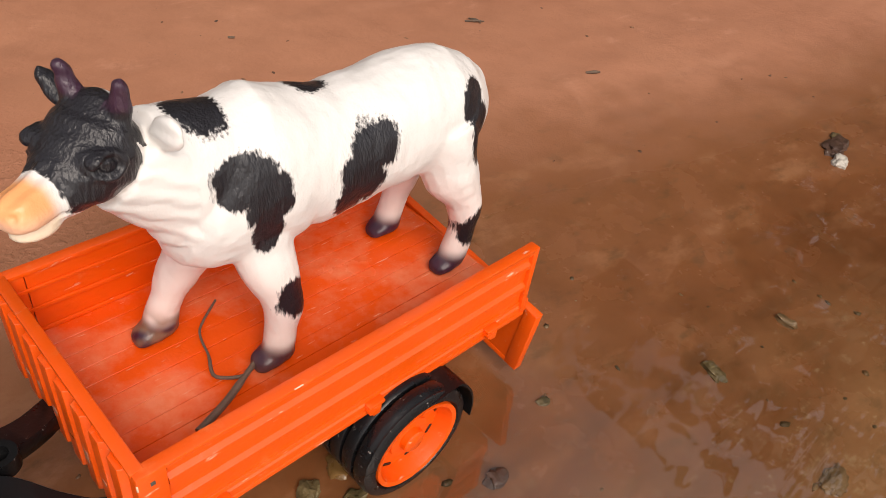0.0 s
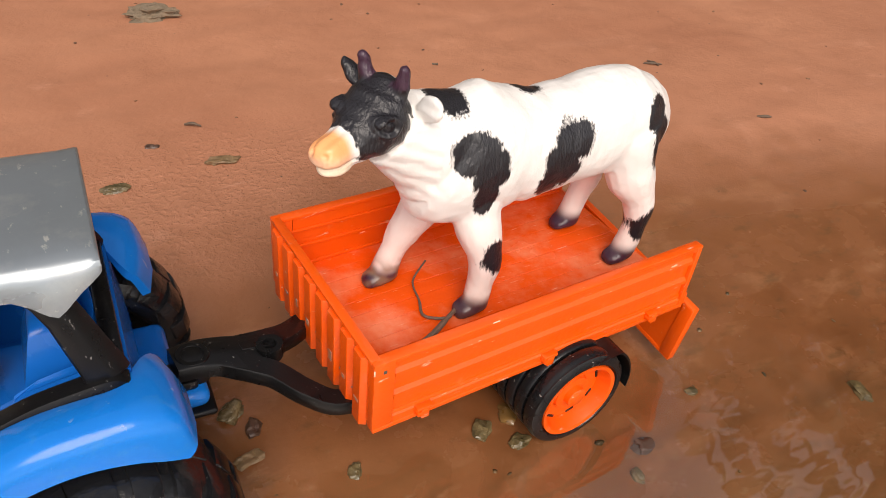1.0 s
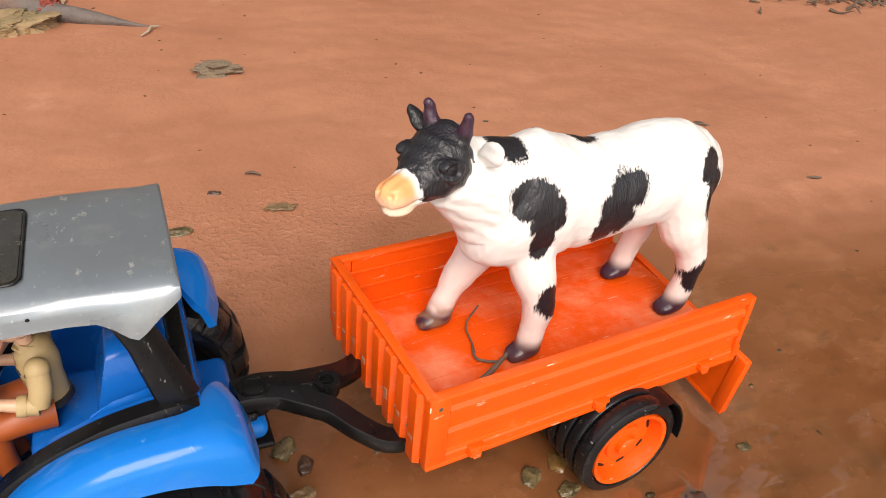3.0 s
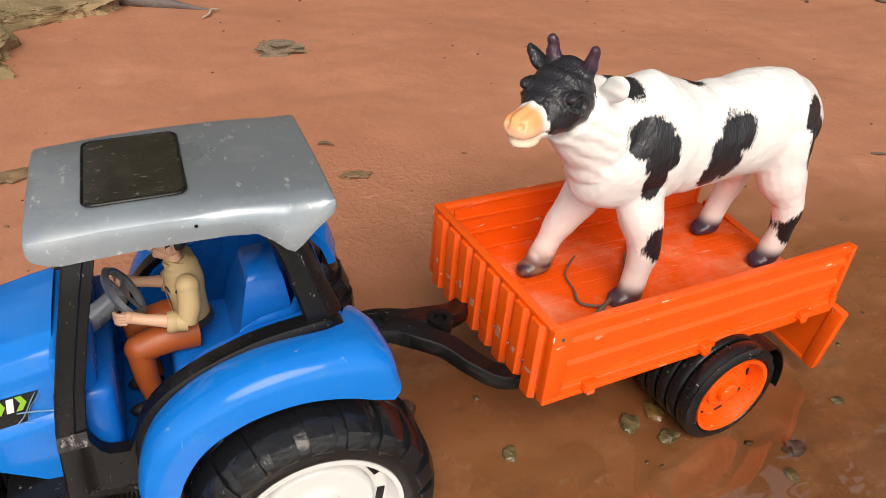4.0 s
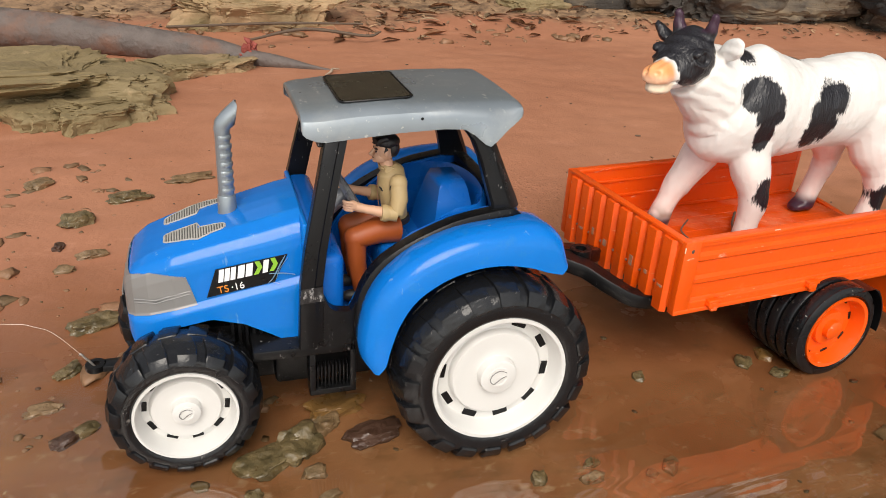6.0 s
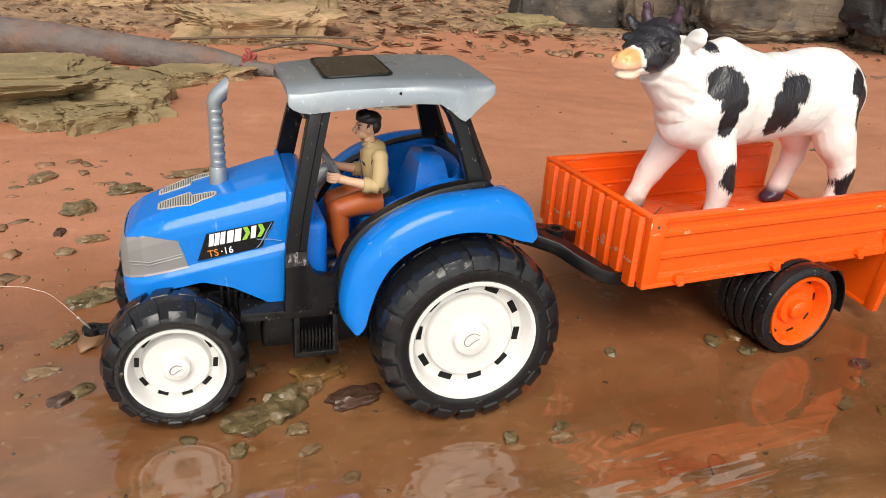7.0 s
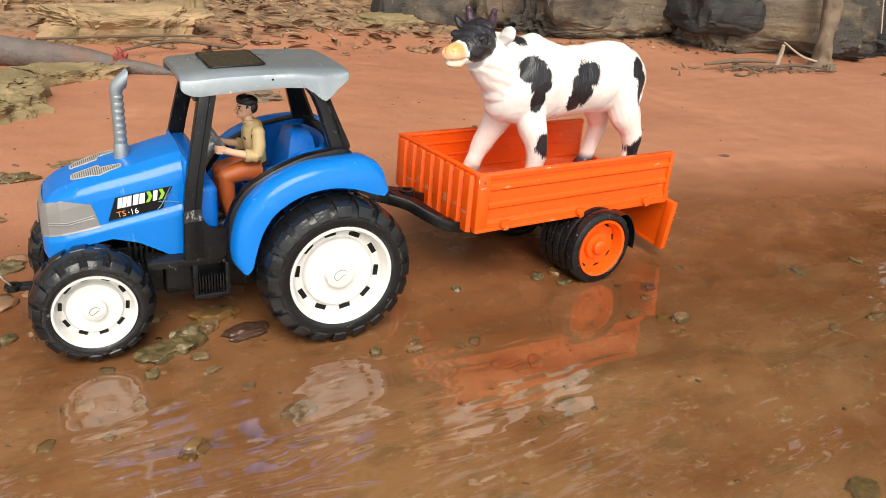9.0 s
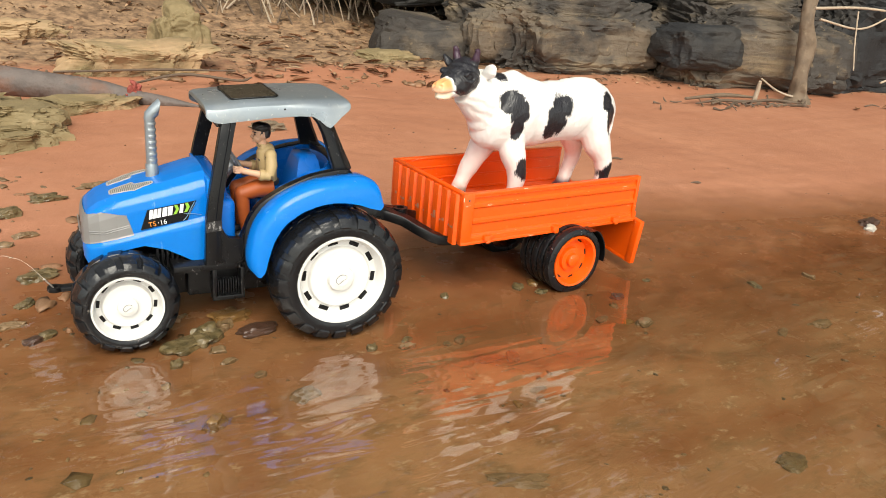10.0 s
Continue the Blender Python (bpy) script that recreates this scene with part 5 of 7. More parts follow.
tongue = bar([(-8.7, 7.35, 9.4), (-7.4, 7.4, 9.3), (-6.2, 7.3, 9.05), (-5.0, 7.0, 8.7), (-4.0, 6.7, 8.4)], [2.0, 2.3, 2.4, 2.8, 3.4], 1.0)
near_arm = bar([(-6.6, 6.9, 9.0), (-5.4, 6.35, 8.75), (-4.3, 5.75, 8.45), (-3.5, 5.2, 8.15), (-2.2, 3.9, 7.35), (-0.6, 3.0, 6.6), (2.2, 2.8, 6.4)], [0.9, 1.3, 1.4, 1.35, 1.3, 1.25, 1.2], 1.0)
drawbar = part("drawbar", join(tongue, near_arm), BLACK, trailer, "black forked drawbar", smooth=50)
part("far_arm", bar([(-5.0, 7.7, 8.75), (-3.8, 7.8, 8.45), (-2.8, 7.9, 8.2), (-1.5, 8.5, 7.7), (0.2, 9.7, 7.0), (2.2, 10.6, 6.4)], [1.4, 1.5, 1.7, 1.5, 1.4, 1.3], 1.0), BLACK, drawbar, smooth=50)
part("hitch_ring", put(revolve([(0.62, -0.3), (0.95, -0.3), (0.95, 0.02), (0.90, 0.08), (0.66, 0.08), (0.62, 0.02)], 32, "z"), Matrix.Translation((-7.6, 7.35, 9.78)) @ Euler((0, radians(5), 0)).to_matrix().to_4x4()), BLACK, drawbar)
part("eyelet", put(revolve([(0.42, -0.45), (0.78, -0.45), (0.78, 0.5), (0.42, 0.5)], 20, "z"), Matrix.Translation((-3.25, 6.95, 8.62))), BLACK, drawbar)


# ---- twig lying on the bed ----
tg1 = tube(smooth_path([(4.3, 3.3, 8.25), (6.2, 4.0, 8.3), (7.7, 4.7, 8.45), (9.6, 5.8, 8.4), (11.5, 7.4, 8.35), (12.9, 9.0, 8.3), (14.6, 10.6, 8.4)], 4), [0.21] * 8 + [0.16] * 9 + [0.11] * 8, 8)
tg2 = tube(smooth_path([(7.9, 4.8, 8.4), (7.2, 5.3, 8.25), (6.7, 6.0, 8.2), (7.2, 7.3, 8.2), (7.5, 8.6, 8.22), (8.0, 9.4, 8.25), (9.6, 10.6, 8.3)], 4), [0.10] * 12 + [0.07] * 13, 7)
tagged(part("twig", join(tg1, tg2), mat("dry_twig_bark", (0.13, 0.085, 0.06), 0.7, var=0.4, scale=200, bump=0.0006, bscale=350)), "forked dry brown twig lying on the trailer bed", "twig")


# ---- the toy cow: one mesh ----
def cow_material():
    m = mat("cow_vinyl", (0.74, 0.71, 0.675), 0.34, var=0.05, scale=60, bump=0.0006, bscale=150, rvar=0.1, scuff=(0.42, 0.36, 0.32), scuff_scale=(260, 260, 60), scuff_at=0.74)
    n, l = m.node_tree.nodes, m.node_tree.links
    b = n["Principled BSDF"]
    src = b.inputs["Base Color"].links[0].from_socket
    tc = n["Texture Coordinate"]
    mp = n.new("ShaderNodeMapping")
    mp.inputs["Scale"].default_value = (620, 620, 150)
    mp.inputs["Rotation"].default_value = (0, 0.25, 0)
    l.new(tc.outputs["Object"], mp.inputs[0])
    fz = n.new("ShaderNodeTexNoise")
    fz.inputs["Scale"].default_value = 1.0
    fz.inputs["Detail"].default_value = 3
    l.new(mp.outputs[0], fz.inputs["Vector"])
    out = src
    for name, col, hard in (("warm_bounce", (0.80, 0.50, 0.42), 0), ("black", (0.012, 0.011, 0.014), 1), ("lip", (0.86, 0.66, 0.44), 0), ("muzzle", (0.85, 0.36, 0.14), 0), ("hoof", (0.045, 0.018, 0.035), 0), ("mud", (0.22, 0.13, 0.08), 0)):
        at = n.new("ShaderNodeAttribute")
        at.attribute_name = name
        fac = at.outputs["Fac"]
        if hard:
            ad = n.new("ShaderNodeMath")
            ad.operation = "MULTIPLY_ADD"
            l.new(fz.outputs[0], ad.inputs[0])
            ad.inputs[1].default_value = 0.62
            l.new(fac, ad.inputs[2])
            rp = n.new("ShaderNodeMapRange")
            rp.inputs[1].default_value, rp.inputs[2].default_value = 0.70, 0.86
            l.new(ad.outputs[0], rp.inputs[0])
            fac = rp.outputs[0]
        mx = n.new("ShaderNodeMix")
        mx.data_type = "RGBA"
        l.new(fac, mx.inputs[0])
        l.new(out, mx.inputs[6])
        mx.inputs[7].default_value = col + (1,)
        out = mx.outputs[2]
    l.new(out, b.inputs["Base Color"])
    # strokes of moulded hair, deeper in the black patches
    bp = [x for x in n if x.bl_idname == "ShaderNodeBump"][0]
    old = bp.inputs["Height"].links[0].from_socket
    depth = n.new("ShaderNodeMapRange")
    depth.inputs[3].default_value, depth.inputs[4].default_value = 0.12, 1.3
    at = n.new("ShaderNodeAttribute")
    at.attribute_name = "black"
    l.new(at.outputs["Fac"], depth.inputs[0])
    hair = n.new("ShaderNodeMath")
    hair.operation = "MULTIPLY"
    l.new(fz.outputs[0], hair.inputs[0])
    l.new(depth.outputs[0], hair.inputs[1])
    tot = n.new("ShaderNodeMath")
    l.new(hair.outputs[0], tot.inputs[0])
    l.new(old, tot.inputs[1])
    l.new(tot.outputs[0], bp.inputs["Height"])
    return m


def smoothstep(a, b, x):
    k = max(0.0, min(1.0, (x - a) / (b - a)))
    return k * k * (3 - 2 * k)


def oval_loft(stations, sides=20):
    """Stations of centre x, y, z, half width, half height, lean of the ring's plane in degrees."""
    rings = []
    for x, y, z, w, h, lean in stations:
        c, s = math.cos(radians(lean)), math.sin(radians(lean))
        rings.append([(x + h * math.sin(a) * s, y + w * math.cos(a), z + h * math.sin(a) * c) for a in (2 * math.pi * q / sides for q in range(sides))])
    return loft(rings)


def make_cow():
    Y = 7.6
    bits = [
        # trunk, from the chest to the rump
        oval_loft([(5.7, Y, 17.2, 0.9, 1.2, 0), (6.1, Y, 17.5, 1.9, 2.2, 0), (7.1, Y, 18.1, 2.7, 3.3, 4), (8.6, Y, 18.7, 3.1, 4.2, 4), (10.2, Y, 18.85, 3.2, 4.45, 2), (12.5, Y, 18.55, 3.1, 3.9, 0), (14.6, Y, 18.4, 3.05, 3.55, 0), (17.3, Y, 18.6, 3.05, 3.5, 0), (20.0, Y, 18.75, 3.05, 3.7, 0), (22.2, Y, 18.6, 2.9, 3.65, 0), (23.9, Y, 18.3, 2.45, 3.15, 0), (25.0, Y, 18.2, 1.8, 2.35, 0), (25.6, Y, 18.1, 0.8, 1.1, 0)], 32),
    ]
    # neck
    bits.append(
        oval_loft([(9.0, Y, 19.4, 2.6, 3.7, 32), (7.2, Y - 0.05, 20.2, 2.35, 3.3, 36), (5.7, Y - 0.1, 21.0, 2.05, 2.75, 38), (4.4, Y - 0.15, 21.7, 1.8, 2.2, 38)], 28)
    )
    bits.append(ellipsoid((6.5, Y, 18.6), (1.6, 2.0, 2.3), 18))
    bits.append(ellipsoid((7.6, Y, 16.6), (2.0, 2.3, 1.7), 18))
    H = Matrix.Translation((3.5, Y - 0.15, 22.5)) @ Euler((0, 0, radians(23))).to_matrix().to_4x4()
    head = [
        oval_loft([(1.5, 0, -0.1, 1.2, 1.2, 0), (0.9, 0, 0.0, 1.75, 1.7, 0), (0.0, 0, 0.05, 2.05, 1.9, 4), (-1.0, 0, -0.1, 1.9, 1.78, 8), (-2.0, 0, -0.45, 1.35, 1.4, 10), (-2.7, 0, -0.7, 1.0, 1.05, 8), (-3.3, 0, -0.75, 0.98, 0.90, 4), (-3.9, 0, -0.75, 0.98, 0.80, 0), (-4.4, 0, -0.75, 0.78, 0.6, 0), (-4.55, 0, -0.85, 0.4, 0.3, 0)], 26),
        ellipsoid((-3.25, 0, -1.62), (1.1, 0.82, 0.40), 14),
        ellipsoid((0.6, 0, 1.6), (0.7, 0.9, 0.55), 12),
    ]
    for s in (-1, 1):
        head.append(ellipsoid((-1.05, s * 1.4, 0.35), (0.5, 0.36, 0.42), 12))
        head.append(ellipsoid((-1.15, s * 1.52, 0.62), (0.72, 0.3, 0.22), 12))
        head.append(ellipsoid((-4.05, s * 0.5, -0.5), (0.33, 0.3, 0.28), 10))
        if s < 0:
            head.append(ellipsoid((1.2, s * 2.55, 0.85), (0.33, 1.15, 0.78), 16, Euler((s * 0.5, 0, s * 0.25))))
        else:
            head.append(taper([(1.1, 1.5, 0.7), (1.1, 2.3, 1.05), (1.0, 2.9, 1.6), (0.95, 3.15, 2.1)], [0.45, 0.62, 0.5, 0.14], 4, 12, 0.7))
        head.append(taper([(0.45, s * 1.05, 1.35), (0.5, s * 1.22, 2.1), (0.42, s * 1.34, 2.75), (0.3, s * 1.36, 3.1)], [0.52, 0.42, 0.34, 0.22], 4, 14))
    bits += [put(h, H) for h in head]
    # legs: near front, far front, near hind, far hind
    for path, radii in (
        ([(9.8, 6.7, 18.2), (9.9, 5.8, 14.9), (10.4, 5.2, 12.4), (10.3, 5.1, 10.4), (10.1, 5.1, 8.9)], [1.7, 1.5, 1.12, 0.86, 0.9]),
        ([(9.6, 8.5, 18.2), (8.5, 9.3, 14.9), (7.4, 10.1, 12.2), (6.6, 10.3, 10.3), (6.1, 10.3, 8.9)], [1.7, 1.5, 1.1, 0.86, 0.9]),
        ([(21.6, 6.5, 18.4), (22.3, 5.8, 15.4), (23.5, 5.2, 12.8), (23.5, 5.1, 10.8), (23.0, 5.1, 8.9)], [2.25, 1.72, 1.08, 0.84, 0.9]),
        ([(21.4, 8.7, 18.4), (21.9, 9.4, 15.4), (22.9, 10.0, 12.8), (22.6, 10.2, 10.8), (22.0, 10.2, 8.9)], [2.25, 1.72, 1.08, 0.84, 0.9]),
    ):
        bits.append(taper(path, radii, 6, 16))
        hx, hy = path[-1][0], path[-1][1]
        bits.append(oval_loft([(hx + 0.85, hy, 8.62, 0.5, 0.52, 0), (hx + 0.3, hy, 8.75, 0.85, 0.74, 0), (hx - 0.5, hy, 8.62, 0.9, 0.62, 0), (hx - 1.25, hy, 8.42, 0.72, 0.42, 0), (hx - 1.5, hy, 8.3, 0.4, 0.26, 0)], 14))
    # tail, lying against the rump
    bits.append(taper([(24.2, Y, 20.8), (25.5, Y - 0.2, 19.5), (25.8, Y - 0.4, 17.0), (25.4, Y - 0.5, 14.8)], [0.45, 0.4, 0.35], 4, 8))
    src = part("tmp_cow", join(*bits), [], None, smooth=0)
    mod = src.modifiers.new("remesh", "REMESH")
    mod.mode, mod.voxel_size = "VOXEL", 0.0009
    sm = src.modifiers.new("smooth", "SMOOTH")
    sm.factor, sm.iterations = 0.5, 20
    me = bpy.data.meshes.new_from_object(src.evaluated_get(bpy.context.evaluated_depsgraph_get()))
    bpy.data.objects.remove(src)
    me.name = "toy_cow"
    k = len(me.vertices)
    co = np.zeros(k * 3)
    me.vertices.foreach_get("co", co)
    co = co.reshape(-1, 3) / C
    nrm = np.zeros(k * 3)
    me.vertex_normals.foreach_get("vector", nrm)
    nrm = nrm.reshape(-1, 3)
    vals = {n: np.zeros(k) for n in ("black", "warm_bounce", "muzzle", "hoof", "lip", "mud")}
    # patches: centre x, z, half length, half height, lean, side (-1 near, 1 far, 0 both)
    spots = [(8.5, 20.4, 1.5, 1.25, -20, -1), (9.5, 19.2, 1.2, 1.5, 0, -1), (9.4, 17.6, 0.8, 1.5, 5, -1), (15.6, 19.6, 1.65, 1.35, -10, -1), (14.8, 18.2, 1.45, 1.8, -20, -1), (14.2, 17.0, 0.9, 1.1, -20, -1), (22.7, 20.0, 0.95, 1.2, 8, -1), (23.2, 18.2, 1.0, 1.9, 0, -1), (10.55, 13.0, 1.05, 1.3, -15, -1), (23.9, 11.3, 1.25, 1.45, 0, -1), (17.5, 19.0, 2.0, 1.6, 0, 1), (10.0, 19.5, 1.5, 1.8, 0, 1), (22.0, 19.5, 1.2, 1.4, 0, 1)]
    Hi = H.inverted()
    # moulded detail: eyes, mouth, nostrils, folds of the neck, muscles
    for i in range(k):
        x, y, z = co[i]
        h = Hi @ Vector((x, y, z))
        d = 0.10 * noise.noise(Vector((x * 0.55, y * 0.55, z * 0.5 + 9))) + 0.035 * noise.noise(Vector((x * 1.7, y * 1.7, z * 1.3)))
        if h.length < 6 and h.x < 2.0:
            d *= 0.4
            if abs(h.y) > 0.9:
                r = math.hypot(h.x + 1.05, (h.z - 0.36) * 1.3)
                d += 0.13 * math.exp(-(((r - 0.62) / 0.14) ** 2)) - 0.12 * math.exp(-(((r - 0.40) / 0.10) ** 2)) + 0.06 * math.exp(-((r / 0.22) ** 2))
                r = math.hypot(h.x + 1.75, h.z - 0.15)
                d -= 0.10 * math.exp(-((r / 0.12) ** 2))
            if h.x < -2.3:
                zc = -1.22 + 0.10 * (h.x + 3.5)
                d -= 0.20 * math.exp(-(((h.z - zc) / 0.10) ** 2)) * smoothstep(-2.3, -2.9, h.x)
                r = math.hypot(abs(h.y) - 0.48, h.z + 0.42)
                d -= 0.22 * math.exp(-((r / 0.17) ** 2)) * smoothstep(-3.7, -4.1, h.x)
                d += 0.04 * math.sin(9 * h.y) * smoothstep(-0.9, -0.4, h.z)
            d += 0.03 * math.sin(6.5 * h.z + 3 * h.x + 2 * noise.noise(Vector((x, y, z)))) * smoothstep(-2.6, -1.8, h.x)
        elif x < 9.0 and z > 15.0:
            p = 0.894 * (x - 4.4) - 0.447 * (z - 21.7)
            q = 0.447 * (x - 4.4) + 0.894 * (z - 21.7)
            d += 0.022 * math.sin(6.3 * p / 0.95 + 1.8 * noise.noise(Vector((x * 0.4, y * 0.4, z * 0.4)))) * smoothstep(1.2, -1.0, q) * smoothstep(5.5, 3.0, p)
        if y < Y - 0.8 and 9.0 < x < 14.5 and z > 13.5:
            # hollow behind the shoulder
            d -= 0.16 * math.exp(-(((x - 12.3 + 0.25 * (z - 17)) / 0.45) ** 2)) * smoothstep(19.5, 17.0, z) * smoothstep(13.6, 15.0, z)
        if y < Y - 0.8 and x > 18.0:
            d -= 0.14 * math.exp(-(((x - 19.6 - 0.35 * (z - 16.5)) / 0.5) ** 2)) * smoothstep(18.5, 16.5, z)
        co[i] += nrm[i] * d
    me.vertices.foreach_set("co", np.ascontiguousarray(co * C, dtype=np.float32).ravel())
    for i in range(k):
        x, y, z = co[i]
        wob = 0.22 * noise.noise(Vector((x * 0.9, y * 0.9, z * 0.9)))
        b = 0.0
        for cx, cz, rx, rz, lean, sd in spots:
            if sd and (y - Y) * sd < 0.5:
                continue
            c, s = math.cos(radians(lean)), math.sin(radians(lean))
            u, v = (x - cx) * c - (z - cz) * s, (x - cx) * s + (z - cz) * c
            b = max(b, 1.45 - math.sqrt((u / rx) ** 2 + (v / rz) ** 2) + wob)
        for cx, cy, rx, ry in ((7.6, Y - 0.3, 1.4, 1.5), (13.6, Y + 0.5, 1.2, 1.1)):
            if z > 20.8:
                b = max(b, 1.4 - math.hypot((x - cx) / rx, (y - cy) / ry) + wob)
        # the black face mask, far ear and horns
        h = Hi @ Vector((x, y, z))
        on_head = h.x < 2.2 and h.length < 6 and (h.z > -2.6) and not (h.y < -1.75 and h.x > 0.45)
        if on_head:
            hm = min(smoothstep(-3.0, -2.0, h.x + 0.5 * wob), smoothstep(1.35, 0.35, h.x + 1.1 * max(0, 0.2 - h.z) + 0.6 * wob), smoothstep(1.14, 0.86, math.hypot((h.x + 0.9) / 2.25, min(0.0, h.z - 0.45) / 2.05) + 0.25 * wob))
            b = max(b, 0.15 + hm)
        if h.y > 1.75 and h.length < 4.6 and h.z > -1.0:
            b = 1.0
        vals["black"][i] = max(0.0, min(1.0, b))
        vals["muzzle"][i] = smoothstep(-2.7, -3.3, h.x) * smoothstep(-1.3, -1.05, h.z) * (0.7 + 0.3 * smoothstep(-1.0, -0.3, h.z)) if h.length < 6 else 0.0
        vals["hoof"][i] = max(smoothstep(9.9, 8.9, z), smoothstep(1.75, 2.05, h.z) if on_head and 0.6 < abs(h.y) < 1.95 else 0)
        vals["lip"][i] = 0.75 * smoothstep(-2.5, -3.0, h.x) * smoothstep(-0.9, -1.3, h.z) if h.length < 6 else 0.0
        vals["mud"][i] = 0.8 * smoothstep(10.6, 9.2, z) * max(0.0, min(1.0, 0.6 + 1.6 * noise.noise(Vector((x * 1.5, y * 1.5, z * 1.5))))) * (1.0 if y > Y else 0.25) if x < 13 else 0.0
        # pinkish bounced light is put into the colour of legs and lower chest
        vals["warm_bounce"][i] = 0.26 * smoothstep(16.5, 14.0, z) * smoothstep(8.5, 10.5, z) + 0.12 * smoothstep(7.0, 5.2, x) * smoothstep(20.5, 17.5, z)
    for n, v in vals.items():
        at = me.attributes.new(n, "FLOAT", "POINT")
        at.data.foreach_set("value", np.ascontiguousarray(v, dtype=np.float32))
    me.polygons.foreach_set("use_smooth", [True] * len(me.polygons))
    me.materials.clear()
    me.materials.append(cow_material())
    return tagged(new("toy_cow", me), "black and white plastic toy cow standing in the trailer", "toy cow")


make_cow()


# ---- stones, bank and rocks ----
def lump(c, r, seed, rough=0.25, sub=3, flat_bottom=None, strata=0.0):
    bm = bmesh.new()
    bmesh.ops.create_icosphere(bm, subdivisions=sub, radius=1)
    for v in bm.verts:
        p = v.co.copy()
        k = 1 + rough * noise.noise(p * 1.3 + Vector((seed * 7.1, seed * 3.3, 0))) + 0.5 * rough * noise.noise(p * 3.1 + Vector((0, seed * 5.7, 2)))
        q = Vector((math.copysign(abs(p.x) ** 0.75, p.x), math.copysign(abs(p.y) ** 0.75, p.y), math.copysign(abs(p.z) ** 0.8, p.z))) * k
        if strata:
            q.xy *= 1 + strata * math.sin(q.z * 9 + 2 * noise.noise(p * 0.8 + Vector((seed, 0, 0))))
        v.co = Vector((c[0] + q.x * r[0], c[1] + q.y * r[1], c[2] + q.z * r[2]))
    return bm


def turned(bm, c, deg):
    return put(bm, Matrix.Translation(c) @ Euler((0, 0, radians(deg))).to_matrix().to_4x4() @ Matrix.Translation(-Vector(c)))


def stone(x, y, r, material, label, turn=0, group="stones in the shallows"):
    c = Vector((x, y, ground_z(x, y) + r[2] * 0.08))
    ob = part("stone", turned(lump(c, r, x * 0.37 + y, 0.55 if r[0] > 1.9 else 0.42, 4 if r[0] > 0.9 else 3), c, turn), material, smooth=28)
    return tagged(ob, label, "stone", group)


TRACTOR_STONES = [
    (-21.9, 6.3, (2.0, 1.1, 0.6), STONE_YELLOW, "flat ochre stone in the wet mud", 15),
    (-23.0, 4.6, (1.0, 0.7, 0.5), STONE_PALE, "small pale rounded stone in the water", 30),
    (-20.3, 2.8, (1.9, 1.0, 0.6), STONE_BROWN, "dark brown flat stone with a pale edge", 10),
    (-25.0, 3.1, (1.5, 1.2, 0.8), STONE, "mossy greenish rounded stone in the water", 50),
    (-27.1, 2.4, (1.8, 1.2, 0.5), STONE, "low greenish stone beside the front wheel", 20),
    (-24.7, 0.6, (0.8, 0.6, 0.35), STONE_PALE, "small pale stone in the shallows", 0),
    (-24.4, -1.7, (0.8, 0.4, 0.25), STONE_PALE, "flat pale stone under thin water", 22),
    (-28.6, -0.4, (0.7, 0.5, 0.35), STONE, "small dark grained stone beside the front wheel", 62),
    (-22.7, -4.8, (0.6, 0.4, 0.25), STONE_PALE, "small pale stone in the shallows", 20),
    (-20.5, -9.2, (1.2, 0.8, 0.35), STONE_PALE, "tan stone among grit in the shallows", 20),
    (-28.2, -10.1, (1.1, 0.8, 0.5), STONE_YELLOW, "yellowish stone in the shallow water", 47),
]
REAR_STONES = [
    (9.4, 1.3, (0.9, 0.65, 0.35), STONE, "rough mossy stone under the trailer", 40),
    (11.3, -0.5, (0.75, 0.55, 0.3), STONE, "rough mossy stone beside the trailer wheel", 10),
    (11.8, 1.7, (0.8, 0.6, 0.35), STONE_YELLOW, "ochre stone under the trailer", 70),
    (19.0, -4.8, (0.8, 0.6, 0.35), STONE_BROWN, "small dark brown stone in the wet mud", 0),
    (38.2, -8.9, (1.0, 0.6, 0.3), STONE, "greenish stone in the wet mud", 80),
    (25.8, -2.8, (0.45, 0.4, 0.2), STONE, "small stone in the wet mud", 0),
    (16.9, -11.0, (1.1, 0.7, 0.4), STONE_PALE, "pale flat pebble under the water", 20),
    (-3.2, -6.0, (0.75, 0.5, 0.35), STONE_PALE, "small pale stone in the thin water", 37),
    (-4.8, -6.3, (0.45, 0.35, 0.25), STONE_PALE, "small tan stone in the thin water", 42),
]
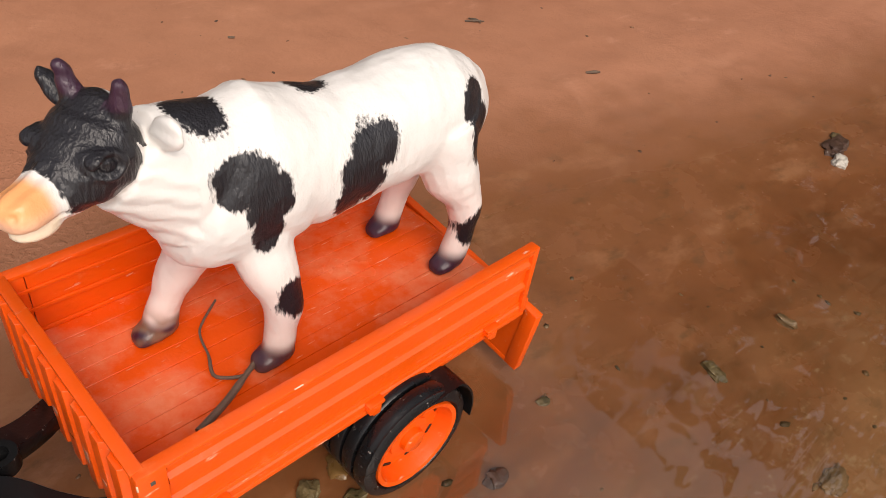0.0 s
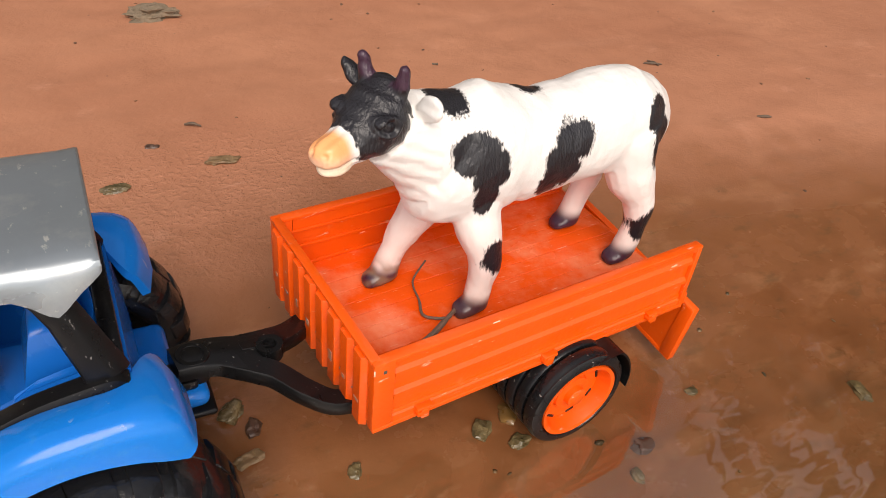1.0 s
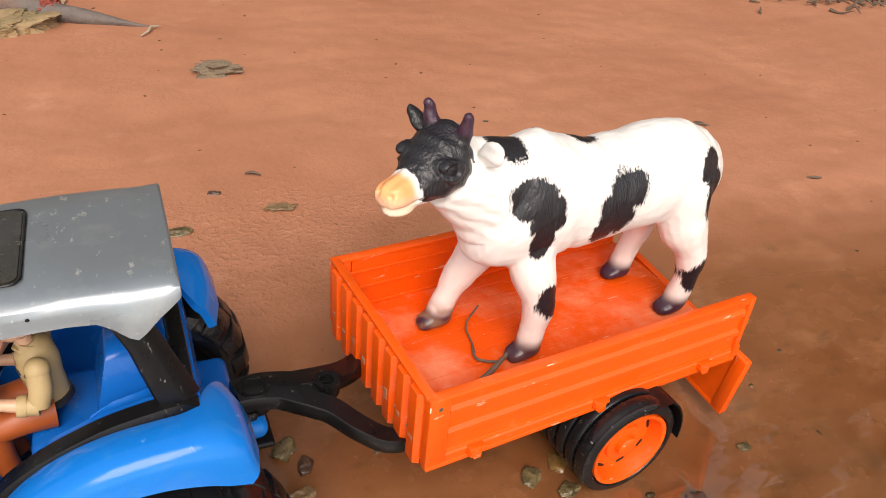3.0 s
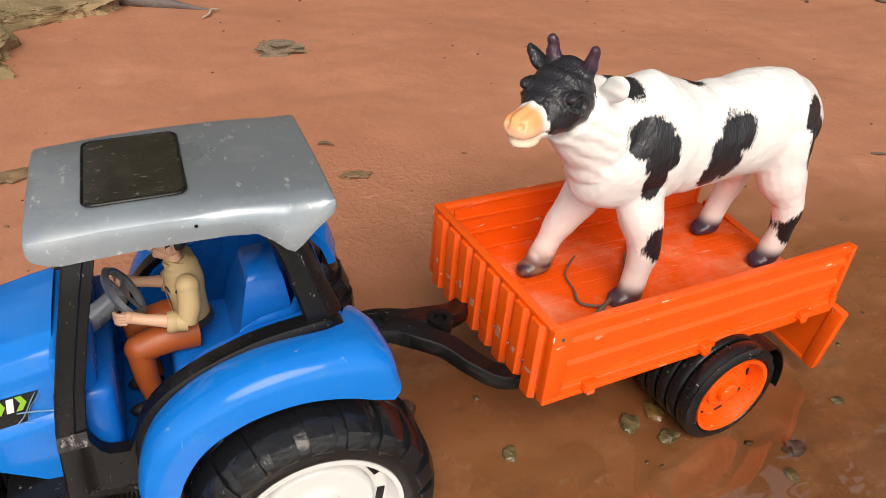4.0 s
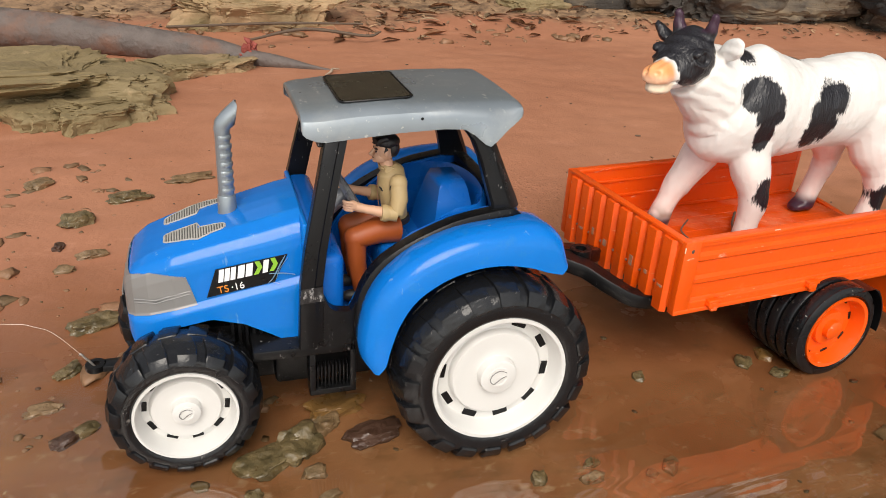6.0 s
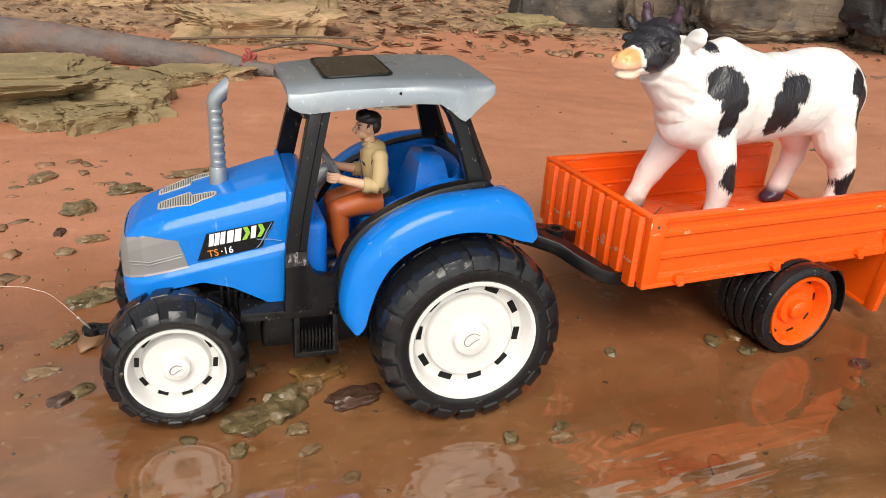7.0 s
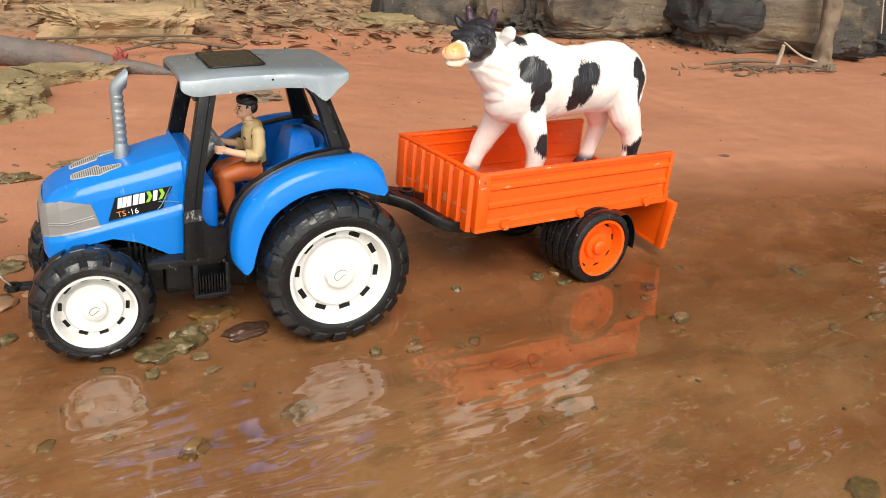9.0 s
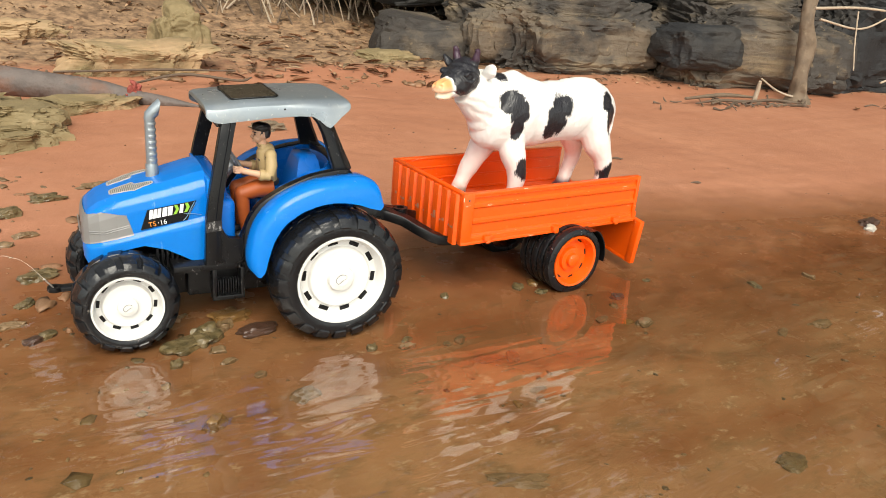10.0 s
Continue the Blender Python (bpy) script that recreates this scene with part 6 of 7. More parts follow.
TRAILER_STONES = [
    (-8.2, -4.4, (0.6, 0.35, 0.25), STONE, "small greenish stone in the thin water", 15),
    (-12.0, -4.5, (0.7, 0.45, 0.25), STONE, "low greenish stone behind the rear wheel", 58),
    (-2.6, -10.1, (1.5, 0.7, 0.25), CLOD, "lumpy red-brown clod in the thin water", 0),
    (13.8, -8.2, (0.5, 0.35, 0.2), STONE_PALE, "small pale stone in the thin water", 25),
    (-2.0, -16.7, (0.8, 0.5, 0.2), STONE_PALE, "flat tan pebble under the water", 5),
    (-2.8, -18.0, (0.5, 0.35, 0.2), STONE_PALE, "small tan pebble under the water", 50),
    (-5.1, -17.7, (0.5, 0.3, 0.2), STONE_YELLOW, "small ochre pebble under the water", 80),
    (-0.3, -10.7, (1.2, 0.6, 0.25), CLOD, "lumpy red-brown clod in the thin water", 66),
    (13.1, -8.5, (0.7, 0.5, 0.3), STONE_PALE, "pale stone in the thin water behind the trailer", 10),
    (15.4, -10.1, (0.6, 0.45, 0.3), STONE_YELLOW, "ochre stone in the thin water behind the trailer", 14),
    (16.9, -6.5, (0.6, 0.4, 0.25), STONE, "greenish stone in the thin water behind the trailer", 81),
    (47.9, -9.8, (0.9, 0.5, 0.35), STONE_PALE, "pale stone on the wet mud", 89),
    (30.4, -18.4, (1, 0.5, 0.25), STONE_PALE, "flat pale stone in the shallow water", 24),
    (36.5, -19.1, (1.3, 0.7, 0.35), STONE_PALE, "pale stone at the edge of the water", 2),
]
MUD_STONES = [
    (-38.6, 8.3, (0.9, 0.6, 0.35), STONE_BROWN, "small brown stone on the wet mud", 40),
    (-36.8, 21.5, (1.9, 1.1, 0.6), STONE, "low mossy stone on the mud", 20),
    (-33.1, 45.8, (2.1, 1.2, 0.7), STONE, "lichen-spotted stone on the mud", 10),
    (-37.9, 41.1, (1.7, 1.2, 0.8), STONE, "dark mossy rounded stone on the mud", 30),
    (-26.1, 50.5, (2.3, 1.1, 0.4), STONE_PALE, "flat pale stone on the mud", 15),
    (4.6, 40.5, (1.5, 0.7, 0.4), STONE_PALE, "flat tan stone half sunk in the mud", -10),
]
SMALL_STONES = [
    (-1.0, 45.2, (0.7, 0.3, 0.2), STONE_BROWN, "thin dark stone lying on the mud", -15),
    (-5.8, 39.4, (1.3, 0.6, 0.3), STONE, "flat greenish stone sunk in the mud", 0),
    (-9.6, 38.2, (0.9, 0.6, 0.4), STONE_PALE, "small tan stone in the mud", 20),
    (76.1, -1.8, (1.2, 0.8, 0.6), STONE_WHITE, "small white stone beside a clump of leaves", 20),
    (78.4, -0.2, (2.0, 1.1, 0.6), STONE_BROWN, "brown clod among dead leaf scraps", 10),
    (80.6, 0.6, (0.9, 0.6, 0.4), STONE, "small greenish stone on the wet mud", 50),
    (32.0, 30.9, (0.9, 0.5, 0.3), STONE_BROWN, "small brown stone in the mud", 30),
    (-10.8, -25.7, (2.1, 0.7, 0.35), STONE_PALE, "long pale pebble under the water", -25),
    (10.4, -33.3, (1.4, 1.0, 0.4), STONE, "greenish stone under the shallow water", 15),
    (-5.0, 10.5, (1.0, 0.7, 0.5), STONE, "dark mossy stone behind the tractor", 35),
    (-4.2, 8.6, (0.7, 0.5, 0.4), STONE_BROWN, "small dark stone behind the tractor", 70),
    (-5.3, 6.3, (1.0, 0.5, 0.3), STONE_PALE, "flat pale stone behind the tractor", 10),
    (0.3, 2.4, (0.6, 0.4, 0.3), STONE, "small greenish stone before the trailer", 60),
    (-8.8, -5.5, (0.8, 0.45, 0.3), STONE_PALE, "small pale stone in the thin water", 5),
    (-25.0, 3.6, (1.15, 0.95, 0.95), STONE, "rounded mossy stone beside the front wheel", 20),
    (-37.5, 9.0, (0.9, 0.6, 0.4), STONE, "small mossy stone on the wet mud", 30),
    (-40.0, 12.0, (1.2, 0.6, 0.3), STONE_PALE, "flat tan stone on the wet mud", 5),
    (-38.4, 15.8, (1.1, 0.6, 0.35), STONE, "low mossy stone on the wet mud", 45),
    (-38.9, 31.1, (0.9, 0.6, 0.4), STONE_PALE, "small tan stone on the mud", 0),
    (-36.6, 33.5, (1.3, 0.6, 0.4), STONE_PALE, "low tan stone on the mud", 15),
    (-41.7, 52.4, (1.6, 0.9, 0.6), STONE_PALE, "tan stone on the mud", 40),
    (-39.5, 36.0, (0.7, 0.5, 0.4), STONE_BROWN, "small brown stone on the mud", 80),
]
for x, y, r, mt, lb, tn in SMALL_STONES + TRACTOR_STONES + REAR_STONES + TRAILER_STONES + MUD_STONES:
    stone(x, y, r, mt, lb, tn)
bark = part("bark_piece", turned(lump((7.6, 76.0, ground_z(7.6, 76) + 0.5), (2.7, 1.15, 1.0), 3.0, 0.75, 5, strata=0.10), (7.6, 76, 1), -8), BARK, smooth=20)
tagged(bark, "ragged brown piece of bark lying on the mud", "bark")

def crag(c, r, seed, sub=5, box_k=0.5, rough=0.16, ledges=0.06, lean=0.0):
    """A blocky, bedded rock."""
    bm = bmesh.new()
    bmesh.ops.create_icosphere(bm, subdivisions=sub, radius=1)
    o = Vector((seed * 7.13, seed * 3.31, seed * 1.7))
    for v in bm.verts:
        p = v.co.copy()
        q = Vector([math.copysign(abs(a) ** box_k, a) for a in p])
        q *= 1.0 / max(1.0, q.length / 1.35)
        P = Vector((p.x * r[0], p.y * r[1], p.z * r[2])) * (7.0 / r[2] if r[2] < 7 else 1.0)
        k = 1 + rough * noise.noise(p * 1.1 + o) + 0.9 * rough * noise.noise(P * 0.11 + o) + 0.45 * rough * (0.35 - abs(noise.noise(P * 0.24 + o))) + 0.22 * rough * noise.noise(P * 0.55 + o) + 0.12 * rough * noise.noise(P * 1.2 + o)
        q *= k
        bed = q.z * r[2] * 0.28 + 0.9 * noise.noise(p * 0.7 + o)
        fr = bed - math.floor(bed)
        q.xy *= 1 + ledges * (min(1.0, fr * 4) - 0.6) + 0.5 * ledges * noise.noise(Vector((math.floor(bed) * 3.1, p.x * 2, p.y * 2)))
        q.x += lean * q.z
        v.co = Vector((c[0] + q.x * r[0], c[1] + q.y * r[1], c[2] + q.z * r[2]))
    return bm


def rock_material(name, base, second, stain, bed=26.0, relief=1.2):
    """Bedded rock: long stripes along the beds, stains and dark weathered film in patches."""
    m = mat(name, base, 0.75, var=0.35, scale=14, bump=0.006, bscale=45)
    n, l = m.node_tree.nodes, m.node_tree.links
    b = n["Principled BSDF"]
    src = b.inputs["Base Color"].links[0].from_socket
    tc = n["Texture Coordinate"]

    def tex(scale, stretch, detail=7):
        mp = n.new("ShaderNodeMapping")
        mp.inputs["Scale"].default_value = stretch
        l.new(tc.outputs["Object"], mp.inputs[0])
        t = n.new("ShaderNodeTexNoise")
        t.inputs["Scale"].default_value = scale
        t.inputs["Detail"].default_value = detail
        t.inputs["Roughness"].default_value = 0.62
        l.new(mp.outputs[0], t.inputs["Vector"])
        return t.outputs[0]

    def over(out, v, a, c, col, top=1.0):
        r = n.new("ShaderNodeMapRange")
        r.inputs[1].default_value, r.inputs[2].default_value, r.inputs[4].default_value = a, c, top
        l.new(v, r.inputs[0])
        mx = n.new("ShaderNodeMix")
        mx.data_type = "RGBA"
        l.new(r.outputs[0], mx.inputs[0])
        l.new(out, mx.inputs[6])
        mx.inputs[7].default_value = col + (1,)
        return mx.outputs[2]

    beds = tex(6.0, (0.5, 0.5, bed / 6))
    out = over(src, beds, 0.52, 0.72, second, 0.6)
    out = over(out, tex(3.2, (1, 1, 1.4)), 0.43, 0.53, stain, 0.94)
    out = over(out, tex(40.0, (1, 1, 1)), 0.62, 0.75, second, 0.6)
    l.new(out, b.inputs["Base Color"])
    nb = tex(14.0, (0.6, 0.6, 3.0))
    bp = [x for x in n if x.bl_idname == "ShaderNodeBump"][0]
    old = bp.inputs["Height"].links[0].from_socket
    ad = n.new("ShaderNodeMath")
    ad.operation = "MULTIPLY_ADD"
    l.new(nb, ad.inputs[0])
    ad.inputs[1].default_value = relief
    l.new(old, ad.inputs[2])
    l.new(ad.outputs[0], bp.inputs["Height"])
    return m


CRAG = rock_material("bedded_brown_rock", (0.112, 0.085, 0.058), (0.34, 0.245, 0.135), (0.030, 0.025, 0.021))
# the deep shade of hollow and overhang is put into this rock's colour
CRAG_DARK = rock_material("shade_blackened_rock", (0.022, 0.019, 0.016), (0.05, 0.04, 0.028), (0.010, 0.010, 0.011))
BANK_SLAB = rock_material("mossy_sandstone", (0.38, 0.25, 0.135), (0.47, 0.335, 0.19), (0.20, 0.15, 0.07), 9.0, 0.5)

# boulders at the back
for i, (x, y, z, r, mt, tn, lb) in enumerate((
    (127, 139, 12.5, (31, 19, 13.5), CRAG, -13, "large grey-brown bedded boulder with tan patches"),
    (184, 112, 13.0, (29, 19, 15), CRAG, -24, "large grey boulder with a rounded end"),
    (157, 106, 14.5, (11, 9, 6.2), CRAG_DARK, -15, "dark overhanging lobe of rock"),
    (239, 104, 16, (30, 22, 20), CRAG_DARK, -20, "boulder coloured black for its shade beside a dark hollow"),
    (86, 153, 8, (15, 11, 8.5), CRAG, -10, "low bedded rock at the foot of the bank"),
    (70, 146, 4, (9, 6, 3.0), BANK_SLAB, 5, "flat tan rock half buried in mud"),
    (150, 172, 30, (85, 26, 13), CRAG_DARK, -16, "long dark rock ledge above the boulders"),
    (196, 128, 31, (30, 16, 7), CRAG, -22, "grey rock layer lying over a boulder"),
)):
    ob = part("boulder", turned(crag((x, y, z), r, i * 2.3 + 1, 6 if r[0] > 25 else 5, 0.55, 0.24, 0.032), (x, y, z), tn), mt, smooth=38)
    tagged(ob, lb, "boulder", "boulders along the bank")
for i, (x, y, r, tn, lb) in enumerate((
    (-46, 88, (16, 12, 3.6), 6, "low layered tan rock slab on the mud"),
    (-36, 78, (8, 6, 2.0), 20, "small tan slab with a dark crack"),
    (-20, 99, (10, 3.6, 1.6), 14, "flat mossy rock slab beside the fallen stem"),
    (-3, 136, (17, 7, 4.2), 4, "flat mossy ledge of sandstone"),
    (13, 160, (6.5, 6, 8.0), 0, "upright tan stone on the bank"),
    (-30, 172, (14, 8, 2.5), 10, "low tan rock among dead leaves"),
)):
    zz = ground_z(x, y) + r[2] * 0.35
    ob = part("rock_slab", turned(crag((x, y, zz), r, i * 1.7 + 4, 6, 0.55, 0.40, 0.03), (x, y, zz), tn), BANK_SLAB, smooth=38)
    tagged(ob, lb, "rock slab", "rock slabs on the bank")

rng_tape = random.Random(31)
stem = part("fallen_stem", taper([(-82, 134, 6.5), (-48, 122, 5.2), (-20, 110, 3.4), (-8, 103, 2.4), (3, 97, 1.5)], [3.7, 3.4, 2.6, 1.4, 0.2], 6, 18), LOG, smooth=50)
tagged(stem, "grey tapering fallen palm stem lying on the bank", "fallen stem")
for k in range(9):
    x, y, z = -10 + 0.9 * rng_tape.uniform(-1, 1), 104.4 + 0.6 * rng_tape.uniform(-1, 1), 2.9 + 1.6 * rng_tape.uniform(-0.6, 1)
    knot = lump((x, y, z), (rng_tape.uniform(0.5, 1.0), rng_tape.uniform(0.4, 0.8), rng_tape.uniform(0.5, 1.2)), k * 1.9, 1.1, 3)
    part("rag", turned(knot, (x, y, z), 40 * k), RED, stem, "faded red rag knotted round the stem", smooth=25)

# string from the tractor's front hitch
st = part("string", tube(smooth_path([(-24.0, 0, 4.7), (-24.9, 0, 5.95), (-25.6, 0, 6.7), (-26.3, 0, 7.05), (-27.3, 0.2, 7.25), (-30, 0.8, 6.9), (-36, 2, 4.2), (-42, 3, 0.7)], 6), 0.014, 6), THREAD)
st.matrix_world = TRACTOR_POSE
tagged(st, "thin pale string tied to the tractor's front hitch", "string")
wh = part("wire_hook", taper([(-23.35, 0, 3.75), (-23.55, 0, 4.1), (-23.85, 0, 4.5), (-24.05, 0, 4.8), (-24.15, 0.1, 4.65)], [0.06, 0.08, 0.08, 0.06], 4, 8), STEEL)
wh.matrix_world = TRACTOR_POSE
tagged(wh, "small pale wire hook through the hitch eye", "wire hook")

# root standing before the boulders, with dry branches
rng = random.Random(7)
ROOT = mat("brown_root_bark", (0.145, 0.102, 0.066), 0.8, var=0.5, scale=40, dirt=(0.36, 0.28, 0.18), dirt_amount=0.3, dirt_scale=25, bump=0.004, bscale=60)
rt = taper([(177, 80, 1.0), (176.8, 80.3, 5), (176.5, 80.5, 10), (178.5, 82, 18), (177, 83, 26), (181, 86, 36), (186, 92, 60)], [4.2, 2.6, 2.1, 2.7, 1.9, 2.2, 1.5], 12, 28)
for v in rt.verts:
    k = 0.9 * noise.noise(v.co * 0.22) + 0.5 * noise.noise(Vector((v.co.x * 0.8, v.co.y * 0.8, v.co.z * 0.25)))
    v.co += Vector((k, 0.7 * k, 0.0))
root = part("hanging_root", rt, ROOT, smooth=50)
tagged(root, "grey-brown root hanging before the boulders", "root")
ROCK_TWIGS = [
    ([(131, 80, 2.4), (142, 81, 2.8), (152, 79, 2.6), (163, 78, 2.9), (174, 75, 2.0)], [0.2, 0.45, 0.4, 0.5, 0.2], TWIG, "dark dead branch lying along the rock"),
    ([(130, 83, 3.2), (148, 85, 3.4), (160, 82, 3.0)], [0.4, 0.65, 0.3], ROOT, "brown dead branch lying along the rock"),
    ([(159, 82, 2.2), (159, 81.5, 5.5), (158.5, 81, 8.0)], [0.75, 0.65, 0.5], PALE_TWIG, "short pale stump standing in the mud"),
    ([(163, 84, 8.2), (170, 82, 4.5), (176, 79, 3.0)], [0.25, 0.35, 0.3], PALE_TWIG, "thin dry branch leaning on the root"),
    ([(178, 82, 29), (200, 80, 30), (222, 76, 29)], [0.45, 0.4, 0.25], PALE_TWIG, "pale bare branch across the rock"),
]
BANK_TWIGS = [
    ([(182, 82, 26), (198, 78, 24), (212, 76, 29), (225, 74, 31)], [0.35, 0.32, 0.25, 0.2], PALE_TWIG, "forked pale branch across the rock"),
    ([(196, 79, 29), (195, 77, 20), (193, 74, 12)], [0.25, 0.22, 0.2], PALE_TWIG, "hanging pale twig before the dark hollow"),
    ([(210, 74, 8), (222, 72, 12), (236, 70, 16)], [0.35, 0.35, 0.3], PALE_TWIG, "pale twig sticking out of the mud"),
    ([(-22, 128, 4.0), (0, 128, 4.4), (18, 127, 4.2)], [0.25, 0.3, 0.2], TWIG, "long thin twig lying on the bank"),
    ([(-8, 118, 3.0), (4, 121, 4.4), (16, 119, 3.2), (20, 121, 3.6)], [0.25, 0.35, 0.3, 0.2], TWIG, "crooked twig lying on the mud"),
]
MUD_TWIGS = [
    ([(3.2, 48.3, 1.0), (3.9, 47.8, 1.25), (4.6, 47.2, 1.1)], [0.12, 0.17, 0.08], TWIG, "short dark twig lying on the mud"),
    ([(0.6, 93.0, 1.7), (1.9, 94.1, 2.0), (2.6, 95.6, 2.1), (4.0, 96.2, 1.9)], [0.12, 0.2, 0.2, 0.1], PALE_TWIG, "bent pale twig lying on the mud"),
    ([(63.0, 42.4, 1.0), (63.8, 41.6, 1.2), (65.0, 41.0, 1.1)], [0.12, 0.16, 0.08], TWIG, "short brown twig lying on the mud"),
    ([(64.0, 42.8, 1.0), (64.3, 41.7, 1.2), (64.2, 40.8, 1.1)], [0.09, 0.12, 0.07], TWIG, "thin brown twig crossing another"),
    ([(66.4, 25.6, 0.7), (67.2, 24.9, 0.9), (68.1, 24.8, 0.7)], [0.14, 0.2, 0.1], TWIG, "broken brown twig on the wet mud"),
    ([(35.4, 51.9, 1.1), (35.9, 51.4, 1.2)], [0.14, 0.12], TWIG, "tiny dark twig end on the mud"),
]
for pts, rad, mt, lb in ROCK_TWIGS + BANK_TWIGS + MUD_TWIGS:
    tagged(part("twig", taper(pts, rad, 6, 8), mt, smooth=50), lb, "twig", "twigs on the bank")


# broken twigs washed up at the boulders' foot
for k in range(44):
    x = rng.gauss(158, 17)
    y = 79 - 0.10 * (x - 150) + rng.uniform(-5, 5)
    a, ln = rng.uniform(-1.5, 1.5), rng.uniform(1.5, 6)
    z = ground_z(x, y) + rng.uniform(0.0, 1.0)
    pts = [(x, y, z), (x + 0.5 * ln * math.cos(a), y + 0.5 * ln * math.sin(a), z + rng.uniform(-0.2, 1.2)), (x + ln * math.cos(a), y + ln * math.sin(a), z + rng.uniform(-0.4, 1.0))]
    dark = rng.random() < 0.7
    tagged(part("twig", taper(pts, [rng.uniform(0.12, 0.45), 0.22, 0.1], 4, 7), TWIG if dark else ROOT, smooth=50), "dark broken twig in the drift along the rock" if dark else "brown broken branch in the drift along the rock", "twig", "twigs on the bank")


# roots and stems hanging along the bank's foot
for k in range(130):
    x = rng.uniform(22, 118)
    y = 200 - 0.28 * (x - 20) + rng.uniform(-6, 14)
    z0 = ground_z(x, y)
    h = rng.uniform(14, 34)
    dx = rng.uniform(-22, 22)
    pts = [(x, y, z0 - 1), (x + dx * 0.3 + rng.uniform(-2, 2), y + 1, z0 + h * 0.35), (x + dx * 0.6 + rng.uniform(-3, 3), y + 4, z0 + h * 0.7), (x + dx, y + 14, z0 + h + 8)]
    mt = PALE_TWIG if rng.random() < 0.35 else (ROOT if rng.random() < 0.5 else TWIG)
    tagged(part("bank_root", taper(pts, [rng.uniform(0.12, 0.42), 0.22, 0.18, 0.12], 4, 7), mt, smooth=50), "pale thin root hanging down the bank" if mt is PALE_TWIG else "dark thin root hanging down the bank", "root", "roots hanging along the bank")


# dead leaves
def leaf_mesh(seed, length=4.2, width=1.5):
    r = random.Random(seed)
    bm = bmesh.new()
    n = 8
    curl, twist, bow = r.uniform(0.4, 1.5), r.uniform(-0.5, 0.5), r.uniform(-0.3, 0.9)
    rows = []
    for i in range(n + 1):
        t = i / n
        w = width * math.sin(math.pi * min(0.98, max(0.03, t))) ** 0.8 * (1 + 0.15 * r.uniform(-1, 1))
        row = []
        for j in range(-2, 3):
            u = j / 2
            row.append(bm.verts.new((length * (t - 0.5), w * 0.5 * u + 0.3 * twist * math.sin(3 * t), 0.25 + curl * 0.55 * abs(u) ** 1.6 * w * 0.5 + bow * math.sin(math.pi * t) * 0.5)))
        rows.append(row)
    for a, b in zip(rows, rows[1:]):
        for j in range(4):
            bm.faces.new((a[j], a[j + 1], b[j + 1], b[j]))
    bmesh.ops.solidify(bm, geom=list(bm.faces), thickness=0.05)
    return bm


LEAVES = []
for k in range(8):
    ob = part("leaf_pattern", leaf_mesh(k, 4.6 + 0.3 * k, 1.3 + 0.12 * (k % 4)), (LEAF, LEAF_PALE, LEAF)[k % 3], smooth=60)
    LEAVES.append(ob.data)
    bpy.data.objects.remove(ob)
SPOTS = [(36, 131, 0), (30, 121, 10), (52, 133, -5), (22, 120, 30), (64, 134, 12), (33, 143, 60), (44, 146, 20), (190, 68, 30), (204, 66, -20), (26, 152, 40), (38, 160, 10), (-30, 118, 30), (-8, 112, 80), (48, 170, 5), (60, 176, 40)]
for k in range(150):
    if k < len(SPOTS):
        x, y, a = SPOTS[k]
    else:
        x, y, a = (rng.uniform(-70, 110), rng.uniform(126, 205), rng.uniform(0, 360)) if k % 3 else (rng.uniform(10, 80), rng.uniform(120, 152), rng.uniform(0, 360))
        y -= 0.22 * max(0, x - 40)
    me = LEAVES[k % 8]
    ob = new("dead_leaf", me)
    sc = rng.uniform(0.75, 1.35) if k < len(SPOTS) else rng.uniform(0.5, 1.2)
    ob.matrix_world = Matrix.LocRotScale(Vector((x, y, ground_z(x, y) + 0.1)) * C, Euler((rng.uniform(-0.25, 0.25), rng.uniform(-0.2, 0.2), radians(a))), (sc, sc, sc))
    pale = me.materials[0] is LEAF_PALE
    tagged(ob, "curled pale tan dead leaf on the mud" if pale else "curled red-brown dead leaf on the mud", "leaf", "dead leaves on the bank")


def scatter(name, count, area, size, material, label, category, seed, keep=None, flat=0.5, sink=0.35):
    """Many small lumps in one sheet of stuff."""
    r = random.Random(seed)
    verts, faces = [], []
    base = bmesh.new()
    bmesh.ops.create_icosphere(base, subdivisions=2 if size[1] > 0.5 else 1, radius=1)
    bv = [v.co.copy() for v in base.verts]
    bf = [[v.index for v in f.verts] for f in base.faces]
    base.free()
    made = 0
    while made < count:
        x, y = r.uniform(area[0], area[1]), r.uniform(area[2], area[3])
        if keep and r.random() > keep(x, y):
            continue
        made += 1
        s = size[0] + (size[1] - size[0]) * r.random() ** 3
        sx, sy, sz = s * r.uniform(0.8, 1.6), s * r.uniform(0.6, 1.0), s * flat * r.uniform(0.6, 1.2)
        a = r.uniform(0, 6.3)
        z = ground_z(x, y) + sz * (1 - 2 * sink)
        o = len(verts)
        for p in bv:
            k = 1 + 0.75 * noise.noise(p * 1.5 + Vector((made * 3.1, 0, 0)))
            px, py = p.x * sx * k, p.y * sy * k
            verts.append(((x + px * math.cos(a) - py * math.sin(a)) * C, (y + px * math.sin(a) + py * math.cos(a)) * C, (z + p.z * sz * k) * C))
        faces += [[o + i for i in f] for f in bf]
    me = bpy.data.meshes.new(name)
    me.from_pydata(verts, [], faces)
    me.polygons.foreach_set("use_smooth", [True] * len(faces))
    me.materials.append(material)
    return tagged(new(name, me), label, category, kind="stuff")


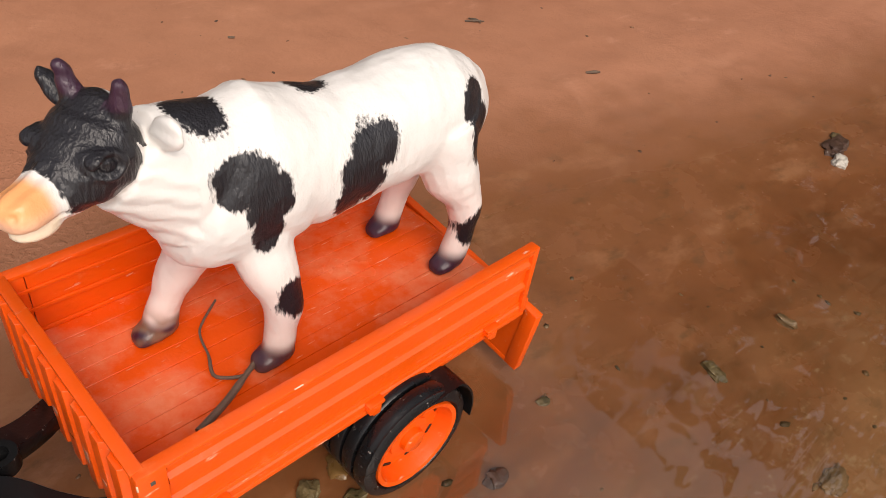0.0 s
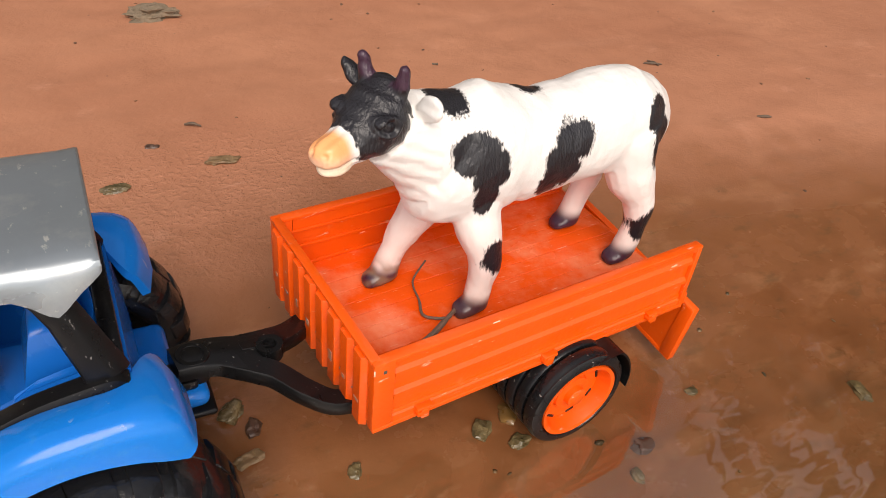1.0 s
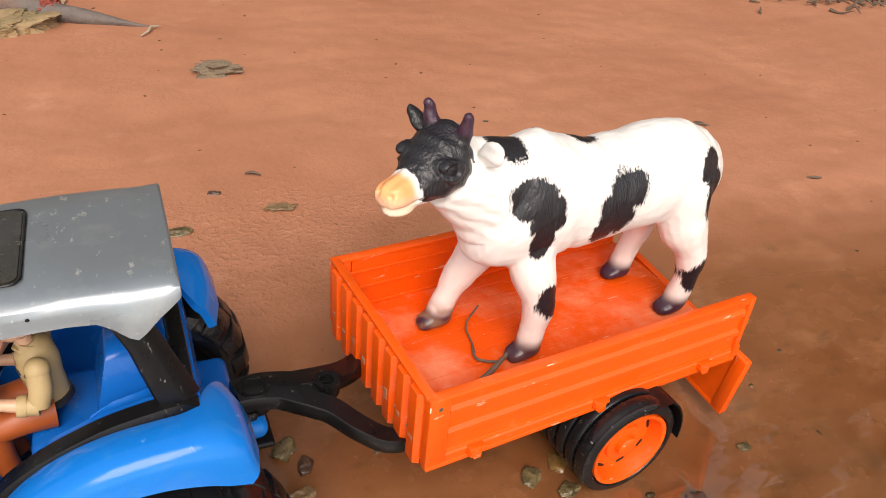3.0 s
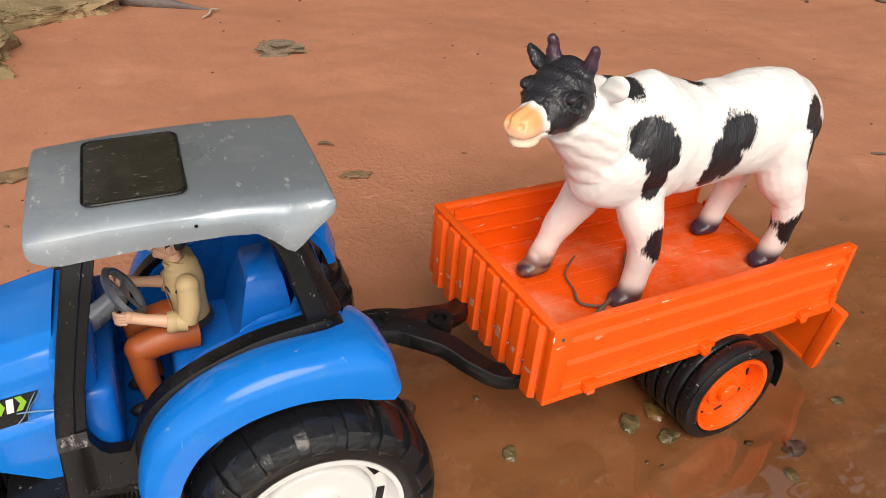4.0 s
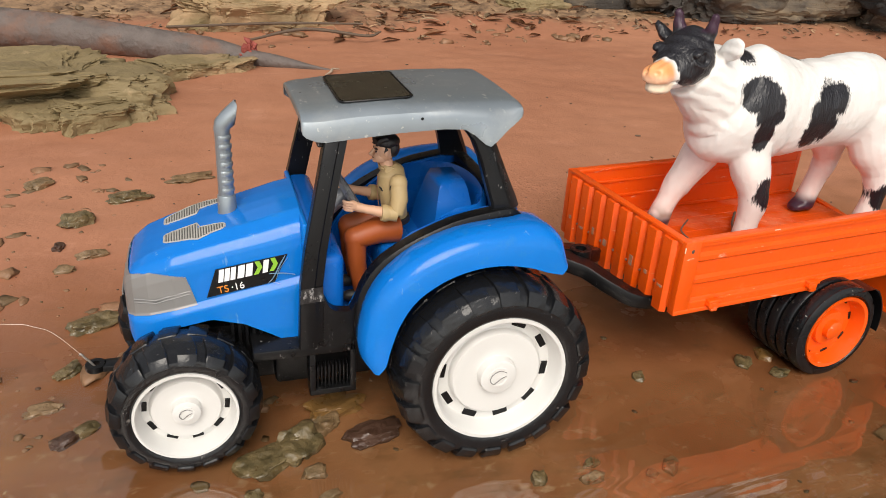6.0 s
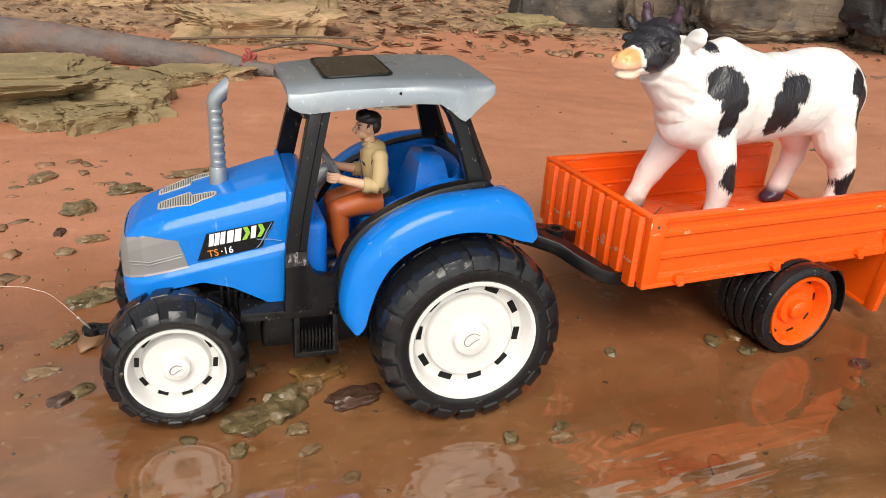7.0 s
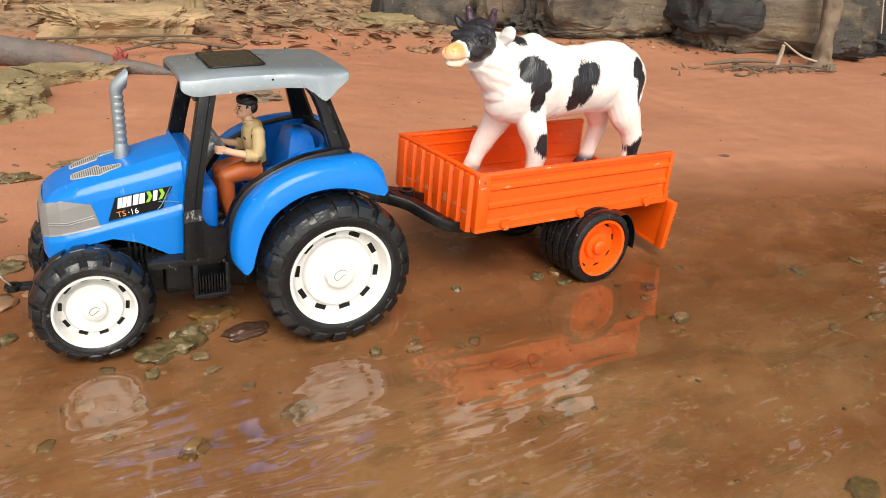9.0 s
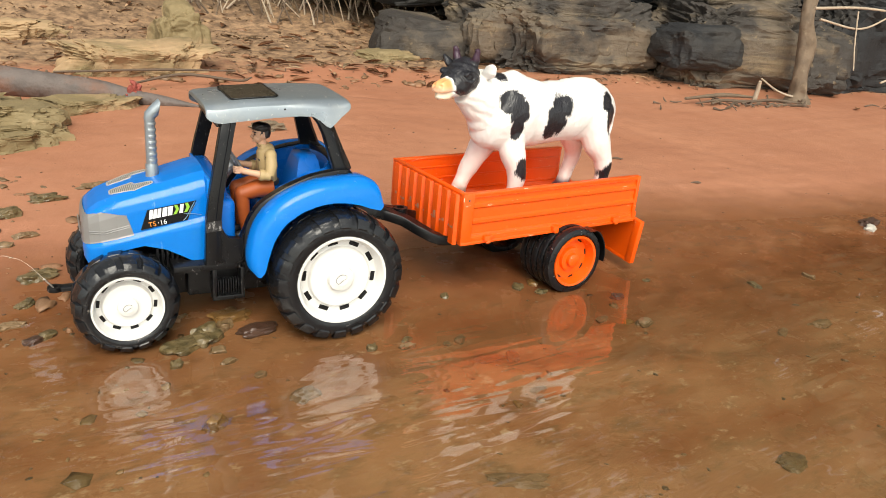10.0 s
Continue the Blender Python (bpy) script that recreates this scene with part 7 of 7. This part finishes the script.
def gravel_material(name, a, b, rough=0.5):
    m = mat(name, a, rough, var=0.3, scale=150, bump=0.0008, bscale=300)
    n, l = m.node_tree.nodes, m.node_tree.links
    g = n.new("ShaderNodeNewGeometry")
    mx = n.new("ShaderNodeMix")
    mx.data_type = "RGBA"
    bs = n["Principled BSDF"]
    l.new(bs.inputs["Base Color"].links[0].from_socket, mx.inputs[6])
    mx.inputs[7].default_value = b + (1,)
    l.new(g.outputs["Random Per Island"], mx.inputs[0])
    l.new(mx.outputs[2], bs.inputs["Base Color"])
    return m


GRAVEL = gravel_material("mixed_pebbles", (0.29, 0.145, 0.075), (0.13, 0.085, 0.042))
SPECK = gravel_material("dark_specks", (0.05, 0.03, 0.02), (0.20, 0.10, 0.05), 0.7)
scatter("pebbles", 190, (-75, -24, 8, 62), (0.12, 0.95), GRAVEL, "scattered small brown pebbles on the mud", "pebbles", 3, lambda x, y: max(0.05, 1 - abs(x + 42) / 24) * (0.4 + 0.6 * (noise.noise(Vector((x * 0.06, y * 0.06, 2))) > 0)), 0.4, 0.48)
scatter("shallow_pebbles", 120, (-62, 45, -44, 6), (0.12, 1.1), gravel_material("pale_bed_pebbles", (0.36, 0.24, 0.12), (0.12, 0.085, 0.035), 0.4), "small pebbles and grit under the shallow water", "pebbles", 4, lambda x, y: (0.15 + 0.85 * (noise.noise(Vector((x * 0.09, y * 0.12, 4))) > 0.12)) * (1.0 if x < -30 else 0.0), 0.3, 0.45)
scatter("bed_fragments", 380, (-60, 60, -50, 10), (0.06, 0.34), gravel_material("dark_bed_fragments", (0.045, 0.036, 0.02), (0.20, 0.12, 0.055), 0.4), "dark leaf and stone fragments on the stream bed", "fragments", 14, lambda x, y: 0.25 + 0.75 * (noise.noise(Vector((x * 0.08, y * 0.1, 6))) > 0.1), 0.25, 0.4)
scatter("debris", 520, (-60, 150, 6, 125), (0.04, 0.26), SPECK, "tiny dark specks and crumbs on the mud", "debris", 5, None, 0.5)
scatter("bank_gravel", 420, (-80, 90, 112, 200), (0.2, 1.5), GRAVEL, "small stones and crumbs on the bank", "gravel", 6, lambda x, y: 0.25 + 0.75 * (noise.noise(Vector((x * 0.04, y * 0.05, 8))) > 0))


def litter_sheet(count, seed):
    """Small dead leaves and scraps past counting."""
    r = random.Random(seed)
    verts, faces = [], []
    for k in range(count):
        x = r.uniform(-90, 240)
        y = r.uniform(128, 260) - 0.25 * max(0, x - 40)
        z = ground_z(x, y) + 0.25
        a, ln, w = r.uniform(0, 6.3), r.uniform(0.6, 2.7), r.uniform(0.25, 0.9)
        t1, t2 = r.uniform(-0.5, 0.5), r.uniform(-0.5, 0.5)
        o = len(verts)
        for u, v in ((-1, 0), (-0.3, -1), (0.5, -0.8), (1, 0), (0.5, 0.8), (-0.3, 1)):
            px, py = u * ln * 0.5, v * w * 0.5
            verts.append(((x + px * math.cos(a) - py * math.sin(a)) * C, (y + px * math.sin(a) + py * math.cos(a)) * C, (z + t1 * px + t2 * py + 0.3 * abs(v) * w) * C))
        faces.append((o, o + 1, o + 2, o + 3))
        faces.append((o, o + 3, o + 4, o + 5))
    me = bpy.data.meshes.new("leaf_litter")
    me.from_pydata(verts, [], faces)
    me.materials.append(gravel_material("scraps_of_leaves", (0.40, 0.25, 0.14), (0.06, 0.035, 0.02), 0.7))
    return tagged(new("leaf_litter", me), "brown litter of dead leaves on the bank", "leaf litter", kind="stuff")


litter_sheet(4200, 9)


def woodland(count, seed):
    """An unseen leafy thicket, added above and beside the bank to block sky from the water's reflections."""
    r = random.Random(seed)
    verts, faces = [], []
    for k in range(count):
        if k % 3:
            x, y = r.uniform(-60, 1100), r.uniform(420, 760)
        else:
            x, y = r.uniform(560, 900), r.uniform(-420, 420)
        z = 60 + 600 * r.random()
        a, b, sz = r.uniform(0, 6.3), r.uniform(-0.9, 0.9), r.uniform(10, 34)
        o = len(verts)
        for u, v in ((-1, 0), (-0.2, -0.5), (0.6, -0.4), (1, 0), (0.6, 0.4), (-0.2, 0.5)):
            px, py = u * sz, v * sz
            verts.append(((x + px * math.cos(a) - py * math.sin(a) * math.sin(b)) * C, (y + px * math.sin(a) + py * math.cos(a) * math.sin(b)) * C, (z + py * math.cos(b) - 0.25 * px) * C))
        faces.append((o, o + 1, o + 2, o + 3))
        faces.append((o, o + 3, o + 4, o + 5))
    me = bpy.data.meshes.new("woodland")
    me.from_pydata(verts, [], faces)
    me.materials.append(gravel_material("mixed_foliage", (0.055, 0.065, 0.022), (0.12, 0.085, 0.04), 0.6))
    return tagged(new("woodland", me), "unseen brown-green thicket added to keep sky out of reflections", "woodland", kind="stuff")


woodland(11000, 12)
